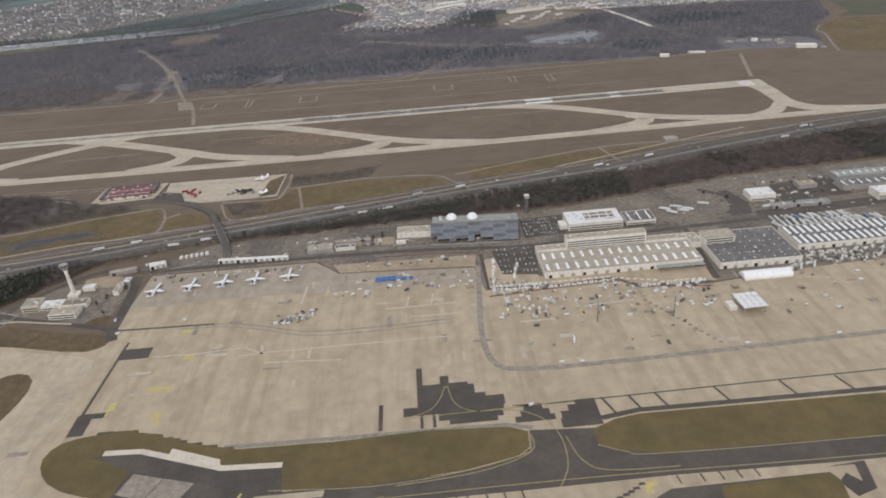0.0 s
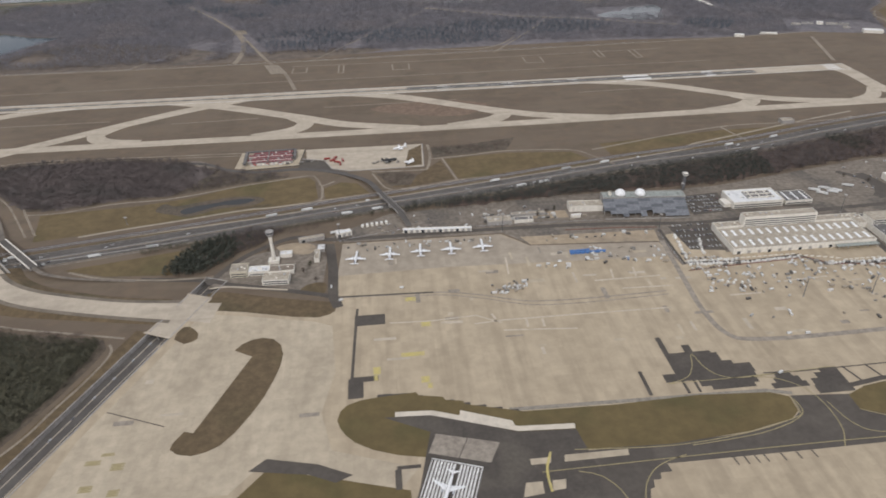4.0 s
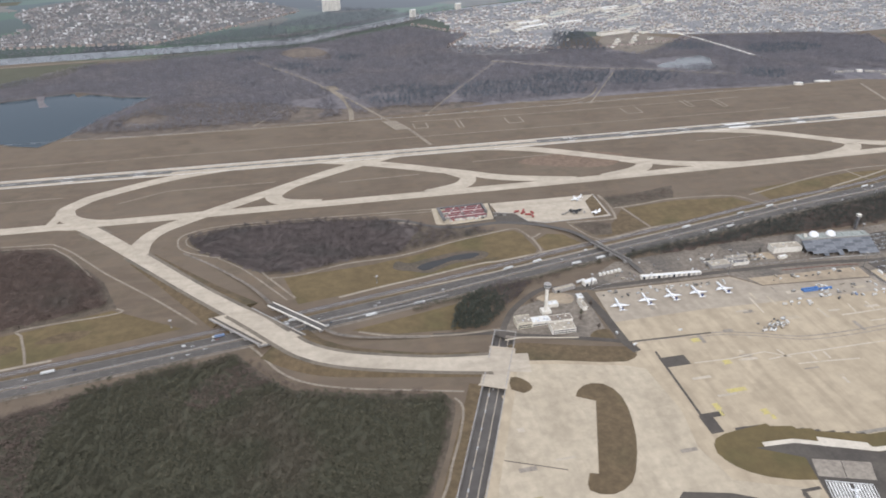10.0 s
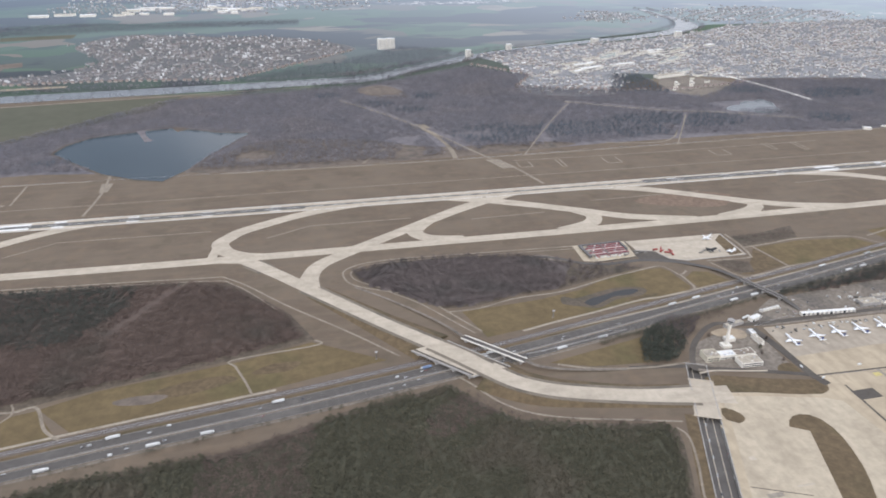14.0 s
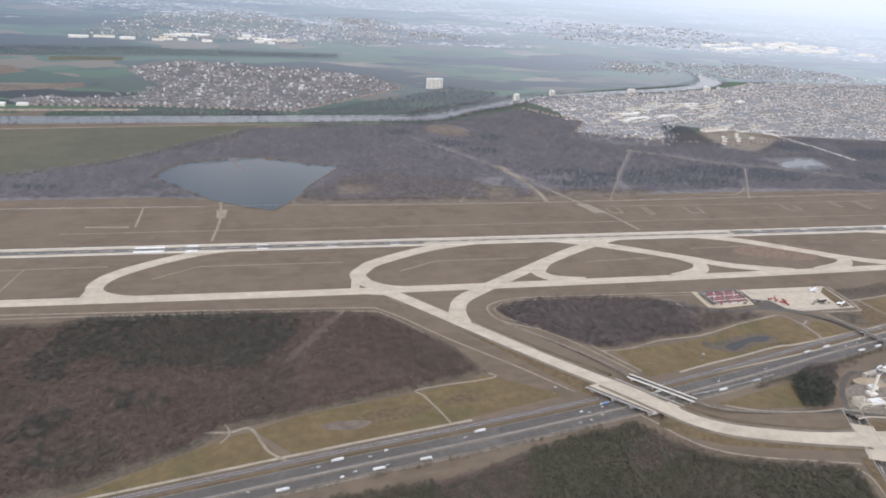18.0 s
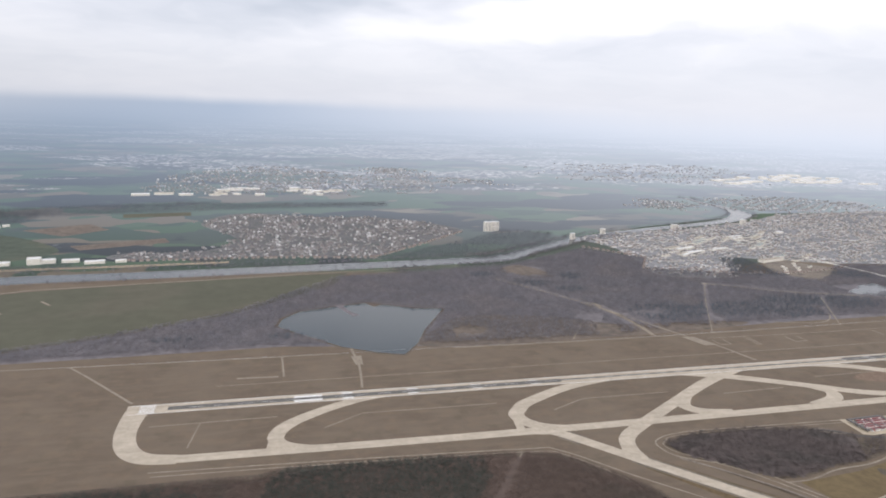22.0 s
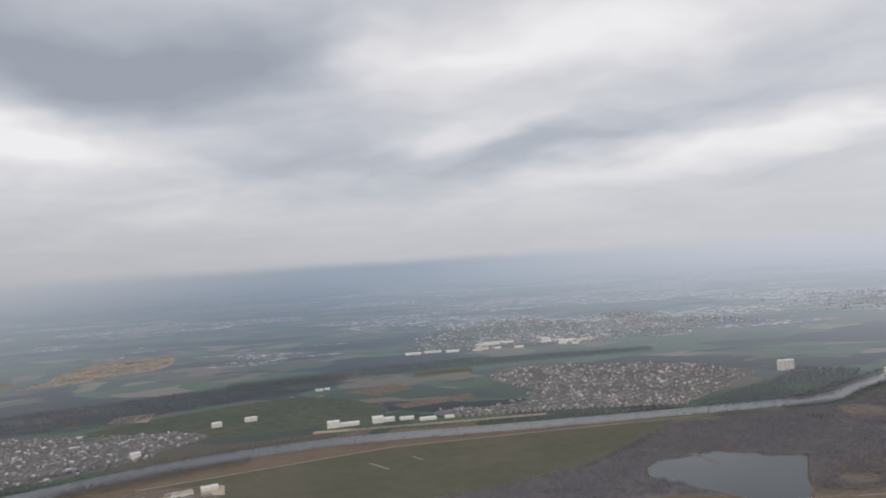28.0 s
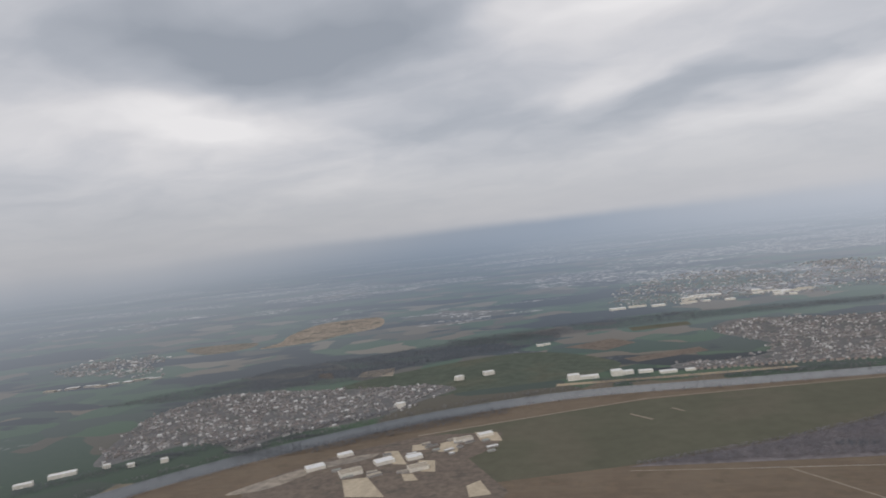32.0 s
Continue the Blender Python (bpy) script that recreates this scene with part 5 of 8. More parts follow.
area("taxiway_asphalt", [(-205, 400), (-72, 401), (-73, 388), (-90, 380), (-104, 362), (-112, 318), (-215, 318), (-222, 370)], 0.18, ASPHALT, DARKTOP, "taxiway")
area("grass_patch", [(-206, 374), (-190, 382), (-166, 380), (-150, 369), (-158, 330), (-206, 330)], 0.23, OLIVE, "small olive grass patch in the asphalt", "grass", True)
for x, y in ((135, 378), (140, 381), (146, 383.5), (151, 386), (156, 389), (162, 393)):
    area("repair_patch", [(x - 3, y - 1.6), (x + 3, y - 1.2), (x + 2.6, y + 1.6), (x - 2.6, y + 1.4)], 0.225, TAR, "dark square repair in a diagonal row", "pavement patch", depth=0.03)
for x in (-13, -3, 7, 16, 32, 47, 62, 193, 213, 229, 244, 259):
    area("dark_joint", [(x - 0.7, 398), (x + 0.9, 398), (x + 2.1, 389), (x + 0.6, 389)], 0.226, TAR, "short dark joint in the concrete edge", "pavement joint", depth=0.03)
area("dark_slab", [(-440, 447), (-392, 435), (-360, 419), (-375, 412), (-400, 424), (-455, 434)], 0.26, ASPHALT, "dark asphalt strip by the grass", "pavement slab")
# bright concrete strip with a wider step in the middle
ribbon("bright_strip", [(-319, 489), (-283, 487), (-201, 456), (-146, 453)], 6.5, 0.30, CREAM, "bright cream concrete strip bent along the asphalt", "pavement strip", smooth=False)
area("bright_strip", [(-254, 487), (-205, 467), (-203, 458), (-256, 478)], 0.31, CREAM, "wider step of the bright strip", "pavement strip")


def piano_keys():
    """Threshold stripes of the runway under the waiting airliner."""
    u, v = Vector((-0.33, -0.944)), Vector((0.944, -0.33))
    o = Vector((-285, 427))
    for k in range(14):
        if k == 7:
            continue
        a = o + v * (3.1 * k)
        q = [a, a + v * 1.7, a + v * 1.7 + u * 48, a + u * 48]
        area("threshold_bar", [tuple(p) for p in q], 0.30, WHITE, "white threshold stripe on dark asphalt", "runway marking", depth=0.04)
    for k, w in ((-0.9, 0.9), (14.2, 0.9)):
        a = o + v * (3.1 * k)
        area("runway_edge_line", [tuple(p) for p in (a, a + v * w, a + v * w + u * 110, a + u * 110)], 0.31, WHITE, "white edge line of the runway", "runway marking", depth=0.04)
    a = o - v * 3 - u * 2
    area("runway_edge_line", [tuple(p) for p in (a, a + v * 48, a + v * 48 + u * 1.2, a + u * 1.2)], 0.31, WHITE, "white end line of the runway", "runway marking", depth=0.04)


piano_keys()

WORNEDGE = surface("worn_grey_edge", (0.22, 0.195, 0.16), (0.28, 0.25, 0.205), 0.04, 0.8, 0.85)
# stepped dark repair patches
def patch(rects, z=0.16):
    for i, (x0, y0, x1, y1) in enumerate(rects):
        area("repair_patch", [(x0, y0), (x1, y0), (x1, y1), (x0, y1)], z + 0.006 * i, TAR, "dark asphalt repair patch in the concrete apron", "pavement patch", depth=0.05)


patch([(-36, 500, 62, 512), (-22, 510, 46, 526), (-22, 524, 30, 544), (-22, 542, -16, 572), (2, 542, 11, 556), (18, 524, 36, 540), (8, 484, 54, 500), (-2, 490, 60, 500), (44, 506, 64, 520)])
patch([(70, 478, 108, 486), (76, 486, 104, 494), (80, 494, 98, 502)], 0.18)
patch([(112, 466, 150, 478), (114, 478, 150, 488), (122, 488, 150, 496), (130, 496, 150, 502)], 0.18)
patch([(-360, 636, -324, 656), (-362, 540, -334, 548), (-366, 516, -350, 546)])
patch([(-60, 484, -56, 520), (-20, 482, -17, 500), (-8, 482, -5, 500), (-320, 420, -298, 424), (-322, 398, -316, 420)], 0.22)
ribbon("dark_joint", [(-357, 670), (-360, 600), (-363, 520)], 3.2, 0.17, TAR, "dark sealed joint in the concrete", "pavement joint", smooth=False)
ribbon("edge_strip", [(-205, 482), (-100, 480), (60, 477), (84, 470)], 5, 0.15, WORNEDGE, "grey worn edge strip of the concrete", "pavement strip", smooth=False)
for k in range(9):
    x, y = -336 + 15.6 * k, (519, 518, 513, 508, 503, 497, 492, 487, 482)[k]
    area("edge_slab", [(x, y - 14), (x + 15.5, y - 14), (x + 15.5, y), (x, y)], 0.16 + 0.002 * k, TAR, "dark slab in the stepped edge of the concrete", "pavement slab", depth=0.04)
ribbon("dark_joint", [(150, 474), (186, 480), (425, 478), (900, 476)], 6, 0.16, TAR, "dark edge strip of the concrete", "pavement joint", smooth=False)
ribbon("dark_joint", [(-608, 527), (-545, 500)], 1.2, 0.17, TAR, "dark crack across the concrete", "pavement joint", smooth=False)
for x in (164, 190, 216, 275, 340, 395, 470, 545, 620):
    ribbon("dark_joint", [(x - 7, 502), (x + 1, 478)], 2.4, 0.18, TAR, "dark joint across the edge of the apron", "pavement joint", smooth=False)
ribbon("dark_joint", [(70, 502), (110, 500), (300, 503), (640, 506)], 1.6, 0.175, TAR, "long dark joint in the concrete", "pavement joint", smooth=False)
area("dark_wedge", [(318, 392), (342, 392), (338, 374), (330, 384), (320, 376), (326, 360), (345, 366), (352, 395)], 0.23, TAR, "dark worn asphalt wedge", "pavement patch")

REDRAIL = surface("rusty_red_rail", (0.17, 0.085, 0.065), (0.24, 0.12, 0.09), 0.2, 1.0, 0.7)
for pts in ([(72, 698), (121, 702), (196, 706), (238, 709), (262, 690), (340, 678)], [(-60, 822), (20, 818), (72, 812)]):
    ribbon("barrier_row", pts, 0.7, 1.1, REDRAIL, "rusty red barrier row along the storage ground", "barrier", smooth=False, depth=1.0)
# apron roads, painted lines
STAND = surface("greyer_stand_concrete", (0.325, 0.275, 0.212), (0.39, 0.333, 0.26), 0.015, 0.5, 0.8, third=(0.29, 0.246, 0.19), streak=(0.05, 0.008, 0), slabs=(7.5, 15.0), mottle=0.1)
area("stand_concrete", [(-383, 745), (-378, 824), (-155, 822), (-120, 787), (58, 772), (62, 736), (-100, 742), (-240, 748)], 0.125, STAND, "greyer concrete under the parked airliners", "pavement")
ribbon("apron_road", [(-384, 697), (-321, 694), (-253, 692), (-205, 680), (-166, 665), (-136, 658), (-71, 656), (26, 659)], 2.2, 0.17, WORN, "worn service road line across the apron", "road")
ribbon("apron_road", [(-300, 688), (-253, 686), (-205, 673), (-166, 658), (-136, 650), (-71, 648), (26, 652)], 1.6, 0.172, WORN, "worn service road line across the apron", "road")
ribbon("apron_road", [(-392, 698), (-310, 695), (-262, 693)], 3.0, 0.174, ASPHALT, "dark service road line across the apron", "road")
ribbon("fence_road", [(73, 806), (73, 717), (166, 710), (232, 716), (254, 692), (344, 688)], 5, 0.19, ASPHALT, "dark asphalt lane inside the fence", "road", smooth=False)
ribbon("apron_road", [(66, 777), (58, 680), (54, 614), (62, 570), (90, 556), (192, 554), (476, 562), (900, 574)], 7, 0.18, WORN, "worn grey service road round the stands", "road")
ribbon("boundary_road", [(-396, 828), (-389, 760), (-387, 700), (-380, 676)], 13, 0.18, TAR, "dark asphalt road along the apron's edge", "road", smooth=False)
for pts in ([(85, 500), (60, 498), (30, 500), (14, 515), (8, 540), (0, 520), (-12, 505), (-35, 498)], [(95, 398), (106, 420), (108, 450), (100, 475), (80, 492), (55, 498)], [(112, 455), (120, 425), (140, 411), (200, 408)],
            [(-35, 498), (60, 499), (150, 503)], [(-44, 416), (29, 423), (77, 440), (81, 462)], [(138, 441), (160, 430), (190, 424), (386, 420), (900, 420)], [(-190, 402), (98, 405), (386, 400), (900, 398)],
            [(-109, 360), (-102, 378), (-89, 393), (-73, 401), (-54, 406)], [(-157, 399), (-139, 392), (-127, 377), (-122, 360)], [(-154, 424), (-63, 418), (16, 425), (70, 438), (78, 445), (80, 466)]):
    ribbon("taxi_line", pts, 0.9, 0.33, FADED, "faded yellow taxi guide line", "road marking", depth=0.03)
ribbon("taxi_line", [(-177, 424), (-185, 404), (-186, 380)], 2.2, 0.335, YELLOW, "broad yellow guide line on dark asphalt", "road marking", depth=0.03)
for x, y, w, h in ((-292, 682, 13, 9), (-277, 630, 11, 9), (-296, 578, 26, 7), (-336, 556, 8, 12), (-337, 545, 4, 10), (-285, 536, 9, 10), (-281, 526, 5, 8), (-601, 461, 14, 6), (-577, 454, 12, 9), (-598, 431, 12, 8), (-572, 424, 10, 8), (-590, 470, 12, 4), (168, 392, 12, 5), (166, 386, 6, 8)):
    m = YELLOW if x > -400 else FADED
    for k in (-1, 0, 1):
        area("stand_marking", [(x - w / 2, y + k * h / 3 - h / 8), (x + w / 2, y + k * h / 3 - h / 8), (x + w / 2 + 1, y + k * h / 3 + h / 8), (x - w / 2 + 1, y + k * h / 3 + h / 8)], 0.2 + 0.005 * k, m, "yellow stand number block painted on concrete", "road marking", depth=0.03)
    area("stand_marking", [(x - w * 0.3, y - h * 0.4), (x + w * 0.3, y - h * 0.4), (x + w * 0.3, y + h * 0.4), (x - w * 0.3, y + h * 0.4)], 0.192, m, "yellow stand number block painted on concrete", "road marking", depth=0.03)
for pts, w in (([(-220, 623), (-185, 626), (-87, 626), (20, 625)], 2.6), ([(-188, 607), (-146, 604), (-103, 600)], 2.4), ([(-197, 640), (-194, 629)], 3), ([(-158, 625), (-159, 609)], 3), ([(-139, 623), (-140, 608)], 3),
               ([(-27, 715), (-30, 694)], 2.6), ([(3, 716), (0, 694)], 2.6), ([(-158, 762), (-161, 721)], 2.6), ([(-55, 692), (-27, 692), (32, 693)], 3), ([(-319, 637), (-269, 635), (-216, 639), (-188, 621)], 2.2),
               ([(-26, 671), (39, 669)], 2.4), ([(-259, 630), (-233, 629)], 5), ([(100, 640), (140, 640)], 3), ([(180, 660), (240, 664)], 3)):
    ribbon("pale_repair", pts, w, 0.192, REPAIR, "pale new concrete repair in the apron", "pavement patch", smooth=False, depth=0.04)
SPOT = surface("oily_concrete", (0.20, 0.17, 0.135), (0.26, 0.225, 0.18), 0.05, 0.8, 0.7)
for k in range(14):
    area("rubber_spot", [(x := 250 + 4 * k, y := 660 - 7 * k), (x + 4, y - 1), (x + 4.5, y + 2.5), (x + 0.5, y + 3)], 0.168, SPOT, "dark rubber spot on the concrete", "pavement patch", depth=0.04)

# ---- yards north of the apron ----
area("yard", [(-150, 826), (-378, 830), (-400, 846), (-310, 905), (-180, 916), (-40, 930), (130, 925), (214, 928), (506, 990), (765, 1005), (1300, 1040), (1300, 735), (700, 714), (341, 688), (69, 716), (60, 774), (-119, 790)], 0.06, YARD, "grey-brown paved cargo yard with stains", "yard")
area("sand_yard", [(-128, 812), (66, 806), (62, 775), (40, 778), (-117, 789)], 0.14, SAND, "bare sandy yard beside the apron", "yard")
area("sand_yard", [(-110, 885), (-45, 880), (-45, 858), (-110, 862)], 0.12, SAND, "bare sandy storage yard", "yard")
area("yard_concrete", [(75, 705), (75, 790), (140, 800), (140, 735), (350, 725), (350, 690), (252, 690), (232, 713), (160, 708)], 0.13, CONCRETE, "pale concrete strip before the cargo hall", "yard")
area("car_park", [(88, 812), (150, 812), (140, 740), (95, 748)], 0.15, ASPHALT, "asphalt car park beside the cargo hall", "car park")
area("car_park", [(140, 840), (200, 845), (205, 905), (140, 900)], 0.13, ASPHALT, "asphalt car park behind the hangar", "car park")
area("car_park", [(283, 846), (326, 842), (328, 900), (285, 900)], 0.135, ASPHALT, "grey asphalt yard behind the offices", "car park")
area("car_park", [(440, 852), (472, 856), (482, 890), (470, 940), (456, 938), (455, 900)], 0.125, ASPHALT, "dark asphalt access yard", "car park")
area("car_park", [(478, 838), (770, 856), (770, 880), (478, 862)], 0.145, ASPHALT, "asphalt yard between the stores", "car park")
area("car_park", [(530, 884), (640, 890), (640, 960), (540, 945)], 0.12, ASPHALT, "asphalt yard between the stores", "car park")
area("tank_yard", [(315, 875), (330, 930), (430, 935), (440, 880), (380, 868)], 0.12, YARD, "paved lorry yard", "yard")
area("tower_yard", [(-545, 742), (-445, 719), (-402, 713), (-396, 826), (-430, 838), (-500, 812), (-535, 780)], 0.10, YARD, "asphalt compound round the control tower", "yard")
area("tower_sand", [(-470, 830), (-440, 838), (-415, 825), (-425, 805), (-455, 812)], 0.14, SAND, "sandy building plot by the tower", "bare ground", True)
area("tower_lawn", [(-428, 717), (-424, 727), (-413, 733), (-398, 731), (-397, 713), (-404, 707)], 0.14, BROWNGRASS, "dry lawn beside the tower building", "lawn", True)
area("tower_lawn", [(-424, 770), (-402, 775), (-402, 748), (-413, 742)], 0.14, YARD, "dry lawn beside the tower building", "lawn")
ribbon("yard_road", [(-640, 770), (-560, 758), (-515, 742), (-450, 722), (-400, 705), (-392, 700)], 8, 0.16, TAR, "dark service road beside the taxi lane", "road")
ribbon("yard_road", [(-548, 745), (-535, 775), (-505, 815), (-450, 852), (-395, 840), (-300, 838), (-150, 838), (0, 832), (130, 818), (250, 824), (365, 832), (480, 838), (700, 856), (1300, 880)], 9, 0.17, ASPHALT, "dark asphalt perimeter road behind the stands", "road")
ribbon("yard_road", [(362, 832), (357, 760), (352, 694)], 9, 0.18, ASPHALT, "dark asphalt road between the cargo halls", "road")
ribbon("yard_road", [(440, 860), (470, 900), (430, 950)], 10, 0.18, ASPHALT, "dark asphalt access road", "road")
ribbon("ramp_kerb", [(-546, 737), (-520, 738), (-480, 729), (-445, 722)], 3, 0.5, PALE, "low pale kerb wall by the cutting", "kerb")
# fire station ground
area("fire_pad", [(-566, 1171), (-453, 1171), (-459, 1101), (-545, 1096), (-570, 1104)], 0.14, LANE, "pale concrete forecourt of the fire station", "yard")
area("training_pad", [(-452, 1169), (-240, 1165), (-244, 1067), (-371, 1065), (-402, 1079), (-416, 1115), (-448, 1127)], 0.13, PALE, "pale concrete fire training pad", "yard")
area("pad_lawn", [(-267, 1139), (-242, 1162), (-247, 1075), (-276, 1071)], 0.17, BROWNGRASS, "brown grass corner of the training pad", "lawn")
ribbon("pad_kerb", [(-455, 1128), (-416, 1116), (-402, 1080), (-371, 1066), (-244, 1068), (-240, 1164)], 1.6, 0.7, WALLGREY, "low dark kerb wall round the training pad", "kerb", smooth=False, depth=0.6)
ribbon("pad_kerb", [(-453, 1171), (-460, 1101), (-547, 1094)], 2.2, 0.8, ASPHALT, "dark kerb wall round the fire station yard", "kerb", smooth=False, depth=0.7)
ribbon("access_road", [(-760, 1152, 6, 0), (-634, 1134, 7, 0), (-581, 1100, 8, 0), (-528, 1084, 9, 0), (-460, 1086, 10, 0), (-404, 1069, 10, 0.3), (-366, 1042, 10, 2), (-340, 1012, 9, 4.2), (-325, 975, 9, 6.3), (-312, 940, 9, 6.5), (-293, 896, 9, 6.3), (-282, 862, 9, 0.8)], 9, 0.22, GREYROAD, "grey asphalt access road crossing the motorway", "road")
area("forecourt", [(-455, 1127), (-418, 1114), (-402, 1078), (-372, 1062), (-390, 1056), (-460, 1092)], 0.12, ASPHALT, "dark asphalt forecourt below the training pad", "yard")


def flyover():
    b = thing("road_bridge", "narrow concrete road bridge over the motorway", "bridge")
    for off in (-5.2, 5.2):
        part("parapet", strip_bm([((-321 + off - 0.3, 966, 7.3), (-321 + off + 0.3, 966, 7.3)), ((-291 + off - 0.3, 893, 7.3), (-291 + off + 0.3, 893, 7.3))], 1.5), WALLGREY, b)
    for x, y in ((-319, 960), (-306, 926), (-294, 898)):
        part("pier", box_bm(x - 4, y - 0.8, 0, x + 4, y + 0.8, 6.4), WALLGREY, b)
    return b


flyover()

area("scrub", [(-327, 1048), (-297, 1055), (-257, 1038), (-272, 999), (-303, 1000)], 0.05, FLOOR, "dark scrub ground by the access road", "scrub")
area("scrub", [(-226, 1149), (-170, 1149), (-66, 1172), (-91, 1117), (-225, 1100)], 0.055, FLOOR, "dark scrub ground by the taxiway", "scrub")


r3 = np.random.default_rng(31)
for x0, y0, x1, y1, count in ((-340, 560, 50, 770, 46), (90, 560, 700, 700, 46), (-620, 430, -400, 640, 10)):
    for k in range(count):
        x, y = r3.uniform(x0, x1), r3.uniform(y0, y1)
        if x < -700 + 0.426 * (y - 334):
            continue
        w, d = (r3.uniform(6, 26), r3.uniform(2, 7)) if r3.random() < 0.6 else (r3.uniform(2, 6), r3.uniform(8, 24))
        area("slab_repair", [(x, y), (x + w, y - 0.02 * w), (x + w, y + d), (x, y + d)], 0.14 + 0.0006 * k, (LANE, PALE, WORN, CONCRETE)[k % 4], "slightly different concrete slab in the apron", "pavement patch", depth=0.05)

# ---- woods ----
def conifer_patch(px, py, spots):
    k = np.zeros(len(px), bool)
    for x, y, rx_, ry_ in spots:
        k |= ((px - x) / rx_) ** 2 + ((py - y) / ry_) ** 2 < 0.6 + 0.8 * rng.random(len(px))
    return k


south = [(-2300, 520), (-1900, 590), (-1389, 698), (-1202, 708), (-1149, 722), (-1065, 752), (-912, 780), (-868, 722), (-835, 690), (-742, 662), (-653, 642), (-646, 628), (-650, 610), (-670, 556), (-702, 490), (-775, 380), (-820, 300), (-1200, 300), (-1700, 420), (-2300, 420)]
px, py = plant(south, 6.6, seed=11)
green = (blotch(px, py, 130, 3.0) > 0.3) & ~(inside(px + 40 * (blotch(px, py, 50, 1.0) - 0.5), py, [(-1240, 760), (-1100, 760), (-1110, 560), (-1235, 560)]))
wood("mixed_wood", px[green], py[green], "conifer", 10, 9.5, 60, NEEDLE, "dark green pine wood beside the motorway", seed=4, grain=0.7)
wood("bare_wood", px[~green], py[~green], "broad", 9, 9.5, 56, BARE, "brown leafless wood beside the motorway", seed=5, grain=0.7)

undergrowth(south, 4.6, 9.0, DEEPGREEN, "added dark sheet closing the shaded gaps between the pine crowns", 61)

west = [(-2500, 1100), (-2300, 1172), (-1775, 1168), (-1725, 1185), (-1492, 1176), (-1300, 1162), (-1230, 1140), (-1150, 1046), (-1128, 1016), (-1100, 945), (-1207, 916), (-1387, 880), (-1490, 862), (-1540, 825), (-1650, 775), (-2000, 720), (-2500, 640)]
px, py = plant(west, 6.6, lambda x, y: ~((np.abs((x + 1350) * 0.834 - (y - 1085) * 0.55) < 7) & (y > 1000)), seed=12)
cone = np.zeros(len(px), bool)
wave = 44 * (blotch(px, py, 40, 3.0) - 0.5) + rng.normal(0, 5, len(px))
for stand in ([(-1798, 1047), (-1764, 1121), (-1739, 1179), (-1658, 1193), (-1472, 1181), (-1387, 1159), (-1388, 1084), (-1443, 1000), (-1513, 979), (-1582, 1019), (-1639, 1011), (-1678, 1059), (-1737, 1039), (-1765, 1001)], [(-2100, 1160), (-1935, 1142), (-1881, 1123), (-1836, 1091), (-1855, 1028), (-1894, 1012), (-2060, 1020)],
              [(-1799, 1054), (-1727, 1029), (-1722, 988), (-1777, 989)], [(-1654, 965), (-1577, 926), (-1582, 901), (-1646, 923)], [(-1760, 875), (-1746, 910), (-1710, 919), (-1698, 893), (-1721, 858), (-1752, 858)], [(-1725, 843), (-1681, 823), (-1679, 806), (-1719, 812)]):
    cone |= inside(px + wave, py + wave, stand)
cone &= rng.random(len(px)) < 0.68 + 0.45 * blotch(px, py, 26, 7.0)
wood("pine_clumps", px[cone], py[cone], "broad", 11, 10, 56, DUSKPINE, "dark green pines in a leafless wood", seed=6, grain=0.75)
wood("bare_wood", px[~cone], py[~cone], "broad", 10, 10.5, 44, BEECH, "reddish brown leafless wood near the taxiway", seed=7, grain=0.75)

undergrowth(west, 5.4, 9.0, DEEPBROWN, "added reddish brown sheet closing the gaps between the bare crowns", 62)

loop = [(-1010, 1145), (-985, 1088), (-945, 1058), (-872, 988), (-813, 986), (-741, 1005), (-652, 1012), (-549, 1041), (-472, 1057), (-497, 1068), (-589, 1104), (-630, 1120), (-680, 1148), (-784, 1168), (-933, 1172)]
px, py = plant(loop, 6.8, lambda x, y: (blotch(x, y, 60, 8.0) > 0.2) & (rng.random(len(x)) < np.where(x > -640, 0.45, 1.0)), seed=13)
wood("bare_wood", px, py, "broad", 9, 9.5, 56, DUSKWOOD, "purplish brown leafless wood inside the taxiway loop", seed=8, grain=0.72)

undergrowth([q for q in loop if q[0] < -560], 4.6, 9.0, DUSKWOOD, "added purplish sheet closing the gaps between crowns in the taxiway loop", 63)
px, py = plant([(-612, 772), (-600, 815), (-575, 850), (-510, 884), (-462, 878), (-470, 862), (-520, 815), (-566, 770)], 5.4, seed=14)
pines = px + 0.35 * (py - 820) + 16 * rng.normal(size=len(px)) < -528
wood("pine_wood", px[pines], py[pines], "conifer", 12, 9.5, 60, PINE, "dark green pine grove beside the motorway", seed=9, grain=0.8)
wood("bare_wood", px[~pines], py[~pines], "broad", 8, 8, 44, DUSKWOOD, "brown leafless trees on the pine grove's edge", seed=29, grain=0.85)

eaststrip = [(-292, 906), (-275, 922), (-158, 944), (-43, 969), (143, 1009), (330, 1040), (553, 1098), (872, 1164), (1300, 1215), (1300, 1050), (900, 1022), (765, 1012), (506, 995), (330, 955), (214, 932), (128, 930), (-31, 925), (-97, 920), (-158, 914), (-275, 910)]
px, py = plant(eaststrip, 6.8, seed=15)
dark = blotch(px, py, 80, 6.0) + 0.35 * (px < 330) > 0.62
wood("pine_wood", px[dark], py[dark], "broad", 10, 9.5, 34, DUSKPINE, "dark scrubby pines between the motorway and the yards", seed=10)
wood("bare_wood", px[~dark], py[~dark], "broad", 9, 9.5, 30, DUSKWOOD, "purplish leafless trees between the motorway and the yards", seed=11)
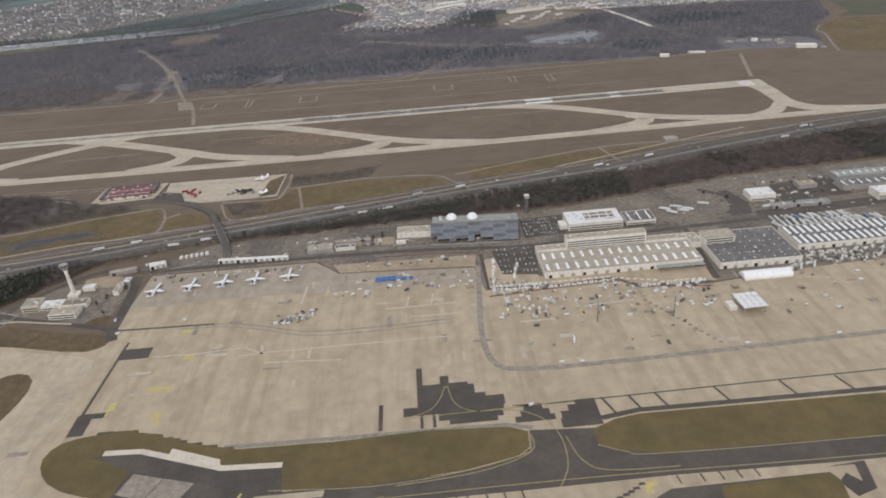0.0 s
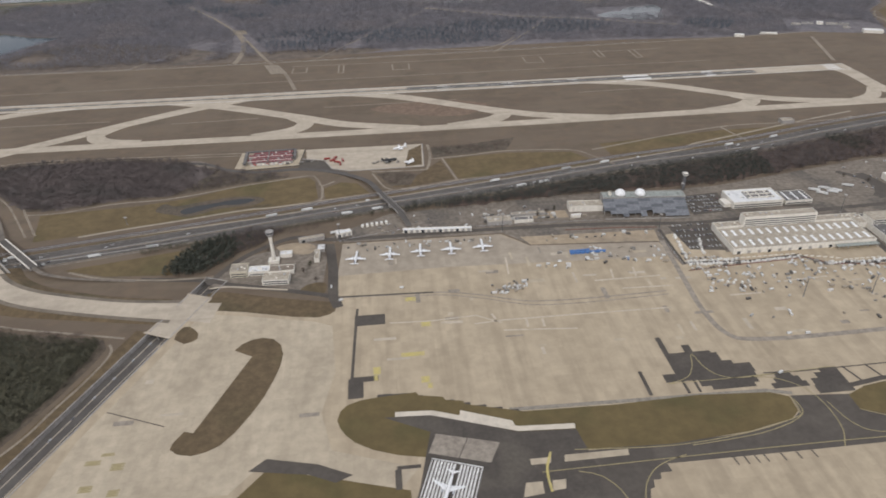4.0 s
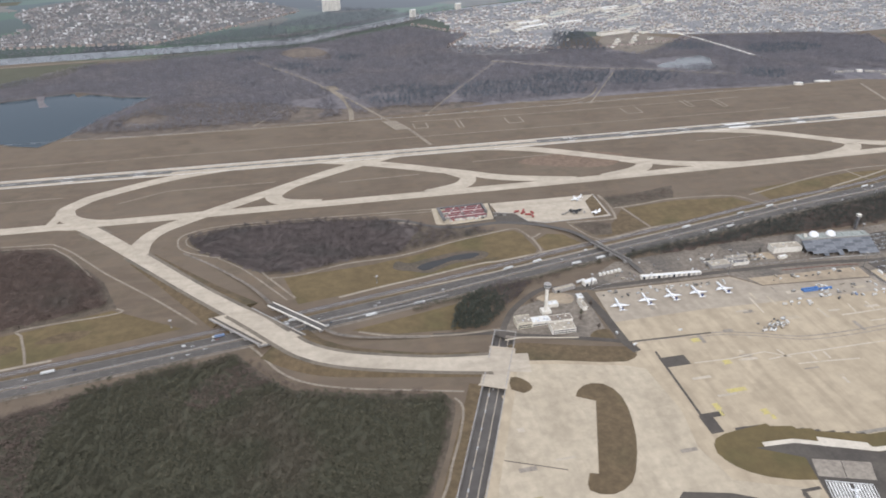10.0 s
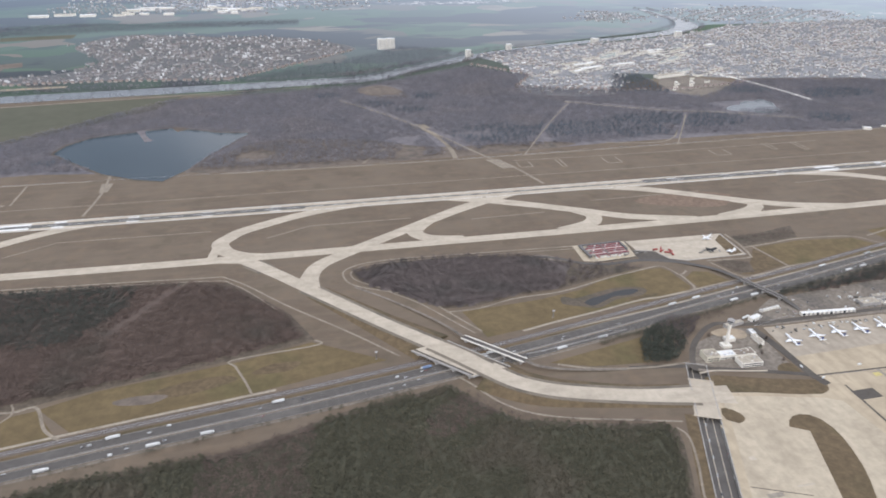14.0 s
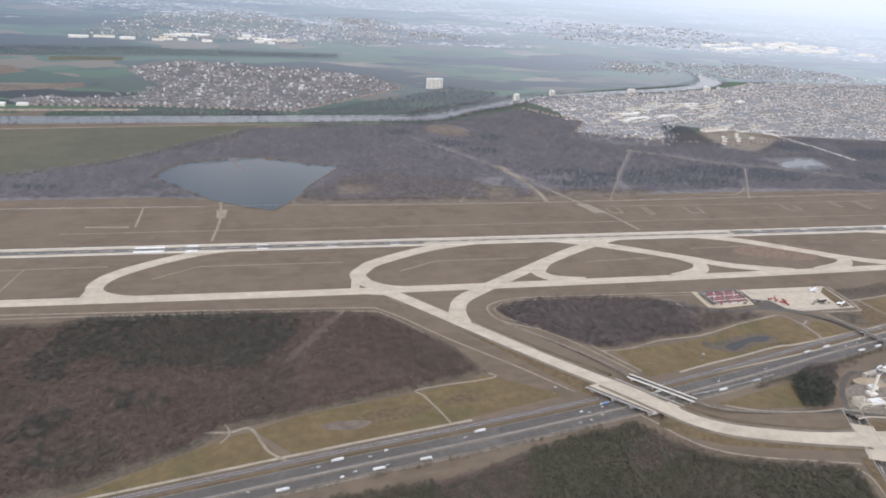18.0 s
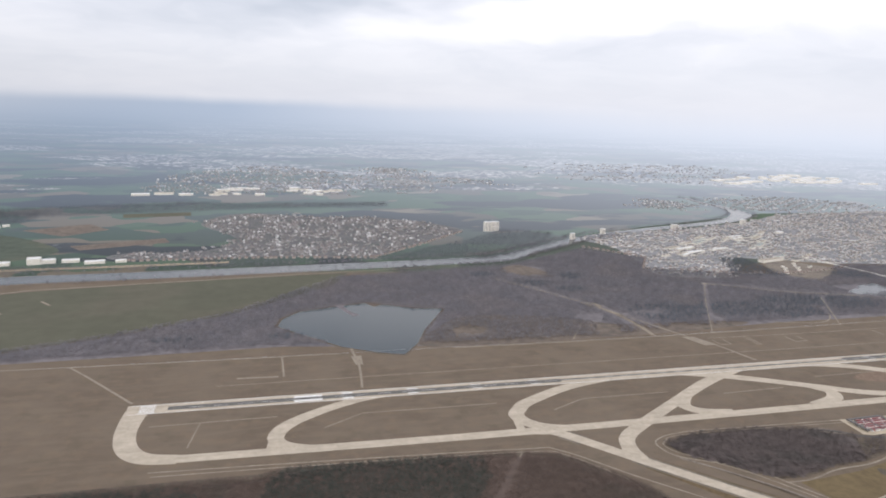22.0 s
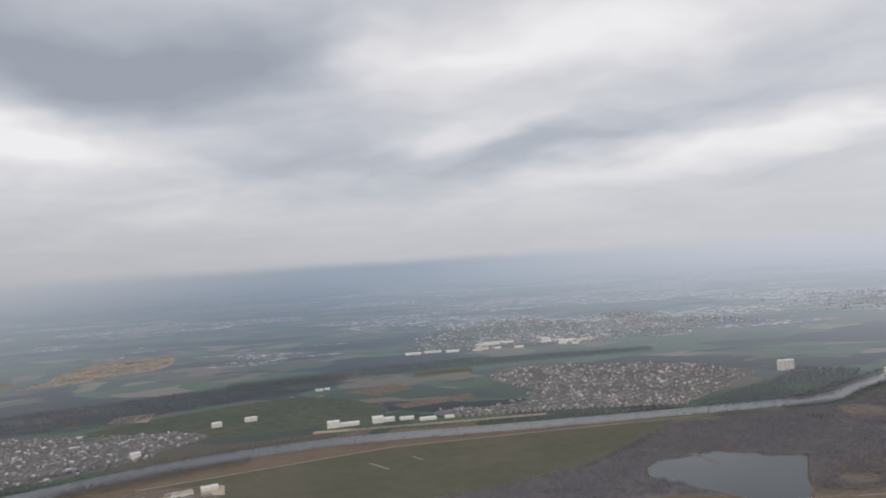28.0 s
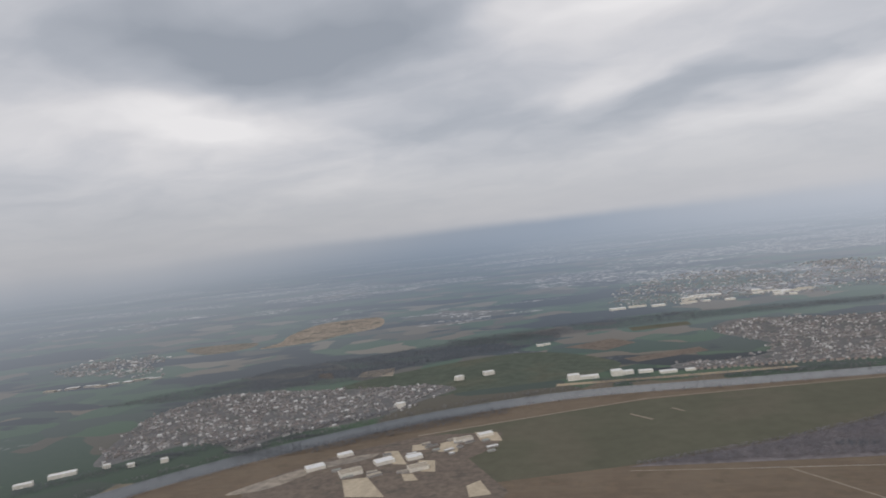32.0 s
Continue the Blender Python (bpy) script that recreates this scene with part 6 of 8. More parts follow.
undergrowth(eaststrip, 4.8, 9.0, DEEPBROWN, "added brown sheet closing the gaps between crowns by the yards", 64)
for poly, s in (([(-600, 866 - 14), (-450, 880), (-400, 895), (-420, 870), (-480, 862)], 16), ([(-326, 1044), (-297, 1053), (-259, 1036), (-272, 1002), (-300, 1003)], 17), ([(-224, 1146), (-170, 1146), (-66, 1168), (-91, 1120), (-222, 1104)], 18), ([(-890, 772), (-862, 722), (-830, 692), (-740, 664), (-650, 645), (-650, 654), (-742, 674), (-822, 700), (-856, 732)], 19)):
    px, py = plant(poly, 6.5, lambda x, y: blotch(x, y, 18, 2.0) > 0.42, seed=s)
    wood("scrub_bushes", px, py, "broad", 4.5, 6.5, 22, BARE, "low brown leafless scrub", "scrub", seed=s)

north = [(-2600, 1800), (-2190, 1955), (-1870, 2115), (-1490, 2530), (-805, 2650), (-560, 2780), (-330, 2920), (-130, 2690), (-250, 2520), (80, 2390), (300, 2300), (380, 2240), (520, 2330), (690, 2480), (800, 2470), (1192, 2410), (1380, 2330), (1290, 2085), (1190, 2000), (1140, 1900), (1075, 1740), (860, 1800), (600, 1785), (330, 1815), (40, 1830), (-200, 1815), (-560, 1800), (-760, 1762), (-1030, 1765), (-1270, 1770), (-1720, 1825), (-2150, 1815)]
shore = [(-1738, 1980), (-1722, 2056), (-1668, 2124), (-1544, 2165), (-1442, 2192), (-1302, 2114), (-1204, 2091), (-1313, 1887), (-1354, 1784), (-1408, 1680), (-1484, 1715), (-1571, 1778), (-1647, 1866)]


def off_tracks(x, y):
    ok = ~inside(x, y, shore)
    for (xa, ya), (xb, yb), w in (((-925, 2435), (-811, 2253), 10), ((-811, 2253), (-713, 2067), 12), ((-700, 2060), (-668, 1740), 15), ((-690, 2040), (-580, 1735), 13), ((-145, 2275), (130, 2112), 20), ((130, 2112), (312, 2050), 20), ((312, 2050), (560, 1930), 18), ((-130, 2265), (-477, 1732), 8), ((354, 2100), (590, 2120), 62), ((698, 2500), (742, 2270), 15), ((742, 2270), (758, 2140), 15), ((758, 2140), (802, 1990), 10), ((850, 1875), (1080, 1800), 62), ((1050, 1800), (1050, 1700), 50), ((195, 2041), (-11, 1735), 8)):
        d = math.hypot(xb - xa, yb - ya)
        t = ((x - xa) * (xb - xa) + (y - ya) * (yb - ya)) / d / d
        ok &= (np.abs((x - xa) * (yb - ya) - (y - ya) * (xb - xa)) / d > w) | (t < 0) | (t > 1)
    heath = (blotch(x, y, 120, 9.0) > 0.58) & (y < 1960) & (x > -1300) & (x < -350)
    return ok & ~heath & ~(((x + 760) / 95) ** 2 + ((y - 2540) / 110) ** 2 < 0.8)


px, py = plant(north, 10.5, off_tracks, seed=21)
cone = conifer_patch(px, py, [(-500, 1930, 130, 95), (-260, 1930, 160, 75), (-65, 1862, 95, 62), (215, 1955, 130, 80), (40, 1990, 160, 70), (900, 2200, 160, 70), (640, 1900, 70, 60), (-820, 2330, 70, 45), (-620, 2420, 55, 40), (-960, 2480, 50, 40), (-700, 2240, 60, 30), (600, 2300, 90, 60), (-1700, 1880, 60, 18), (-2000, 1890, 60, 18)])
px2, py2 = plant([(60, 2350), (215, 2645), (330, 2640), (310, 2430), (300, 2310)], 10.5, seed=26)
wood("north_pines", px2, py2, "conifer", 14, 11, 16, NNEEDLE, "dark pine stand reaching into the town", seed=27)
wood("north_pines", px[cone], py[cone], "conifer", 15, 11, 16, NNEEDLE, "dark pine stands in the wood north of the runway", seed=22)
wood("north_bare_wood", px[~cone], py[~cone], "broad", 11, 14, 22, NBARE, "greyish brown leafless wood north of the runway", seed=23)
hx, hy = [], []
for q, side in along(MOT, 30):
    if -660 < q[0] < -150 or q[0] < -960:
        for k in range(5):
            w = q[:2] + side * (rng.uniform(-13, -4) if q[0] > -700 else rng.uniform(-9, -5)) + rng.uniform(-6, 6, 2) * (1, 0.2)
            if rng.random() < (0.85 if q[0] > -700 else 0.25):
                hx.append(w[0])
                hy.append(w[1])
wood("roadside_bushes", np.array(hx), np.array(hy), "broad", 5.5, 6, 22, NEEDLE, "dark bushes along the motorway's edge", "bushes", seed=28)
# trees along both river banks and hedges
bank_x, bank_y = [], []
for q, side in along(RIV, 30):
    for s in (-1, 1):
        for k in range(3):
            if rng.random() < (0.6 if q[0] < -1500 else 0.95 if q[0] < 0 else 0.3):
                w = q[:2] + side * s * ((q[2] if len(q) > 2 else 110) / 2 + rng.uniform(8, 30)) + rng.uniform(-12, 12, 2)
                bank_x.append(w[0])
                bank_y.append(w[1])
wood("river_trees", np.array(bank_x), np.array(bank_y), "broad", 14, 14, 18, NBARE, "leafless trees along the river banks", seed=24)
for poly, s in (([(-1800, 2820), (-1250, 2800), (-700, 2840), (-420, 3120), (-300, 3300), (-560, 3420), (-700, 3250), (-1050, 2990), (-1300, 2800)], 31), ([(-3513, 3738), (-2900, 3920), (-1892, 4150), (-1000, 4260), (-1000, 4420), (-1857, 4383), (-2215, 4440), (-3000, 4220), (-3593, 4017)], 32),
                ([(-5150, 2850), (-4588, 2900), (-4433, 2985), (-4024, 3010), (-3760, 3120), (-3664, 3313), (-3273, 3521), (-2900, 3740), (-2872, 4103), (-3450, 3990), (-3680, 3890), (-4047, 3683), (-4477, 3518), (-4678, 3238), (-4944, 3063)], 33), ([(-3943, 1990), (-3614, 2020), (-3308, 2205), (-3003, 2360), (-3012, 2440), (-3413, 2290), (-3647, 2110), (-3900, 2090)], 36), ([(-2700, 2800), (-2300, 2760), (-1700, 2800), (-1700, 2770), (-2300, 2722), (-2700, 2712)], 34), ([(-4600, 1760), (-4100, 2180), (-3500, 2480), (-3480, 2440), (-4060, 2110), (-4560, 1700)], 35)):
    px, py = plant(poly, 15, seed=s)
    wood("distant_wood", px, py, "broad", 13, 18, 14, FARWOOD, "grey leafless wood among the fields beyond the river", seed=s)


def lone_tree(x, y, h, w, kind, seed):
    t = thing("tree", "dark green pine standing alone" if kind == "conifer" else "leafless brown tree standing alone in dry grass", "tree", "lone trees", pose(x, y, 0))
    r = np.random.default_rng(seed)
    form = crown_template(kind, 90, r)[:-3].reshape(-1, 3) * (w, w, h)
    me = bpy.data.meshes.new("crown")
    me.from_pydata(form.tolist(), [], np.arange(len(form)).reshape(-1, 3).tolist())
    me.materials.append(NEEDLE if kind == "conifer" else BARE)
    new("crown", me).parent = t
    part("trunk", spin_bm([(0.35, 0), (0.25, h * 0.3), (0.1, h * 0.75)], 6), BARK, t)
    for k in range(3):
        bm = spin_bm([(0.12, 0), (0.04, h * 0.35)], 5)
        bmesh.ops.transform(bm, matrix=pose(0, 0, h * (0.3 + 0.1 * k), 40, 0, 120 * k), verts=bm.verts)
        part("limb", bm, BARK, t)


for i, (x, y, k) in enumerate(((-1212, 912, "b"), (-428, 760, "b"), (-420, 775, "c"), (-410, 735, "b"), (-400, 790, "b"), (-480, 820, "b"), (-530, 830, "b"), (-90, 868, "b"), (-75, 874, "b"), (-62, 880, "c"),
                               (430, 930, "b"), (520, 880, "b"), (540, 870, "b"), (455, 905, "b"))):
    lone_tree(x, y, 6 + (i % 5), 5 + (i % 3), "conifer" if k == "c" else "broad", 100 + i)

# ---- aircraft ----
TAILBLUE = surface("blue_tail_paint", (0.04, 0.06, 0.16), (0.06, 0.08, 0.2), 0.3, 1.0, 0.35, bump=0.0)
ENGINEGREY = surface("engine_grey", (0.45, 0.46, 0.48), (0.55, 0.56, 0.58), 0.3, 1.0, 0.35, 0.2, bump=0.0)


def airliner(label, tail, m, length=36.0, span=28.0):
    """A twin-engined airliner, nose along +x, wheels on the ground."""
    a = thing("airliner", label, "aircraft", "parked airliners", m)
    L, r = length, 1.75
    part("fuselage", tube_bm([((L * 0.5, 0, 3.0), 0.1, 0.1), ((L * 0.48, 0, 3.1), 0.8, 0.75), ((L * 0.44, 0, 3.3), 1.35, 1.3), ((L * 0.38, 0, 3.4), r, r), ((-L * 0.2, 0, 3.4), r, r), ((-L * 0.36, 0, 3.8), 1.1, 1.25), ((-L * 0.46, 0, 4.3), 0.5, 0.6), ((-L * 0.5, 0, 4.5), 0.15, 0.2)], 14), PLANEWHITE, a, smooth=True)
    for s in (-1, 1):
        part("wing", wing_bm((L * 0.10, s * 1.2, 2.6), (-L * 0.10, s * span / 2, 3.7), 7.2, 1.7, 0.9, 0.25), PLANEWHITE, a)
        part("winglet", fin_bm((-L * 0.10, s * span / 2, 3.7), (-L * 0.135, s * (span / 2 + 0.4), 5.3), 1.6, 0.8, 0.12), tail, a)
        part("tailplane", wing_bm((-L * 0.40, s * 0.5, 4.6), (-L * 0.475, s * 5.6, 5.1), 3.6, 1.5, 0.4, 0.15), PLANEWHITE, a)
        e = part("engine", tube_bm([((L * 0.13, s * 5.0, 1.9), 0.85, 0.85), ((L * 0.11, s * 5.0, 1.9), 1.05, 1.05), ((L * 0.05, s * 5.0, 1.9), 1.0, 1.0), ((-0.2, s * 5.0, 1.95), 0.6, 0.6), ((-1.4, s * 5.0, 1.95), 0.25, 0.25)], 12), ENGINEGREY, a, smooth=True)
        part("intake", tube_bm([((L * 0.131, s * 5.0, 1.9), 0.72, 0.72), ((L * 0.1325, s * 5.0, 1.9), 0.3, 0.3)], 12), DARK, e)
        part("pylon", fin_bm((L * 0.10, s * 5.0, 2.7), (L * 0.06, s * 5.0, 3.1), 4.5, 3.2, 0.3), PLANEWHITE, e)
        part("window_band", box_bm(-L * 0.22, s * (r - 0.02) - 0.03, 3.75, L * 0.36, s * (r - 0.02) + 0.03, 4.05), GLASS, a)
        g = part("main_gear", box_bm(-0.9, s * 2.5 - 0.15, 0.5, -0.6, s * 2.5 + 0.15, 2.6), METAL, a)
        part("wheel", tube_bm([((-1.3, s * 2.5, 0.5), 0.25, 0.1), ((-1.1, s * 2.5, 0.5), 0.35, 0.45), ((-0.4, s * 2.5, 0.5), 0.35, 0.45), ((-0.2, s * 2.5, 0.5), 0.25, 0.1)], 8), DARK, g)
    part("fin", fin_bm((-L * 0.33, 0, 4.8), (-L * 0.47, 0, 10.2), 6.2, 2.6, 0.45), tail, a, "coloured tail fin")
    part("cockpit_window", tube_bm([((L * 0.462, 0, 3.75), 0.72, 0.3), ((L * 0.445, 0, 3.95), 1.0, 0.36), ((L * 0.43, 0, 4.1), 1.0, 0.32)], 10), GLASS, a)
    g = part("nose_gear", box_bm(L * 0.4 - 0.12, -0.12, 0.4, L * 0.4 + 0.12, 0.12, 2.2), METAL, a)
    part("wheel", tube_bm([((L * 0.4 - 0.4, 0, 0.4), 0.3, 0.1), ((L * 0.4 - 0.25, 0, 0.4), 0.32, 0.4), ((L * 0.4 + 0.25, 0, 0.4), 0.32, 0.4), ((L * 0.4 + 0.4, 0, 0.4), 0.3, 0.1)], 8), DARK, g)
    return a


first = airliner("white regional airliner parked on the concrete stand", TAILBLUE, pose(-359, 782, 0.1, 0, 0, 84))
for x, y, turn in ((-313, 787, 86), (-271, 790, 88), (-229, 790, 88), (-185, 791, 89)):
    copy_thing(first, pose(x, y, 0.1, 0, 0, turn))
airliner("white airliner lined up on the dark runway head", PLANEWHITE, pose(-276, 392, 0.25, 0, 0, 250), 37, 29)
airliner("white airliner taxiing lane at the asphalt's edge", TAILBLUE, pose(402, 409, 0.17, 0, 0, 182), 40, 34)
airliner("small white aircraft on the fire training pad", PLANEWHITE, pose(-283, 1146, 0.14, 0, 0, 200), 24, 22)
airliner("small white jet at the training pad's edge", PLANEWHITE, pose(-270, 1082, 0.14, 0, 0, 170), 14, 13)


# ---- vehicles ----
def wheels(p, xs, half, radius):
    """One axle with its two wheels at each place along the vehicle."""
    for x in xs:
        whole = bmesh.new()
        for y, r, d in ((-half, radius, 0.3), (half, radius, 0.3), (0, radius * 0.25, 2 * half)):
            bm = bmesh.new()
            bmesh.ops.create_cone(bm, cap_ends=True, segments=8 if d < 1 else 5, radius1=r, radius2=r, depth=d)
            bmesh.ops.transform(bm, matrix=pose(x, y, radius, 90), verts=bm.verts)
            tmp = bpy.data.meshes.new("axle_piece")
            bm.to_mesh(tmp)
            bm.free()
            whole.from_mesh(tmp)
            bpy.data.meshes.remove(tmp)
        part("axle", whole, DARK, p)


def cabin_bm(x0, x1, w0, w1, z0, z1, rake):
    bm = bmesh.new()
    low = [bm.verts.new(c) for c in ((x0, -w0, z0), (x1, -w0, z0), (x1, w0, z0), (x0, w0, z0))]
    top = [bm.verts.new(c) for c in ((x0 + rake, -w1, z1), (x1 - rake, -w1, z1), (x1 - rake, w1, z1), (x0 + rake, w1, z1))]
    for i in range(4):
        bm.faces.new((low[i], low[(i + 1) % 4], top[(i + 1) % 4], top[i]))
    bm.faces.new(top)
    bm.faces.new(low[::-1])
    return bm


def car(label="passenger car on the asphalt", group="cars"):
    c = thing("car", label, "car", group, pose(0, 0, -50))
    part("body", box_bm(-2.2, -0.9, 0.3, 2.2, 0.9, 0.95, 0.12), CARPAINT, c)
    part("cabin_glass", cabin_bm(-1.6, 1.1, 0.84, 0.68, 0.95, 1.42, 0.45), GLASS, c)
    part("roof", box_bm(-1.1, -0.68, 1.40, 0.62, 0.68, 1.48, 0.03), CARPAINT, c)
    wheels(c, (-1.35, 1.35), 0.82, 0.33)
    return c


def van(label="white service van on the apron", group="vans"):
    c = thing("van", label, "van", group, pose(0, 0, -50))
    part("body", cabin_bm(-2.7, 2.7, 1.0, 0.9, 0.4, 2.4, 0.25), LORRY, c)
    part("windscreen", cabin_bm(1.6, 2.72, 0.93, 0.86, 1.4, 2.2, 0.22), GLASS, c)
    wheels(c, (-1.8, 1.8), 0.9, 0.38)
    return c


def lorry(label="articulated lorry with a pale box trailer", group="lorries"):
    c = thing("lorry", label, "lorry", group, pose(0, 0, -50))
    part("cab", box_bm(5.9, -1.22, 0.6, 8.2, 1.22, 3.5, 0.15), LORRY, c)
    part("windscreen", box_bm(8.15, -1.05, 2.0, 8.24, 1.05, 3.0), GLASS, c)
    part("trailer", box_bm(-8.2, -1.27, 1.1, 5.5, 1.27, 4.0, 0.06), LORRY, c)
    part("chassis", box_bm(-7.8, -0.6, 0.7, 7.5, 0.6, 1.1), DARK, c)
    wheels(c, (-6.6, -5.3, -4.0, 4.2, 7.2), 1.1, 0.5)
    return c


def cart(label="baggage cart standing on the apron", group="baggage carts"):
    c = thing("baggage_cart", label, "cart", group, pose(0, 0, -50))
    part("platform", box_bm(-1.8, -0.9, 0.45, 1.8, 0.9, 0.6), METAL, c)
    part("load", box_bm(-1.6, -0.85, 0.6, 1.6, 0.85, 2.0, 0.1), CARTPAINT, c)
    part("drawbar", box_bm(1.8, -0.05, 0.4, 3.0, 0.05, 0.5), METAL, c)
    return c


def container(label="steel freight container in the yard", group="containers"):
    c = thing("container", label, "container", group, pose(0, 0, -50))
    part("box", box_bm(-3.0, -1.22, 0.1, 3.0, 1.22, 2.7, 0.05), CARTPAINT, c)
    part("door", box_bm(2.99, -1.1, 0.2, 3.04, 1.1, 2.6), METAL, c)
    return c


def mast(label="tall grey floodlight mast beside the apron", group="floodlight masts", high=28.0):
    c = thing("floodlight_mast", label, "light mast", group, pose(0, 0, -90))
    part("pole", spin_bm([(0.7, 0), (0.5, high * 0.6), (0.35, high)], 8), ROOFDARK, c)
    part("lamp_ring", spin_bm([(0.4, high - 0.6), (2.4, high - 0.2), (2.4, high + 0.6), (0.5, high + 1.0)], 10), WALLGREY, c)
    part("base", spin_bm([(1.2, 0), (1.2, 0.6), (0.8, 0.8)], 8), WALLGREY, c)
    return c


def watch_tower(x, y, high):
    c = thing("watch_tower", "slim dark lattice tower with a pale cabin on top", "tower", m=pose(x, y, 0.1))
    for a in (-1, 1):
        for b in (-1, 1):
            part("leg", box_bm(a * 2.0 - 0.3, b * 2.0 - 0.3, 0, a * 2.0 + 0.3, b * 2.0 + 0.3, high), ROOFDARK, c)
    for k in range(1, 7):
        part("brace", box_bm(-2.2, -2.2, high * k / 7 - 0.25, 2.2, 2.2, high * k / 7 + 0.25), ROOFDARK, c)
    part("stair_shaft", box_bm(-1.3, -1.3, 0, 1.3, 1.3, high - 0.5), SLATE, c)
    cabin = part("cabin", box_bm(-3.6, -3.6, high, 3.6, 3.6, high + 4.2, 0.3), WALLWHITE, c)
    part("window_band", box_bm(-3.68, -3.68, high + 1.8, 3.68, 3.68, high + 3.0), GLASS, cabin)
    part("antenna", spin_bm([(0.12, high + 4.2), (0.06, high + 9.0)], 6), METAL, c)


def gantry(x, y, turn):
    c = thing("sign_gantry", "dark steel sign gantry over the motorway", "sign gantry", "sign gantries", pose(x, y, 0.1, 0, 0, turn))
    for a in (-17, 17):
        part("post", box_bm(-0.35, a - 0.35, 0, 0.35, a + 0.35, 7.6), METAL, c)
    part("beam", box_bm(-0.7, -17.4, 6.4, 0.7, 17.4, 7.6), ROOFDARK, c)
    for a in (-10, 0, 10):
        part("sign_back", box_bm(-0.95, a - 4.2, 5.2, -0.75, a + 4.2, 8.8, 0.05), SLATE, c)


def drop(maker, places, **kw):
    """Set one thing and its copies at (x, y, z, turn)."""
    one = maker(**kw)
    for i, (x, y, z, turn) in enumerate(places):
        m = pose(x, y, z, 0, 0, turn)
        if i == 0:
            one.matrix_basis = m
        else:
            copy_thing(one, m)


def on_motorway(offset, fractions, flip):
    line = along(MOT, 14)
    out = []
    for f in fractions:
        i = int(f * (len(line) - 2))
        (q, s), (q2, _) = line[i], line[i + 1]
        w = f * (len(line) - 2) - i
        p = q[:2] * (1 - w) + q2[:2] * w + s * offset
        d = q2[:2] - q[:2]
        out.append((*p, 0.06, math.degrees(math.atan2(d[1], d[0])) + (180 if flip else 0)))
    return out


r5 = np.random.default_rng(55)
lanes = {4.3: False, 9.5: False, 14.6: False, 26.0: True, 31.0: True, 36.2: True}
spots = {o: on_motorway(o, np.sort(r5.uniform(0.12, 0.92, 26)), f) for o, f in lanes.items()}
drop(car, [p for o in (9.5, 14.6, 26.0, 31.0) for p in spots[o][::3]] + [p for o in (9.5, 14.6, 31.0, 26.0) for p in spots[o][1::3]], label="passenger car driving on the motorway", group="motorway cars")
drop(lorry, [p for o in (4.3, 36.2) for p in spots[o][::2]], label="pale articulated lorry on the motorway's slow lane", group="motorway lorries")
drop(van, [p for o in (4.3, 36.2, 31.0) for p in spots[o][1::6]][:18], label="white delivery van on the motorway", group="motorway vans")
drop(car, [(-595 - 0.43 * k * 28, 640 - k * 28, -5.55, 67) for k in range(6)] + [(-582 - 0.43 * k * 37, 622 - k * 37, -5.55, 247) for k in range(4)], label="car in the sunken road", group="cars in the cutting")
# car parks
drop(car, [(96 + 5.4 * i + r5.uniform(-0.4, 0.4), 752 + 15 * j, 0.16, 90 + 180 * (i % 2)) for i in range(9) for j in range(5) if r5.random() < 0.9] + [(144 + 4.2 * i, 850 + 11 * j, 0.14, 90) for i in range(13) for j in range(5) if r5.random() < 0.9],
     label="car in the asphalt car park", group="parked cars")
drop(lorry, [(356, 890, 0.13, 150), (374, 894, 0.13, 155), (362, 878, 0.13, 142), (380, 880, 0.13, 146), (388, 884, 0.13, 146), (416, 897, 0.13, 155), (-388, 858, 0.1, 20), (500, 870, 0.1, 10), (560, 866, 0.1, 170), (460, 700, 0.1, 60), (478, 702, 0.1, 60)], label="white lorry parked in the yard", group="parked lorries")
# apron equipment
clutter = []
for x0, y0, x1, y1, k in ((-185, 678, -140, 705, 26), (-365, 806, -170, 822, 22), (-120, 722, 60, 768, 34), (78, 640, 340, 684, 60), (80, 688, 250, 706, 26), (255, 676, 345, 690, 14), (360, 610, 700, 700, 46), (90, 572, 300, 640, 12), (-95, 796, 60, 808, 18)):
    clutter += [(r5.uniform(x0, x1), r5.uniform(y0, y1), 0.13, r5.choice([0, 4, 88, 92, 35, 170])) for _ in range(k)]
for x0, y0, x1, y1, k in ((78, 640, 230, 690, 30), (230, 630, 340, 680, 16), (-60, 730, 60, 772, 18), (-190, 676, -140, 700, 14), (480, 690, 780, 738, 40), (-340, 848, 0, 900, 26), (480, 850, 790, 980, 30)):
    clutter += [(r5.uniform(x0, x1), r5.uniform(y0, y1), 0.13, r5.choice([0, 4, 88, 92, 35, 170])) for _ in range(k)]
drop(cart, clutter[::2], label="small baggage cart standing on the apron")
drop(container, clutter[1::4], label="freight container on the pale apron", group="freight containers")
drop(van, clutter[3::4], label="service van standing on the apron", group="apron vans")
drop(container, [(-168 + 13 * (k % 9) + r5.uniform(-2, 2), 862 + 9 * (k // 9) + r5.uniform(-2, 2), 0.12, r5.choice([0, 90, 10])) for k in range(20)] + [(480 + 12 * (k % 16) + r5.uniform(-3, 3), 716 + 8 * (k // 16), 0.1, r5.choice([0, 90, 60])) for k in range(40)] + [(520 + 14 * (k % 14), 905 + 22 * (k // 14) + r5.uniform(-4, 4), 0.1, r5.choice([0, 90])) for k in range(40)],
     label="steel container in the crowded yard", group="yard containers")
drop(lorry, [(486 + 9 * (k % 17) + r5.uniform(-2, 2), 812 + 16 * (k // 17), 0.1, 90 + r5.choice([0, 180, 20])) for k in range(30)], label="white trailer parked in rows behind the halls", group="parked trailers")
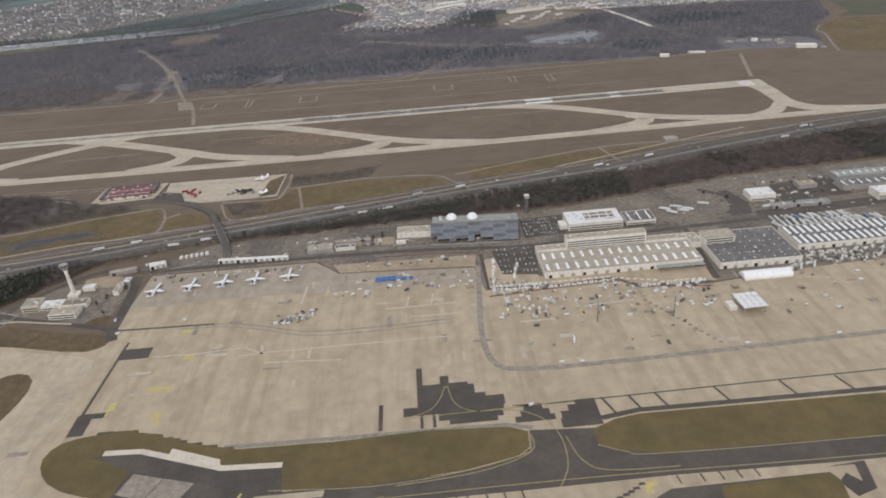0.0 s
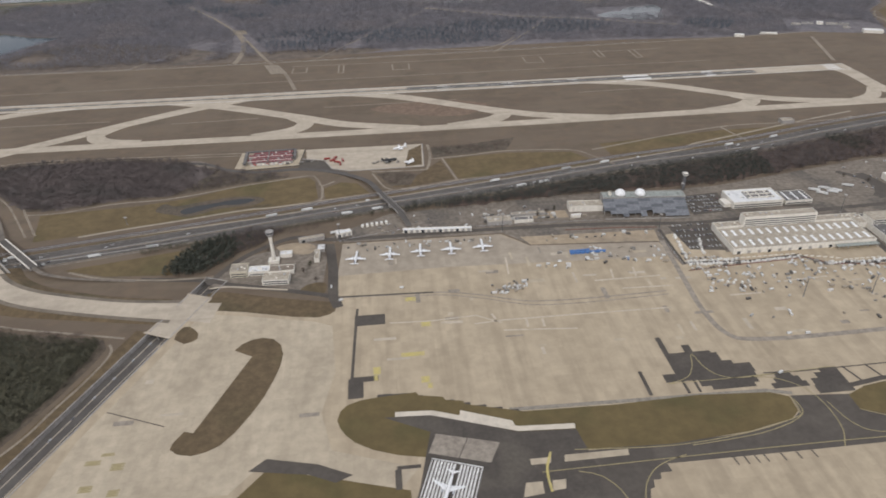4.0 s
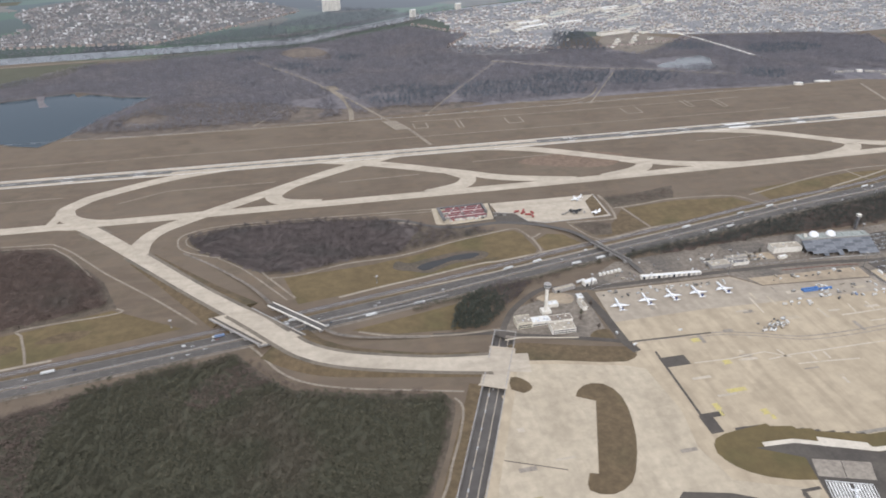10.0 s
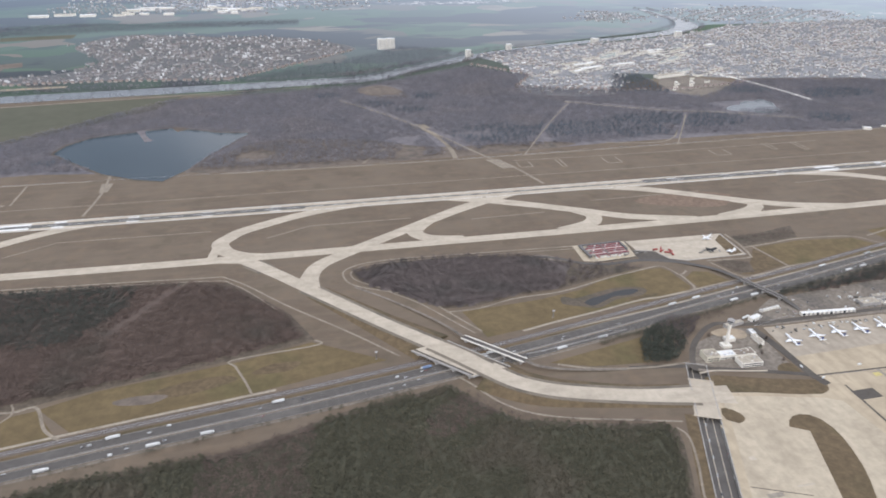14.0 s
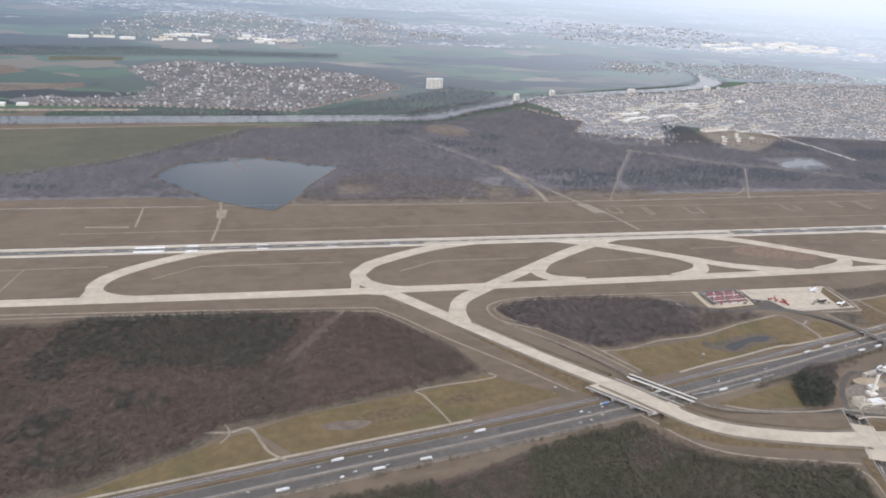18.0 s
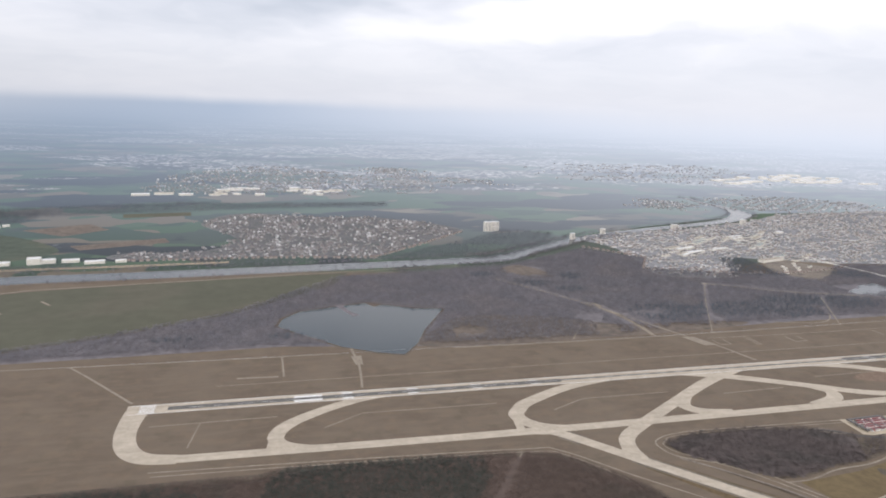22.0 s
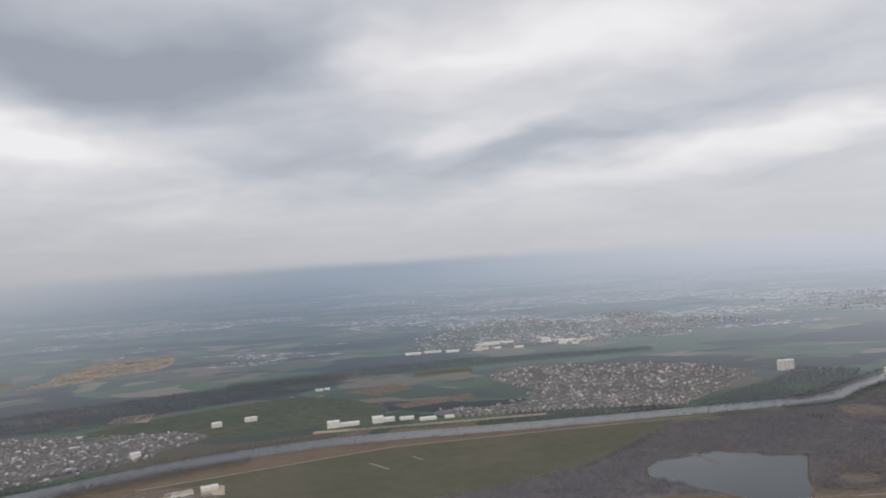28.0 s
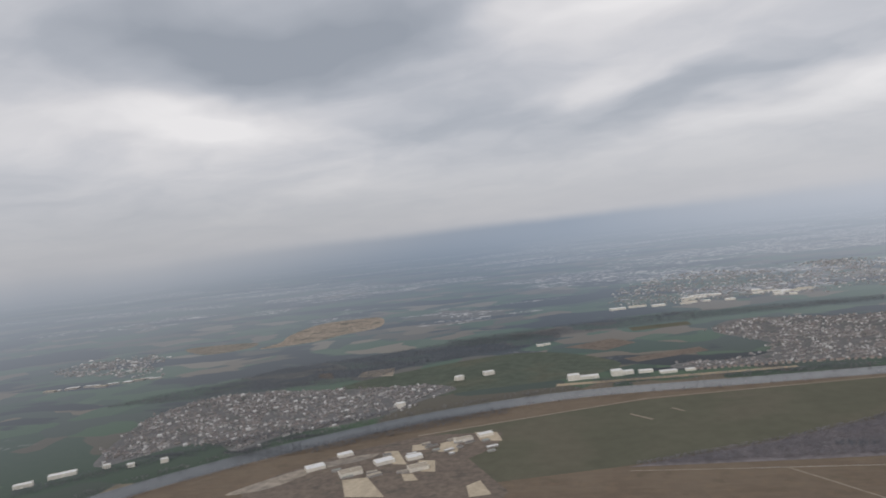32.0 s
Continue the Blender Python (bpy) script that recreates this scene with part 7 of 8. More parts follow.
drop(container, [(r5.uniform(470, 760), r5.uniform(702, 738), 0.13, r5.choice([0, 90, 60, 20])) for k in range(46)], label="pallet box on the crowded cargo ramp", group="ramp boxes")
drop(cart, [(r5.uniform(470, 760), r5.uniform(690, 738), 0.13, r5.choice([0, 90, 60, 20])) for k in range(36)] + [(78 + 4 * (k % 12), 700 + 12 * (k // 12) + r5.uniform(-2, 2), 0.15, 90) for k in range(40)], label="low cargo dolly on the crowded ramp", group="cargo dollies")
drop(car, [(r5.uniform(440, 780), r5.uniform(842, 980), 0.1, r5.choice([0, 90, 30])) for k in range(44)] + [(r5.uniform(-330, 60), r5.uniform(846, 900), 0.1, r5.choice([0, 90, 30])) for k in range(18)], label="car parked in the cargo yard", group="yard cars")
drop(van, [(131, 560, 0.2, 178), (152, 558, 0.2, 178), (330, 563, 0.2, 0), (430, 566, 0.2, 0), (-390, 720, 0.2, 90), (-301, 707, 0.2, 0), (-377, 690, 0.14, 20), (88, 500, 0.2, 200)], label="white van on the apron road", group="road vans")
drop(mast, [(138, 889, 0.05, 0), (186, 626, 0.1, 0), (272, 622, 0.1, 0), (-382, 833, 0.1, 0), (-150, 831, 0.1, 0), (70, 800, 0.1, 0), (356, 820, 0.1, 0), (474, 836, 0.1, 0)])
drop(mast, [(-1000 + 0, 868, 0, 0), (-700, 925, 0, 0)], label="slim lamp post by the motorway", group="lamp posts", high=12.0)


def blue_stack(x, y):
    c = thing("blue_container", "bright blue shipping container on the apron", "container", "blue containers", pose(x, y, 0.12))
    part("box", box_bm(-3.2, -1.4, 0, 3.2, 1.4, 3.0, 0.06), BLUE, c)
    part("lid", box_bm(-3.1, -1.3, 3.0, 3.1, 1.3, 3.1), BLUE, c)


for k in range(11):
    blue_stack(-66 + 7 * (k % 7), 758 + 4.5 * (k // 7))


def fire_engine(x, y, turn):
    c = thing("fire_engine", "red airport fire engine on the concrete pad", "fire engine", "fire engines", pose(x, y, 0.14, 0, 0, turn))
    part("body", box_bm(-5, -1.4, 0.8, 3, 1.4, 3.4, 0.12), REDPAINT, c)
    part("cab", box_bm(3.05, -1.4, 0.8, 5.6, 1.4, 3.2, 0.2), REDPAINT, c)
    part("windscreen", box_bm(5.55, -1.2, 1.9, 5.66, 1.2, 2.9), GLASS, c)
    part("roof_monitor", box_bm(2.0, -0.3, 3.4, 4.4, 0.3, 3.8), WALLGREY, c)
    wheels(c, (-3.6, -1.8, 3.8), 1.3, 0.65)


for x, y, turn in ((-412, 1120, 10), (-402, 1112, 30), (-394, 1104, 160), (-388, 1096, 90), (-398, 1122, 60), (-384, 1110, 100)):
    fire_engine(x, y, turn)


# ---- buildings ----
def hall(name, label, x0, y0, x1, y1, h, wall=WALLWHITE, roof=ROOFBEIGE, lights=(0, 0), size=(3.0, 9.0), doors=0, turn=0.0, parapet=0.7, category="warehouse", vents=0, light_mat=None, windows=0):
    """A flat-roofed hall: walls, roof behind a parapet, roof lights, gates and window strips."""
    cx, cy = (x0 + x1) / 2, (y0 + y1) / 2
    w, d = (x1 - x0) / 2, (y1 - y0) / 2
    b = thing(name, label, category, "", pose(cx, cy, 0.05, 0, 0, turn))
    t = 0.4
    for q in ((-w, -d, w, -d + t), (-w, d - t, w, d), (-w, -d + t, -w + t, d - t), (w - t, -d + t, w, d - t)):
        part("wall", box_bm(q[0], q[1], 0, q[2], q[3], h + parapet), wall, b)
    part("roof", box_bm(-w + t, -d + t, h - 0.4, w - t, d - t, h), roof, b)
    nx, ny = lights
    for i in range(nx):
        for j in range(ny):
            x, y = -w + (i + 0.5) * 2 * w / nx, -d + (j + 0.5) * 2 * d / ny
            part("skylight", cabin_bm(x - size[0] / 2, x + size[0] / 2, size[1] / 2, size[1] / 2 - 0.4, 0, 1.1, 0.4), light_mat or SKYLIGHT, b).location = (0, y, h)
    for i in range(doors):
        x = -w + (i + 0.5) * 2 * w / doors
        part("gate", box_bm(x - 2.2, -d - 0.12, 0, x + 2.2, -d, 4.4), WALLGREY if i % 3 else GLASS, b)
    for k in range(windows):
        z = 1.2 + 3.3 * k
        part("window_strip", box_bm(-w + 1.5, -d - 0.06, z, w - 1.5, -d, z + 1.5), GLASS, b)
    for k in range(vents):
        vx, vy = r5.uniform(-w + 3, w - 3), r5.uniform(-d + 3, d - 3)
        part("roof_vent", box_bm(vx - 1.2, vy - 0.9, h, vx + 1.2, vy + 0.9, h + 1.3, 0.1), METAL if k % 2 else WALLWHITE, b)
    return b


hall("cargo_hall", "long cargo hall with a beige roof and white skylights", 146, 728, 348, 783, 8, lights=(16, 2), size=(3.6, 14), doors=14, vents=5)
hall("cargo_annex", "low rear annex of the cargo hall with a beige roof", 146, 783.5, 185, 797, 10, category="warehouse", vents=3)
hall("cargo_annex", "low rear annex of the cargo hall with a beige roof", 293, 783.5, 348, 797, 10, category="warehouse", vents=3)
hall("office_strip", "white office storey on the cargo hall's rear", 185.5, 783.5, 292.5, 797, 23, WALLWHITE, ROOFBEIGE, windows=6, category="office", vents=6)
square = hall("cargo_hall", "square cargo hall with a dark flat roof", 364, 713, 468, 795, 9, WALLWHITE, ROOFDARK, lights=(8, 6), size=(1.1, 1.1), doors=8, vents=10)
part("clerestory", box_bm(-51.5, 10, 9, -12, 32, 17, 0.1), WALLWHITE, square)
for z in (10.5, 13.8):
    part("window_strip", box_bm(-50, 9.9, z, -14, 10, z + 1.6), GLASS, square)
part("clerestory_roof", box_bm(-52, 9.5, 17, -11.5, 32.5, 17.4), ROOFBEIGE, square)
awn = thing("awning", "pale teal loading awning on the cargo hall's front", "awning", "", pose(318, 727, 0.1))
part("canopy", cabin_bm(-30, 30, 3.5, 3.0, 5.2, 5.9, 0.3), ROOFGREEN, awn).location = (0, -3.6, 0)
for k in range(5):
    part("post", box_bm(-28 + 14 * k - 0.2, -6.6, 0, -28 + 14 * k + 0.2, -6.2, 5.2), METAL, awn)
hall("roof_block", "low plant room standing against the dark-roofed hall", 350, 772, 363.5, 800, 8, WALLWHITE, ROOFBEIGE, category="plant room", vents=3)
hall("cargo_hall", "wide cargo hall with rows of white roof strips", 478, 742, 640, 795, 8, WALLWHITE, ROOFDARK, lights=(17, 2), size=(3.6, 20), doors=12, vents=6)
hall("cargo_hall", "wide cargo hall with rows of white roof strips", 645, 748, 820, 805, 8, WALLWHITE, ROOFDARK, lights=(18, 2), size=(3.6, 20), doors=12, vents=6)
court = hall("office_building", "white-roofed office block round a framed courtyard", 204, 850, 282, 890, 10, WALLWHITE, ROOFWHITE, windows=2, category="office", vents=10)
part("courtyard_roof", box_bm(-12, -9, 10, 30, 11, 10.3), ROOFDARK, court)
for k in range(7):
    part("roof_frame", box_bm(-12 + 6.6 * k, -9.5, 10.3, -10.6 + 6.6 * k, 11.5, 11.6), WALLWHITE if k % 2 else WALLGREY, court)
for y in (-9.5, 1, 10.5):
    part("roof_frame", box_bm(-12, y, 10.3, 30, y + 1.2, 12.0), WALLWHITE, court)
part("porch", box_bm(-50, -14, 0, -39.4, 4, 6, 0.1), WALLWHITE, court)
hall("office_building", "dark-roofed low office wing with white strips", 288, 852, 330, 884, 6, WALLWHITE, ROOFDARK, lights=(3, 1), size=(2.2, 24), windows=1, category="office", vents=4)
hall("store", "small white store with a vaulted front", 486, 893, 524, 918, 9, WALLWHITE, ROOFWHITE, windows=1, vents=5)
hall("workshop", "low workshop with a sand-coloured roof", 574, 920, 602, 938, 6, WALLGREY, SAND, vents=3)
hall("store", "long low store with a dark roof", 505, 862, 590, 874, 4, WALLGREY, ROOFGREEN, doors=8, vents=4)
hall("store", "long low store with a grey roof", 630, 900, 760, 925, 8, WALLGREY, ROOFDARK, lights=(10, 1), size=(2, 12), vents=10)
hall("store", "long low store with a green roof", 640, 935, 760, 958, 8, WALLGREY, ROOFGREEN, lights=(10, 1), size=(2, 8), vents=8)
hall("store", "white store at the yard's edge", 660, 862, 760, 886, 11, WALLWHITE, ROOFWHITE, windows=2, vents=5)
hall("store", "grey store beyond the cargo halls", 800, 880, 940, 940, 10, WALLGREY, ROOFDARK, lights=(8, 2), size=(3, 10), vents=10)
hall("hangar", "tall hangar with a narrow grey-green metal roof", 12, 872, 136, 891, 18, WALLGREY, ROOFGREEN, turn=-5, category="hangar", lights=(7, 1), size=(1.5, 9), light_mat=ROOFGREEN)
hall("hangar_annex", "lower annex with a beige roof beside the hangar", -40, 872, 11, 890, 9, WALLWHITE, ROOFBEIGE, turn=-4, category="hangar", vents=4)


def sloped_front():
    """The hangar's long sloping front, made of blue-grey panels whose lower edge runs in steps."""
    b = thing("hangar", "low hangar with a sloping blue-grey panelled roof and stepped edge", "hangar", "", pose(72, 880, 0.05, 0, 0, -5))
    for i in range(14):
        rows = 6 - (i in (0, 1, 2, 7, 8)) - (i in (0, 7)) - (i in (4, 5, 9))
        for j in range(rows):
            x0, y1 = -62 + 8.85 * i, -9.6 - 5.2 * j
            z1, z0 = 17.5 - 2.3 * j, 17.5 - 2.3 * (j + 1)
            bm = bmesh.new()
            top = [bm.verts.new(c) for c in ((x0, y1 - 5.1, z0), (x0 + 8.75, y1 - 5.1, z0), (x0 + 8.75, y1, z1), (x0, y1, z1))]
            low = [bm.verts.new((v.co.x, v.co.y, v.co.z - 0.4)) for v in top]
            bm.faces.new(top)
            bm.faces.new(low[::-1])
            for k in range(4):
                bm.faces.new((low[k], low[(k + 1) % 4], top[(k + 1) % 4], top[k]))
            part("panel", bm, SLATE if (i // 2 + j) % 3 else SLATEDARK, b)
        part("frame_post", box_bm(-62 + 8.85 * i, -9.6 - 5.2 * rows - 0.4, 0, -61.5 + 8.85 * i, -9.6 - 5.2 * rows, 17.5 - 2.3 * rows), WALLGREY, b)
    part("plinth", box_bm(-62, -42, 0, 62, -41, 1.2), WALLGREY, b)
    return b


SLATEDARK = surface("dark_slate_panel", (0.085, 0.09, 0.1), (0.115, 0.12, 0.132), 0.08, 0.7, 0.5)
sloped_front()


def radome(x, y, r):
    c = thing("radome", "white radar dome on the hangar's roof", "radome", "radomes", pose(x, y, 18.05))
    part("dome", spin_bm([(r, 0), (r * 0.98, r * 0.3), (r * 0.85, r * 0.62), (r * 0.6, r * 0.86), (r * 0.25, r * 1.0), (0.2, r * 1.02)], 20), PLANEWHITE, c, smooth=True)
    part("ring", spin_bm([(r + 0.4, 0), (r + 0.4, 0.8), (r, 0.9)], 20), WALLGREY, c)


radome(40, 886, 8)
radome(70, 883, 8)
watch_tower(156, 922, 25.0)
for gx, gy in ((726, 1141), (815, 1160)):
    gantry(gx, gy, 12)
hall("roof_hut", "small white hut on the hangar roof's corner", 22, 884, 26, 889, 22, category="hut")
hall("long_shed", "very long low shed with a white roof", -292, 841, -193, 848, 4, WALLWHITE, ROOFWHITE, turn=-4, category="shed", doors=12)
hall("storehouse", "grey storehouse with a pale flat roof", -168, 850, -132, 868, 5, WALLGREY, ROOFBEIGE, category="shed", vents=5)
hall("storehouse", "low storehouse with a pale flat roof", -130, 869, -78, 877, 4, WALLGREY, ROOFBEIGE, category="shed", vents=2)
hall("storehouse", "low storehouse with a dark flat roof", -128, 851, -100, 860, 5, WALLWHITE, ROOFDARK, category="shed", vents=2)
hall("hut", "white hut with a flat roof by the yard", -42, 855, -28, 860, 4, WALLWHITE, ROOFWHITE, category="shed")
hall("depot", "white depot box beside the perimeter road", -388, 846, -366, 855, 6, WALLWHITE, ROOFWHITE, turn=16, category="shed", doors=3)
hall("depot", "grey depot with a pale roof near the tower", -440, 838, -404, 846, 5, WALLGREY, ROOFBEIGE, turn=12, category="shed", doors=3)
for k in range(6):
    hall("cabin", "small white site cabin in a row", -352 + 7 * k, 868 + 1.2 * k, -348 + 7 * k, 873 + 1.2 * k, 3.5, WALLWHITE, ROOFWHITE, category="cabin", parapet=0.2)
hall("gate_house", "pale gatehouse by the compound fence", -415, 782, -408, 806, 6, WALLWHITE, ROOFBEIGE, category="office", vents=2)
hall("pump_house", "small grey pump house by the taxiway", 452, 1160, 476, 1176, 6, WALLGREY, ROOFBEIGE, category="pump house")
for x, y, w, d, h, roof in ((655, 1768, 24, 13, 6, ROOFWHITE), (735, 1783, 44, 9, 3, ROOFWHITE), (868, 1862, 24, 11, 3.5, ROOFBEIGE), (902, 1866, 30, 10, 3.5, ROOFDARK), (940, 1856, 16, 12, 6, ROOFWHITE),
                         (962, 1846, 30, 10, 4, ROOFBEIGE), (996, 1838, 24, 9, 4, ROOFDARK), (1010, 1742, 48, 22, 7, ROOFWHITE), (985, 1802, 18, 10, 4, ROOFBEIGE), (1062, 1726, 14, 9, 3, ROOFDARK)):
    hall("farm_hall", "low pale hall among trees beyond the runway's end", x, y, x + w, y + d, h, WALLWHITE if roof is ROOFWHITE else WALLGREY, roof, turn=-20, category="warehouse", vents=2)
area("green_field", [(1096, 1692), (1164, 1878), (1208, 1983), (1300, 2062), (1900, 1920), (1900, 1500), (1300, 1610)], 0.03, TAN, "tan and green rough field beyond the runway's end", "field")
area("green_field", [(1310, 2085), (1385, 2150), (1420, 2330), (2100, 2250), (1950, 1945)], 0.035, MEADOW, "green field beyond the runway's end", "field")
for kx in range(9):
    hall("works_shed", "pale shed of the gravel works by the pond", 330 + 24 * kx, 2360 + 26 * (kx % 4) + 12 * kx, 330 + 24 * kx + 14 + 5 * (kx % 3), 2370 + 26 * (kx % 4) + 12 * kx, 4 + kx % 3, WALLWHITE, (ROOFWHITE, ROOFBEIGE, ROOFDARK)[kx % 3], turn=25, category="shed")
area("gravel_works", [(310, 2420), (440, 2600), (570, 2520), (640, 2420), (500, 2310), (385, 2245)], 0.05, YARD, "grey gravel works ground beside the pond", "yard", True)


def tent():
    c = thing("tent_hall", "white vaulted tent hall before the cargo hall", "tent hall", "", pose(411, 690, 0.12))
    bm = bmesh.new()
    rings = []
    for x in (-30, -15, 0, 15, 30):
        rings.append([bm.verts.new((x, 8 * math.cos(a), 1.5 + 6.5 * math.sin(a))) for a in (math.pi * i / 10 for i in range(11))] )
    for a, b in zip(rings, rings[1:]):
        for i in range(10):
            bm.faces.new((a[i], b[i], b[i + 1], a[i + 1]))
    for q in (rings[0], rings[-1]):
        bm.faces.new(q)
    part("canvas", bm, PLANEWHITE, c)
    for s in (-1, 1):
        part("side_wall", box_bm(-30, s * 8 - 0.1, 0, 30, s * 8 + 0.1, 1.6), WALLWHITE, c)
    for x in (-30, -15, 0, 15, 30):
        part("rib", box_bm(x - 0.2, -8.2, 0, x + 0.2, -7.9, 2.0), METAL, c)


tent()


def canopy():
    c = thing("canopy", "square white canopy roof on columns over the apron", "canopy", "", pose(361, 628, 0.12, 0, 0, 2))
    for k in range(4):
        part("roof_panel", box_bm(-14 + 7 * k + 0.2, -15, 9.6, -14 + 7 * k + 6.8, 15, 10.2, 0.1), ROOFWHITE, c)
    part("roof_frame", box_bm(-14.5, -15.4, 9.0, 14.5, 15.4, 9.6), WALLGREY, c)
    for x in (-12, 12):
        for y in (-13, 13):
            part("column", spin_bm([(0.5, 0), (0.5, 9.0)], 8), METAL, c).location = (x, y, 0)
    part("annex", box_bm(-24, -4, 0, -15, 10, 5, 0.1), WALLWHITE, c)


canopy()


def control_tower():
    c = thing("control_tower", "slender white control tower with a mushroom head", "control tower", "", pose(-469, 791, 0.1))
    part("shaft", spin_bm([(2.9, 0), (2.5, 12), (2.2, 36), (2.8, 40)], 16), WALLWHITE, c, smooth=True)
    part("collar", spin_bm([(2.8, 40), (4.2, 42.0), (4.9, 43.2), (4.9, 44.6)], 16), WALLGREY, c)
    part("cab_glass", spin_bm([(4.5, 44.6), (5.1, 47.4)], 16), GLASS, c)
    part("cab_roof", spin_bm([(5.4, 47.4), (5.4, 48.0), (3.2, 48.6), (1.0, 48.9)], 16), WALLGREY, c)
    part("gallery_rail", spin_bm([(5.2, 44.4), (5.3, 45.5), (5.2, 45.5)], 16), METAL, c)
    part("aerial", spin_bm([(0.15, 48.9), (0.05, 54)], 5), METAL, c)
    part("base_block", box_bm(-7, -6, 0, 7, 6, 4.5, 0.1), WALLWHITE, c)


control_tower()
hall("tower_office", "beige block of the tower complex", -522, 758, -500, 778, 9, surface("cream_render", (0.52, 0.47, 0.36), (0.60, 0.55, 0.44), 0.1, 1.0, 0.8), ROOFBEIGE, windows=2, category="office", vents=3)
hall("tower_office", "white low wing of the tower complex", -499.5, 760, -472, 774, 6, WALLWHITE, ROOFWHITE, windows=1, category="office", vents=6)
hall("tower_office", "white-fronted block with a brown flat roof", -478, 735, -444, 754, 7, WALLWHITE, ROOFBEIGE, windows=2, turn=-2, category="office", vents=3)
hall("tower_office", "brown-roofed rear wing of the tower complex", -472, 758, -440, 772, 6, WALLWHITE, surface("brown_roof", (0.2, 0.165, 0.13), (0.26, 0.215, 0.17), 0.1, 1.0, 0.85), category="office", vents=4)
hall("tower_store", "small white store behind the tower", -462, 800, -446, 810, 5, WALLWHITE, ROOFWHITE, category="shed", vents=2)
hall("tower_store", "grey store with a pale roof by the tower", -412, 808, -402, 822, 4, WALLGREY, ROOFWHITE, category="shed", vents=2)


def fire_station():
    b = thing("fire_station", "fire station with long red roofs and dark frames", "fire station", "", pose(-512, 1134, 0.14, 0, 0, 2))
    for k in range(5):
        y = -23 + 9.4 * k
        x0, x1 = (-38, 38) if k % 2 else (-30, 40)
        bay = part("bay", box_bm(x0, y, 0, x1, y + 8.2, 5.0), WALLGREY, b)
        part("red_roof", cabin_bm(x0, x1, 2.6, 1.9, 5.0, 6.0, 0.6), REDROOF, bay).location = (0, y + 4.1, 0)
        part("eaves", box_bm(x0, y - 0.5, 4.6, x1, y + 0.4, 5.2), WALLWHITE if k % 2 else ROOFDARK, bay)
    for k in range(9):
        part("gate", box_bm(-28 + 7.4 * k, -23.1, 0.2, -23 + 7.4 * k, -23.0, 4.4), WALLWHITE if k % 3 else REDPAINT, b)
    part("dark_frame", box_bm(-45, -25, 3.8, -39.5, 25, 6.4, 0.1), ROOFDARK, b)
    part("dark_frame", box_bm(-45, 25, 3.8, 44, 28.5, 6.4, 0.1), ROOFDARK, b)
    part("dark_frame", box_bm(41.2, -8, 0, 45, 28, 6.4, 0.1), ROOFDARK, b)
    part("dark_frame", box_bm(-4, -24, 5.0, -1.5, 25, 6.6, 0.1), ROOFDARK, b)
    for x in (-44, -41):
        for y in (-22, 0, 22):
            part("post", box_bm(x - 0.2, y - 0.2, 0, x + 0.2, y + 0.2, 3.8), METAL, b)
    for k in range(12):
        part("roof_vent", box_bm(-34 + 6 * k, -12 + 9.4 * (k % 4), 5.6, -31.4 + 6 * k, -10.2 + 9.4 * (k % 4), 6.9), WALLWHITE if k % 2 else METAL, b)


fire_station()


def training_hull():
    c = thing("training_rig", "dark steel aircraft rig for fire training", "training rig", "", pose(-302, 1096, 0.14, 0, 0, 10))
    part("hull", tube_bm([((-14, 0, 3.5), 0.4, 0.5), ((-10, 0, 3.2), 1.8, 1.8), ((9, 0, 3.2), 2.2, 2.2), ((13, 0, 3.0), 1.2, 1.2)], 10), DARK, c)
    part("wing", wing_bm((3, 0, 2.6), (-4, 11, 3.0), 6, 3, 0.7, 0.4), DARK, c)
    part("wing", wing_bm((3, 0, 2.6), (-4, -11, 3.0), 6, 3, 0.7, 0.4), DARK, c)
    part("fin", fin_bm((-9, 0, 4.5), (-13, 0, 8.5), 5, 3, 0.4), DARK, c)
    part("stand", box_bm(-6, -1, 0, 6, 1, 1.6), METAL, c)


training_hull()
drop(container, [(-455 + 9 * k, 1112 + 2 * (k % 2), 0.14, 5) for k in range(3)] + [(-540 + 12 * k, 1110, 0.14, 5) for k in range(6)] + [(-330 + 7 * k, 1090 + 4 * (k % 3), 0.14, 40 * k) for k in range(7)], label="container on the fire training ground", group="training containers")


def fence(name, pts, label, gap=9.0):
    """A wire fence: posts and a rail, one mesh."""
    v, f = [], []

    def bar(a, b, w, z0, z1):
        d = b - a
        d = np.array((-d[1], d[0])) / (np.linalg.norm(d) + 1e-9) * w
        k = len(v)
        for p in (a - d, a + d, b + d, b - d):
            v.extend([(*p, z0), (*p, z1)])
        f.extend([[k, k + 2, k + 3, k + 1], [k + 2, k + 4, k + 5, k + 3], [k + 4, k + 6, k + 7, k + 5], [k + 6, k, k + 1, k + 7], [k + 1, k + 3, k + 5, k + 7]])

    for (xa, ya), (xb, yb) in zip(pts, pts[1:]):
        a, b = np.array((xa, ya), float), np.array((xb, yb), float)
        steps = max(1, int(np.linalg.norm(b - a) / gap))
        for i in range(steps):
            p = a + (b - a) * i / steps
            bar(p, p + (b - a) / np.linalg.norm(b - a) * 0.15, 0.08, 0, 2.4)
        for z in (0.9, 2.2):
            bar(a, b, 0.05, z, z + 0.12)
    raw_mesh(name, v, f, METAL, label, "fence", kind="structure")


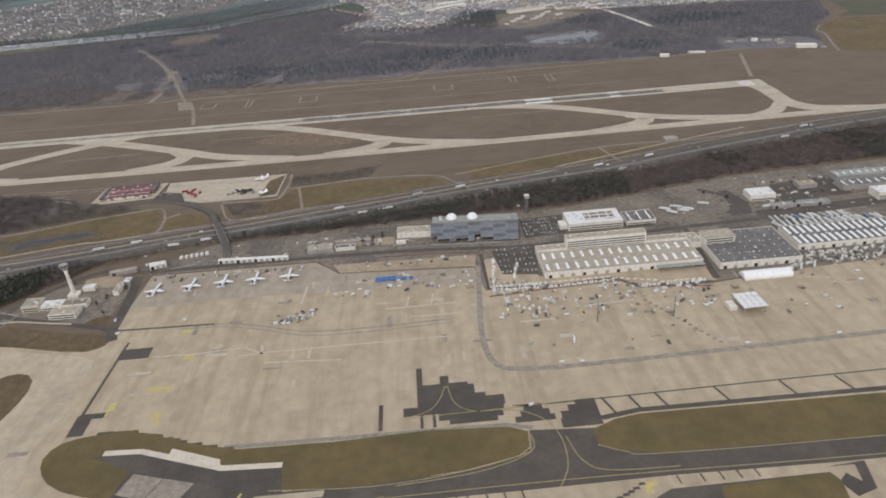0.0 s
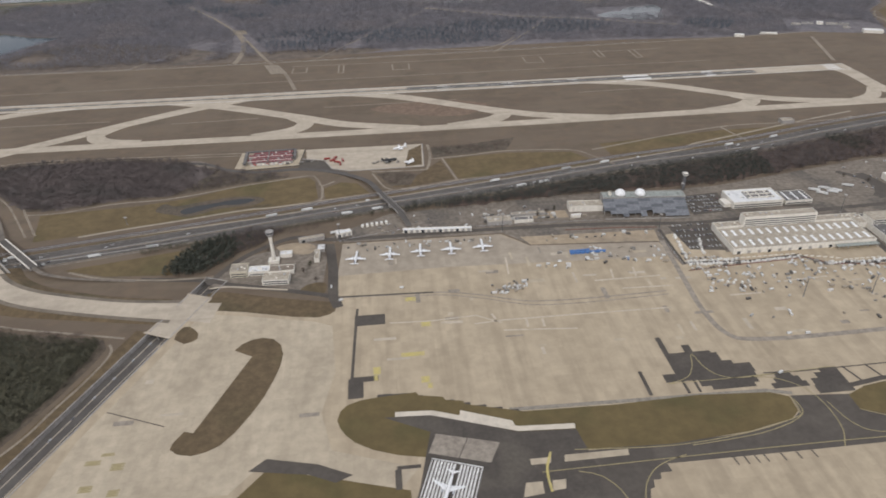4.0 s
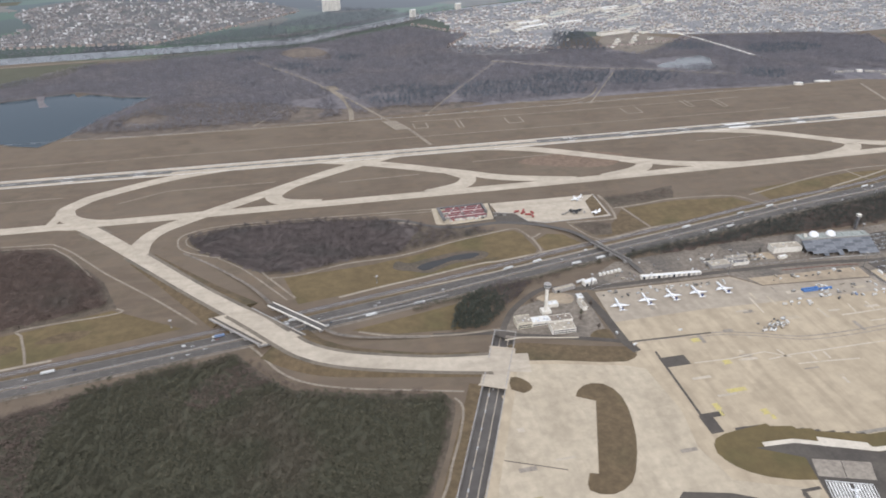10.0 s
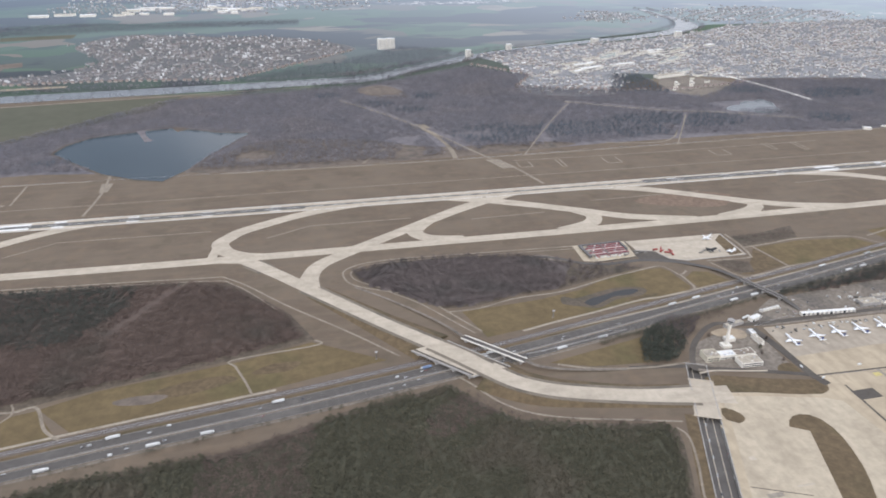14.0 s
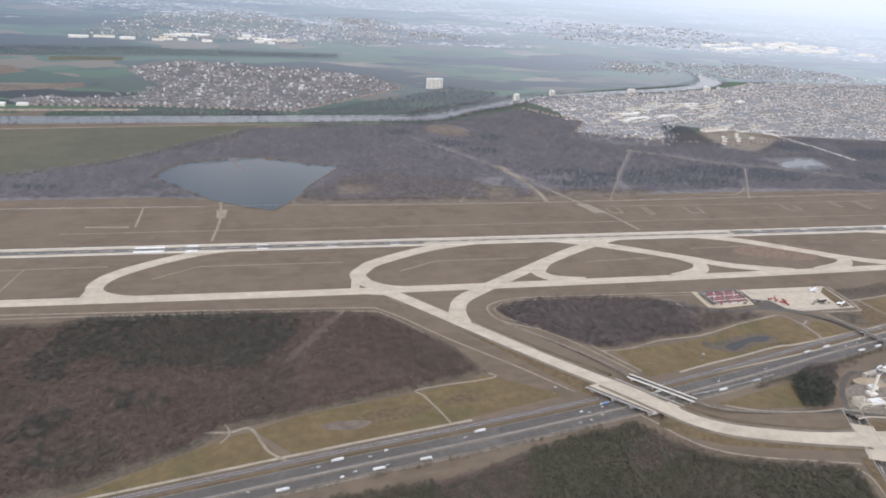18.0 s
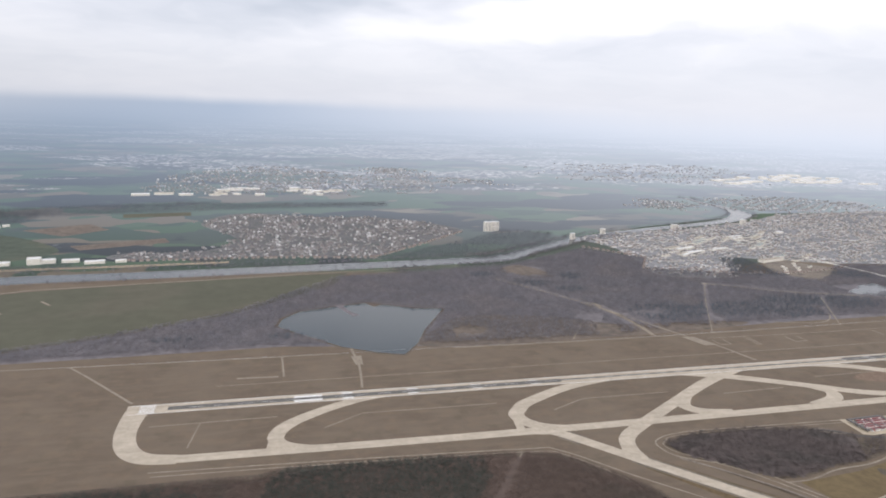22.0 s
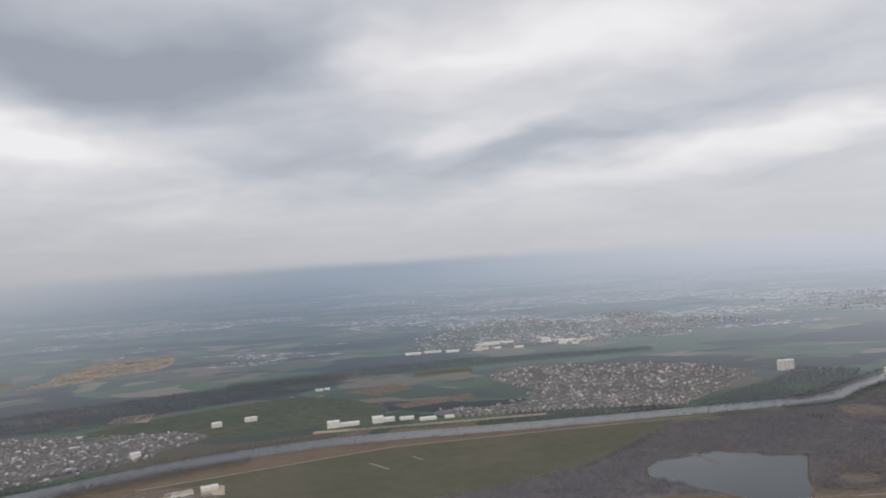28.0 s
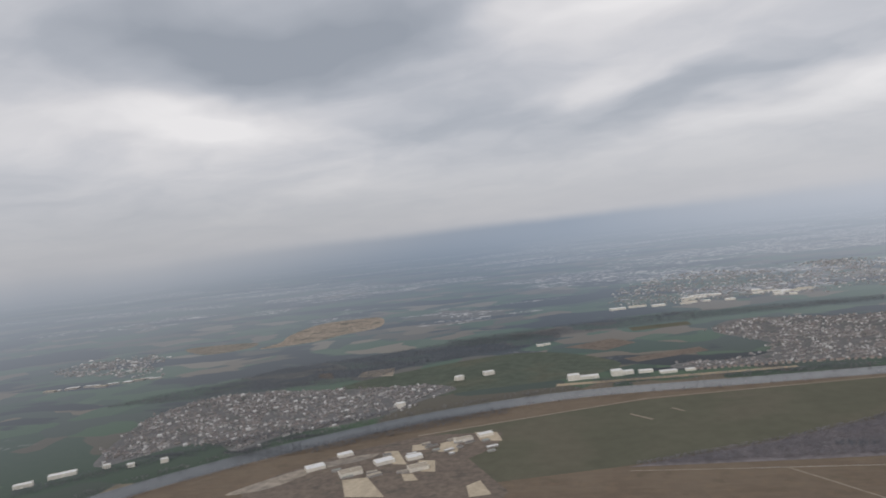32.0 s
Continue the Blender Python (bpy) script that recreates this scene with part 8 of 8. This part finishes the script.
fence("perimeter_fence", [(-390, 832), (-300, 852), (-200, 848), (-100, 846), (0, 842)], "grey wire perimeter fence behind the stands")
fence("perimeter_fence", [(69, 790), (70, 712), (166, 705), (232, 711), (252, 687), (341, 683)], "grey wire fence along the stands")
fence("perimeter_fence", [(-2300, 1748), (-1579, 1740), (-705, 1732), (411, 1762)], "grey wire fence along the wood", 14.0)
# white low barriers between the stands and the cargo hall
for k in range(34):
    x = 78 + 7.7 * k
    y = 716 - 0.02 * k if k < 20 else 712 - 2.2 * (k - 20) if k < 27 else 694
    b = thing("barrier", "white concrete barrier block beside the fence", "barrier", "barrier blocks", pose(x, y + 3, 0.13))
    part("block", cabin_bm(-2.6, 2.6, 0.5, 0.25, 0, 1.1, 0.05), WALLWHITE, b)


# ---- towns beyond the river ----
def house_arrays(px, py, turn, w, d, h, roof_h):
    """Gabled houses: walls then roofs, as arrays of four-cornered faces."""
    c, s = np.cos(turn), np.sin(turn)

    def at(u, v, z):
        return np.stack([px + u * c - v * s, py + u * s + v * c, np.broadcast_to(z, px.shape)], 1)

    k = w / 2, d / 2
    low = [at(a * k[0], b * k[1], 0 * h) for a, b in ((-1, -1), (1, -1), (1, 1), (-1, 1))]
    top = [at(a * k[0], b * k[1], h) for a, b in ((-1, -1), (1, -1), (1, 1), (-1, 1))]
    ridge = [at(-k[0], 0, h + roof_h), at(k[0], 0, h + roof_h)]
    walls = [np.stack(q, 1) for q in ((low[0], low[1], top[1], top[0]), (low[2], low[3], top[3], top[2]), (low[1], low[2], top[2], top[1]), (low[3], low[0], top[0], top[3]), (top[1], top[2], ridge[1], ridge[1]), (top[3], top[0], ridge[0], ridge[0]))]
    roofs = [np.stack(q, 1) for q in ((top[0], top[1], ridge[1], ridge[0]), (top[2], top[3], ridge[0], ridge[1]))]
    return np.concatenate(walls), np.concatenate(roofs)


# walls and roofs greyed in colour to stand in for haze over the towns
TOWNWALL = picked("hazed_plaster", [(0.0, (0.36, 0.345, 0.335)), (0.3, (0.46, 0.445, 0.435)), (0.55, (0.30, 0.28, 0.265)), (0.8, (0.58, 0.565, 0.55)), (0.93, (0.74, 0.73, 0.715))], 0.85)
TOWNROOF = picked("hazed_roof_tile", [(0.0, (0.165, 0.155, 0.155)), (0.22, (0.235, 0.2, 0.188)), (0.42, (0.21, 0.203, 0.205)), (0.62, (0.275, 0.243, 0.23)), (0.76, (0.38, 0.365, 0.355)), (0.86, (0.68, 0.67, 0.66))], 0.8)
# town ground paled for haze, the second one more for the hazier east
GARDEN = surface("hazed_garden_ground", (0.13, 0.13, 0.132), (0.18, 0.174, 0.17), 0.02, 0.15, 0.95, third=(0.1, 0.112, 0.1), stain=0.012)
GARDENPALE = surface("hazed_town_ground", (0.235, 0.235, 0.242), (0.315, 0.308, 0.306), 0.02, 0.15, 0.95, third=(0.19, 0.195, 0.2), stain=0.012)
# far roofs and garden trees have the haze in their pale grey tones
FARROOF = picked("hazed_far_roof", [(0.0, (0.2, 0.205, 0.215)), (0.35, (0.29, 0.29, 0.295)), (0.6, (0.42, 0.415, 0.41)), (0.82, (0.7, 0.695, 0.685))], 0.8)
GARDENTREE = surface("hazed_garden_branches", (0.125, 0.128, 0.138), (0.172, 0.168, 0.173), 0.01, 0.1, 0.95, bump=0.0, third=(0.1, 0.11, 0.104), stain=0.01, island=0.1, mottle=0.15, lift=0.8)


def town(name, poly, spacing, label, seed, grid=0.4, keep=0.7, big=1.0, loose=110):
    """Rows of houses along bent streets, with gaps, yards and garden trees."""
    r = np.random.default_rng(seed)
    cx, cy = np.mean([q[0] for q in poly]), np.mean([q[1] for q in poly])
    reach = max(math.hypot(q[0] - cx, q[1] - cy) for q in poly)
    u, v = np.meshgrid(np.arange(-reach, reach, spacing * 0.74), np.arange(-reach, reach, spacing * 1.3))
    u, v = u.ravel(), v.ravel()
    row = np.round(v / spacing / 1.3)
    v = v - (row % 2) * spacing * 0.45 + r.normal(0, 1.6, len(v))
    u = u + r.normal(0, 3.0, len(u))
    bend = blotch(u, v, 420, seed + 2) - 0.5
    a = grid + 0.35 * bend
    px, py = cx + u * np.cos(a) - v * np.sin(a), cy + u * np.sin(a) + v * np.cos(a)
    edge = loose * (blotch(px, py, 90, seed + 4) - 0.5) + r.normal(0, loose * 0.16, len(px))
    ok = inside(px + edge, py - 0.6 * edge, poly) & (blotch(px, py, 110, seed) * 0.8 + blotch(px, py, 38, seed + 6) * 0.4 + r.random(len(px)) * 0.4 < keep + (0.1 if name == "riverside_town" else 0.2))
    px, py, a = px[ok], py[ok], a[ok]
    turn = a + (r.random(len(px)) < 0.25) * math.pi / 2
    large = np.where(r.random(len(px)) < 0.12, r.uniform(1.5, 2.6, len(px)), 1.0)
    w, d, h = r.uniform(7, 13, len(px)) * big * large, r.uniform(6, 9, len(px)) * big * np.sqrt(large), r.uniform(3.5, 8, len(px))
    walls, roofs = house_arrays(px, py, turn, w, d, h, r.uniform(2, 4.5, len(px)))
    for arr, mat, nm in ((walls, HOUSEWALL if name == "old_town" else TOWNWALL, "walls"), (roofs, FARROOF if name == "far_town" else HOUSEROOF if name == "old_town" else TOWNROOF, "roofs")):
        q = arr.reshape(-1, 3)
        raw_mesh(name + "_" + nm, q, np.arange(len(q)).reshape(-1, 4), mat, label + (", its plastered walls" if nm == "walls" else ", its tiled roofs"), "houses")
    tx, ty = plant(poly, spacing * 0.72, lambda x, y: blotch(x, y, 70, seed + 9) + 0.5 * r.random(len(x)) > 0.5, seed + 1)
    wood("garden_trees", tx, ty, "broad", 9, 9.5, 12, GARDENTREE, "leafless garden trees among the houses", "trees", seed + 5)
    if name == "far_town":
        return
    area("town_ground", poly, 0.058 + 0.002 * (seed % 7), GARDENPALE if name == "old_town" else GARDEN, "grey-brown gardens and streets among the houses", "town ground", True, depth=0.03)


TOWN_A = [(-2291, 2890), (-2338, 3000), (-2000, 3050), (-1890, 3300), (-2078, 3700), (-1891, 4020), (-1439, 3883), (-1139, 3847), (-863, 3631), (-778, 3399), (-1116, 3059), (-1328, 2853), (-1722, 2895)]
TOWN_B = [(-226, 3170), (84, 3300), (389, 3360), (762, 3470), (1197, 3640), (1600, 3850), (2646, 3950), (3600, 3700), (2300, 2650), (1420, 2400), (1192, 2440), (790, 2500), (690, 2520), (460, 2620), (250, 2680), (225, 2560), (53, 2339), (-231, 2415), (-187, 2663), (-154, 2956)]
TOWN_C = [(-4692, 2593), (-4605, 2892), (-4354, 2985), (-3878, 2920), (-3461, 2905), (-3290, 2800), (-3400, 2640), (-3543, 2400), (-3844, 2240), (-3956, 2080), (-4100, 2180), (-4250, 2170), (-4441, 1970), (-4560, 2150)]
town("riverside_town", TOWN_A, 20, "dense village of pale gabled houses beyond the river", 41, 0.5)
town("old_town", TOWN_B, 21, "dense town of pale gabled houses in the river bend", 42, 0.2, 0.6)
town("west_town", TOWN_C, 21, "village of gabled houses on the far bank", 43, 0.9)
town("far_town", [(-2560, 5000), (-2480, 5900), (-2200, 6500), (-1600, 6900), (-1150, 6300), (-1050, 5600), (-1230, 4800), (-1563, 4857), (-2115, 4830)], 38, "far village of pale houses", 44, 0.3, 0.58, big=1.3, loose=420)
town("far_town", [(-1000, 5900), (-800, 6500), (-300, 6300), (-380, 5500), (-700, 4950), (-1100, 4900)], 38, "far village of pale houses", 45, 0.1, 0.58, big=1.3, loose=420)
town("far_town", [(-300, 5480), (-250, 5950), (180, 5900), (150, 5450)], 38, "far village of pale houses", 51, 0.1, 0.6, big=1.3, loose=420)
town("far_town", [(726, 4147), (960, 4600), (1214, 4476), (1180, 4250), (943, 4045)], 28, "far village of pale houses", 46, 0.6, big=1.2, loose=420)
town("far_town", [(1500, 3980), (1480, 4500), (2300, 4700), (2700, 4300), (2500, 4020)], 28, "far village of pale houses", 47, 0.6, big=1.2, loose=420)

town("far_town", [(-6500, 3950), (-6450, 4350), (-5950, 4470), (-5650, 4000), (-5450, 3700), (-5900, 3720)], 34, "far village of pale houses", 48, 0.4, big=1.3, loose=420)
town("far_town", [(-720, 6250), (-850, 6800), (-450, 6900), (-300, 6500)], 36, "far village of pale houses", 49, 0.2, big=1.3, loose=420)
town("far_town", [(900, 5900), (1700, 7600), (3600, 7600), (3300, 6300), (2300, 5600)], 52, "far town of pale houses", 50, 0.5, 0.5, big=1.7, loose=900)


def house(x, y, turn, w, d, h, seed):
    b = thing("house", "pale gabled house at the town's edge", "house", "edge houses", pose(x, y, 0.05, 0, 0, turn))
    part("wall", box_bm(-w / 2, -d / 2, 0, w / 2, d / 2, h), HOUSEWALL, b)
    bm = bmesh.new()
    e = 0.5
    a = [bm.verts.new(c) for c in ((-w / 2 - e, -d / 2 - e, h), (w / 2 + e, -d / 2 - e, h), (w / 2 + e, d / 2 + e, h), (-w / 2 - e, d / 2 + e, h), (-w / 2 - e, 0, h + 3.6), (w / 2 + e, 0, h + 3.6))]
    for q in ((0, 1, 5, 4), (2, 3, 4, 5), (1, 2, 5), (3, 0, 4), (3, 2, 1, 0)):
        bm.faces.new([a[i] for i in q])
    roof = part("roof", bm, HOUSEROOF, b)
    part("chimney", box_bm(-0.4, 0.6, h + 2, 0.4, 1.4, h + 4.6), BARK, roof)
    for k in (-1, 1):
        part("window", box_bm(k * w / 4 - 0.7, -d / 2 - 0.05, 1.2, k * w / 4 + 0.7, -d / 2, 2.6), GLASS, b)


r6 = np.random.default_rng(66)
k = 0
for line in ([(90, 2395), (403, 2368), (700, 2440)], [(-245, 2520), (90, 2400)], [(-300, 2960), (-120, 2715), (-240, 2530)], [(-2280, 2868), (-1722, 2872), (-1330, 2832)], [(-1320, 2836), (-1110, 3040), (-780, 3385)]):
    for (xa, ya), (xb, yb) in zip(line, line[1:]):
        d = math.hypot(xb - xa, yb - ya)
        for s in np.arange(0, d, 26):
            house(xa + (xb - xa) * s / d + r6.uniform(-5, 5), ya + (yb - ya) * s / d + r6.uniform(-7, 3), math.degrees(math.atan2(yb - ya, xb - xa)) + r6.uniform(-12, 12), r6.uniform(10, 16), r6.uniform(8, 11), r6.uniform(4, 7), k)
            k += 1


def tower_block(x, y, turn, segments, w, d, h):
    b = thing("apartment_block", "white high-rise apartment block beyond the river", "apartment block", "apartment blocks", pose(x, y, 0.05, 0, 0, turn))
    for i in range(segments):
        x0 = (i - segments / 2) * w
        hi = h - (2 if i % 2 else 0)
        part("wall", box_bm(x0, -d / 2 + (1.5 if i % 2 else 0), 0, x0 + w - 0.6, d / 2, hi), WALLWHITE, b)
        for f in range(int(h // 3) - 1):
            part("window_strip", box_bm(x0 + 1.5, -d / 2 + (1.5 if i % 2 else 0) - 0.1, 2 + 3 * f, x0 + w - 2.1, -d / 2 + (1.5 if i % 2 else 0), 3.4 + 3 * f), WALLGREY, b)
        part("roof", box_bm(x0 + 1, -d / 2 + 2, hi, x0 + w - 1.6, d / 2 - 1, hi + 1.5), ROOFWHITE, b)


tower_block(-615, 3400, 10, 4, 21, 18, 50)
tower_block(-270, 3150, 25, 1, 24, 16, 30)
tower_block(-30, 3290, 20, 1, 26, 16, 26)
tower_block(460, 3380, 15, 2, 22, 16, 28)
tower_block(1000, 3500, 15, 2, 22, 16, 30)
# industry on the river and halls among the towns
for x, y, w, d, h, t in ((-2780, 2820, 50, 34, 24, 12), (-2720, 2835, 90, 30, 12, 10), (-2600, 2860, 46, 40, 22, 10), (-2560, 2868, 60, 30, 14, 10), (-2480, 2878, 60, 26, 10, 8), (-2390, 2850, 70, 30, 9, 8), (-2300, 2862, 40, 22, 8, 8),
                         (-3310, 2965, 40, 30, 18, 30), (-3182, 3035, 50, 30, 16, 30), (-2989, 3650, 40, 20, 9, 20), (-2950, 3668, 30, 18, 9, 20), (-3470, 2540, 34, 30, 20, 30), (-3560, 1870, 60, 40, 9, 35), (-3420, 1815, 70, 45, 10, 30), (-3340, 1900, 60, 40, 10, 35), (-3213, 1836, 60, 40, 10, 30), (-3250, 1930, 50, 34, 9, 30), (-3120, 2080, 60, 30, 9, 30), (-3053, 2125, 50, 26, 9, 30), (-3500, 1980, 50, 30, 9, 35),
                         (-4523, 1890, 90, 30, 12, 35), (-4400, 1960, 26, 20, 12, 35), (-4300, 1960, 26, 20, 12, 35), (-4190, 1995, 26, 20, 14, 35), (-4600, 1800, 60, 26, 12, 35), (-2536, 4789, 110, 40, 12, 8), (-2400, 4836, 120, 36, 12, 8), (-2260, 4795, 90, 40, 12, 8)):
    hall("river_hall", "pale industrial hall beyond the river", x - w / 2, y - d / 2, x + w / 2, y + d / 2, h, WALLWHITE, ROOFWHITE if int(x) % 3 else ROOFBEIGE, turn=t, category="industrial hall", vents=2)
for kx in range(44):
    u, v = r6.random(), r6.random()
    x, y = -60 + 760 * u + 420 * v, 2700 + 430 * v + 150 * u
    if kx < 6:
        x, y = 440 + 50 * kx, 2590 + 30 * (kx % 3)
    w, d = r6.uniform(50, 150), r6.uniform(14, 30)
    hall("works_hall", "long pale flat-roofed works hall in the town", x - w / 2, y - d / 2, x + w / 2, y + d / 2, r6.uniform(7, 11), WALLWHITE, (ROOFBEIGE, ROOFWHITE, ROOFGREEN, ROOFDARK, ROOFBEIGE)[kx % 5], turn=r6.uniform(15, 40), category="works hall")
PITSAND = surface("orange_pit_sand", (0.22, 0.188, 0.152), (0.31, 0.26, 0.207), 0.006, 0.03, 0.95, third=(0.115, 0.116, 0.098), stain=0.007, mottle=0.35)
# sand dulled in its base colour in place of haze
DUNE = surface("hazed_pit_sand", (0.25, 0.215, 0.175), (0.33, 0.285, 0.23), 0.006, 0.05, 0.95, third=(0.18, 0.16, 0.14), stain=0.006, mottle=0.3)
area("quay", [(-2850, 2770), (-2300, 2800), (-1900, 2830), (-1900, 2800), (-2300, 2764), (-2850, 2730)], 0.06, SAND, "sandy quay along the river", "quay")
area("sand_yard", [(-3710, 1681), (-3684, 1810), (-3498, 2018), (-3258, 2160), (-2998, 2152), (-2997, 2010), (-3070, 1906), (-2915, 1645), (-2939, 1560), (-3674, 1600)], 0.06, CLEARING, "bare works yard on the near bank", "yard")
for slab in ([(-3430, 1766), (-3356, 1781), (-3255, 1632), (-3373, 1639)], [(-3373, 2002), (-3326, 2007), (-3260, 1878), (-3307, 1883)], [(-3254, 1795), (-3221, 1800), (-3189, 1746), (-3230, 1741)], [(-3232, 1909), (-3176, 1903), (-3153, 1807), (-3198, 1812)],
             [(-3194, 2063), (-3143, 2096), (-3118, 1972), (-3185, 1980)], [(-3098, 2166), (-3017, 2154), (-2986, 2062), (-3062, 2073)], [(-3038, 1693), (-3005, 1730), (-2958, 1630), (-3016, 1616)], [(-3290, 2055), (-3240, 2070), (-3225, 2010), (-3275, 1995)]):
    area("paved_yard", slab, 0.1, LANE, "pale concrete yard between the works halls", "yard")
for i in range(22):
    u, v = r6.random(), r6.random()
    x, y, w, d = -3480 + 480 * u, 1660 + 300 * v + 240 * u, r6.uniform(14, 44), r6.uniform(8, 20)
    hall("works_shed", "small grey shed in the works yard on the near bank", x - w / 2, y - d / 2, x + w / 2, y + d / 2, r6.uniform(3, 7), WALLGREY, (ROOFDARK, ROOFBEIGE, ROOFGREEN, ROOFWHITE)[i % 4], turn=r6.uniform(20, 45), category="shed", vents=0)
for i in range(12):
    f = i / 11
    x, y, w, d = -5940 + 600 * f + r6.uniform(-20, 20), 3370 + 190 * f * f + r6.uniform(-30, 30), r6.uniform(40, 90), r6.uniform(20, 34)
    hall("far_shed", "pale shed in a row at the edge of a far village", x - w / 2, y - d / 2, x + w / 2, y + d / 2, r6.uniform(7, 11), WALLGREY, ROOFWHITE if i % 3 else ROOFBEIGE, turn=r6.uniform(0, 20), category="shed", vents=0)
area("sand_heap_ground", [(-3766, 1680), (-3659, 1820), (-3513, 1945), (-3390, 1990), (-3420, 1930), (-3540, 1860), (-3640, 1720)], 0.09, DUNE, "tan sandy storage ground on the near bank", "yard", True)
area("ploughed_field", [(-2850, 3560), (-2600, 3720), (-2480, 3560), (-2640, 3400)], 0.06, CLEARING, "brown ploughed field beyond the river", "field")
area("ploughed_field", [(-2560, 3180), (-2200, 3330), (-2170, 3230), (-2500, 3090)], 0.06, CLEARING, "brown ploughed field beyond the river", "field")
for i in range(44):
    u, v = r6.random(), r6.random()
    x, y, w, d = 2500 + 1700 * u, 5600 + 1000 * v * (0.4 + u * 0.6), r6.uniform(60, 220), r6.uniform(35, 90)
    hall("far_hall", "pale hall of a far industrial estate", x - w / 2, y - d / 2, x + w / 2, y + d / 2, r6.uniform(9, 16), WALLWHITE, ROOFWHITE, turn=r6.uniform(0, 25), category="industrial hall")
for i in range(22):
    x, y, w, d = r6.uniform(-2100, -1250), r6.uniform(4780, 5150), r6.uniform(40, 120), r6.uniform(25, 50)
    hall("far_hall", "pale hall at the edge of a far village", x - w / 2, y - d / 2, x + w / 2, y + d / 2, r6.uniform(7, 12), WALLWHITE, ROOFWHITE if i % 3 else ROOFBEIGE, turn=r6.uniform(-10, 20), category="industrial hall")
area("green_field", [(-3900, 2990), (-3100, 3500), (-2600, 3150), (-2700, 2900), (-3200, 2750), (-3420, 2700)], 0.05, surface("dark_green_field", (0.06, 0.076, 0.055), (0.08, 0.096, 0.068), 0.004, 0.05, 0.95, third=(0.085, 0.088, 0.06), stain=0.004), "dark green fields by the river", "field", True)
area("green_field", [(-2500, 4020), (-2160, 4080), (-2150, 3960), (-2480, 3900)], 0.06, MEADOW, "green field beyond the river", "field")
area("sand_pit", [(-5056, 4340), (-5010, 4600), (-5090, 4920), (-5050, 5440), (-4780, 5560), (-4520, 5530), (-4345, 4960), (-4560, 4700), (-4690, 4480)], 0.08, PITSAND, "sandy pit far beyond the river", "sand pit", True)
area("sand_pit", [(-5480, 4700), (-5230, 4640), (-5200, 4420), (-5460, 4290), (-5850, 4640)], 0.075, surface("pale_stubble", (0.19, 0.172, 0.145), (0.24, 0.215, 0.18), 0.006, 0.05, 0.95, third=(0.15, 0.145, 0.125), stain=0.005, mottle=0.25), "pale stubble field far beyond the river", "field", True)
area("ploughed_field", [(-3890, 3170), (-3900, 3300), (-3740, 3350), (-3690, 3150)], 0.07, DUNE, "sandy field beyond the river", "field")
area("ploughed_field", [(-4126, 3227), (-4168, 3330), (-4091, 3328), (-4013, 3169)], 0.07, CLEARING, "brown field beyond the river", "field")


# white air freight boxes in loose rows
ULD = picked("freight_box_sides", [(0.0, (0.84, 0.82, 0.77)), (0.4, (0.62, 0.6, 0.55)), (0.6, (0.88, 0.87, 0.83)), (0.92, (0.4, 0.39, 0.37))], 0.45, "object")
one = None
r7 = np.random.default_rng(77)
rows = [(78, 711, 165, 706, 24, 1.5), (84, 719, 150, 715, 20, 2), (165, 706, 232, 711, 18, 1.5), (254, 692, 340, 690, 24, 2), (80, 722, 88, 790, 26, 5), (108, 735, 118, 775, 14, 3), (480, 728, 640, 735, 46, 5), (500, 712, 700, 722, 46, 7), (440, 700, 480, 712, 12, 4), (640, 735, 780, 742, 30, 4), (90, 668, 130, 664, 8, 4)]
for x0, y0, x1, y1, count, wide in rows:
    for i in range(count):
        f = (i + r7.uniform(-0.3, 0.3)) / count
        m = pose(x0 + (x1 - x0) * f + r7.uniform(-1, 1), y0 + (y1 - y0) * f + r7.uniform(-wide, wide), 0.16, 0, 0, r7.choice([0, 4, 90, 94]))
        if one is None:
            bm = cabin_bm(-1.6, 1.6, 1.25, 1.0, 0, 2.4, 0.35)
            one = mesh_object("freight_box", bm, ULD)
            box = one
        else:
            box = new("freight_box", one.data)
        box.matrix_basis = m
        tagged(box, "white air freight box standing near the cargo halls", "freight box", "freight boxes")

drop(cart, [(x + dx + r7.uniform(-1, 1), 806 + dy + r7.uniform(-1, 1), 0.13, r7.choice([0, 30, 90, 120])) for x in (-358, -315, -272, -229, -186) for dx, dy in ((-12, 6), (9, 9), (14, -2))], label="baggage cart beside a parked airliner", group="stand carts")

# ---- plan metres to model size ----
for me in bpy.data.meshes:
    me.transform(Matrix.Scale(U, 4))
for ob in scene.objects:
    if ob.type in ("MESH", "EMPTY"):
        ob.location = ob.location * U
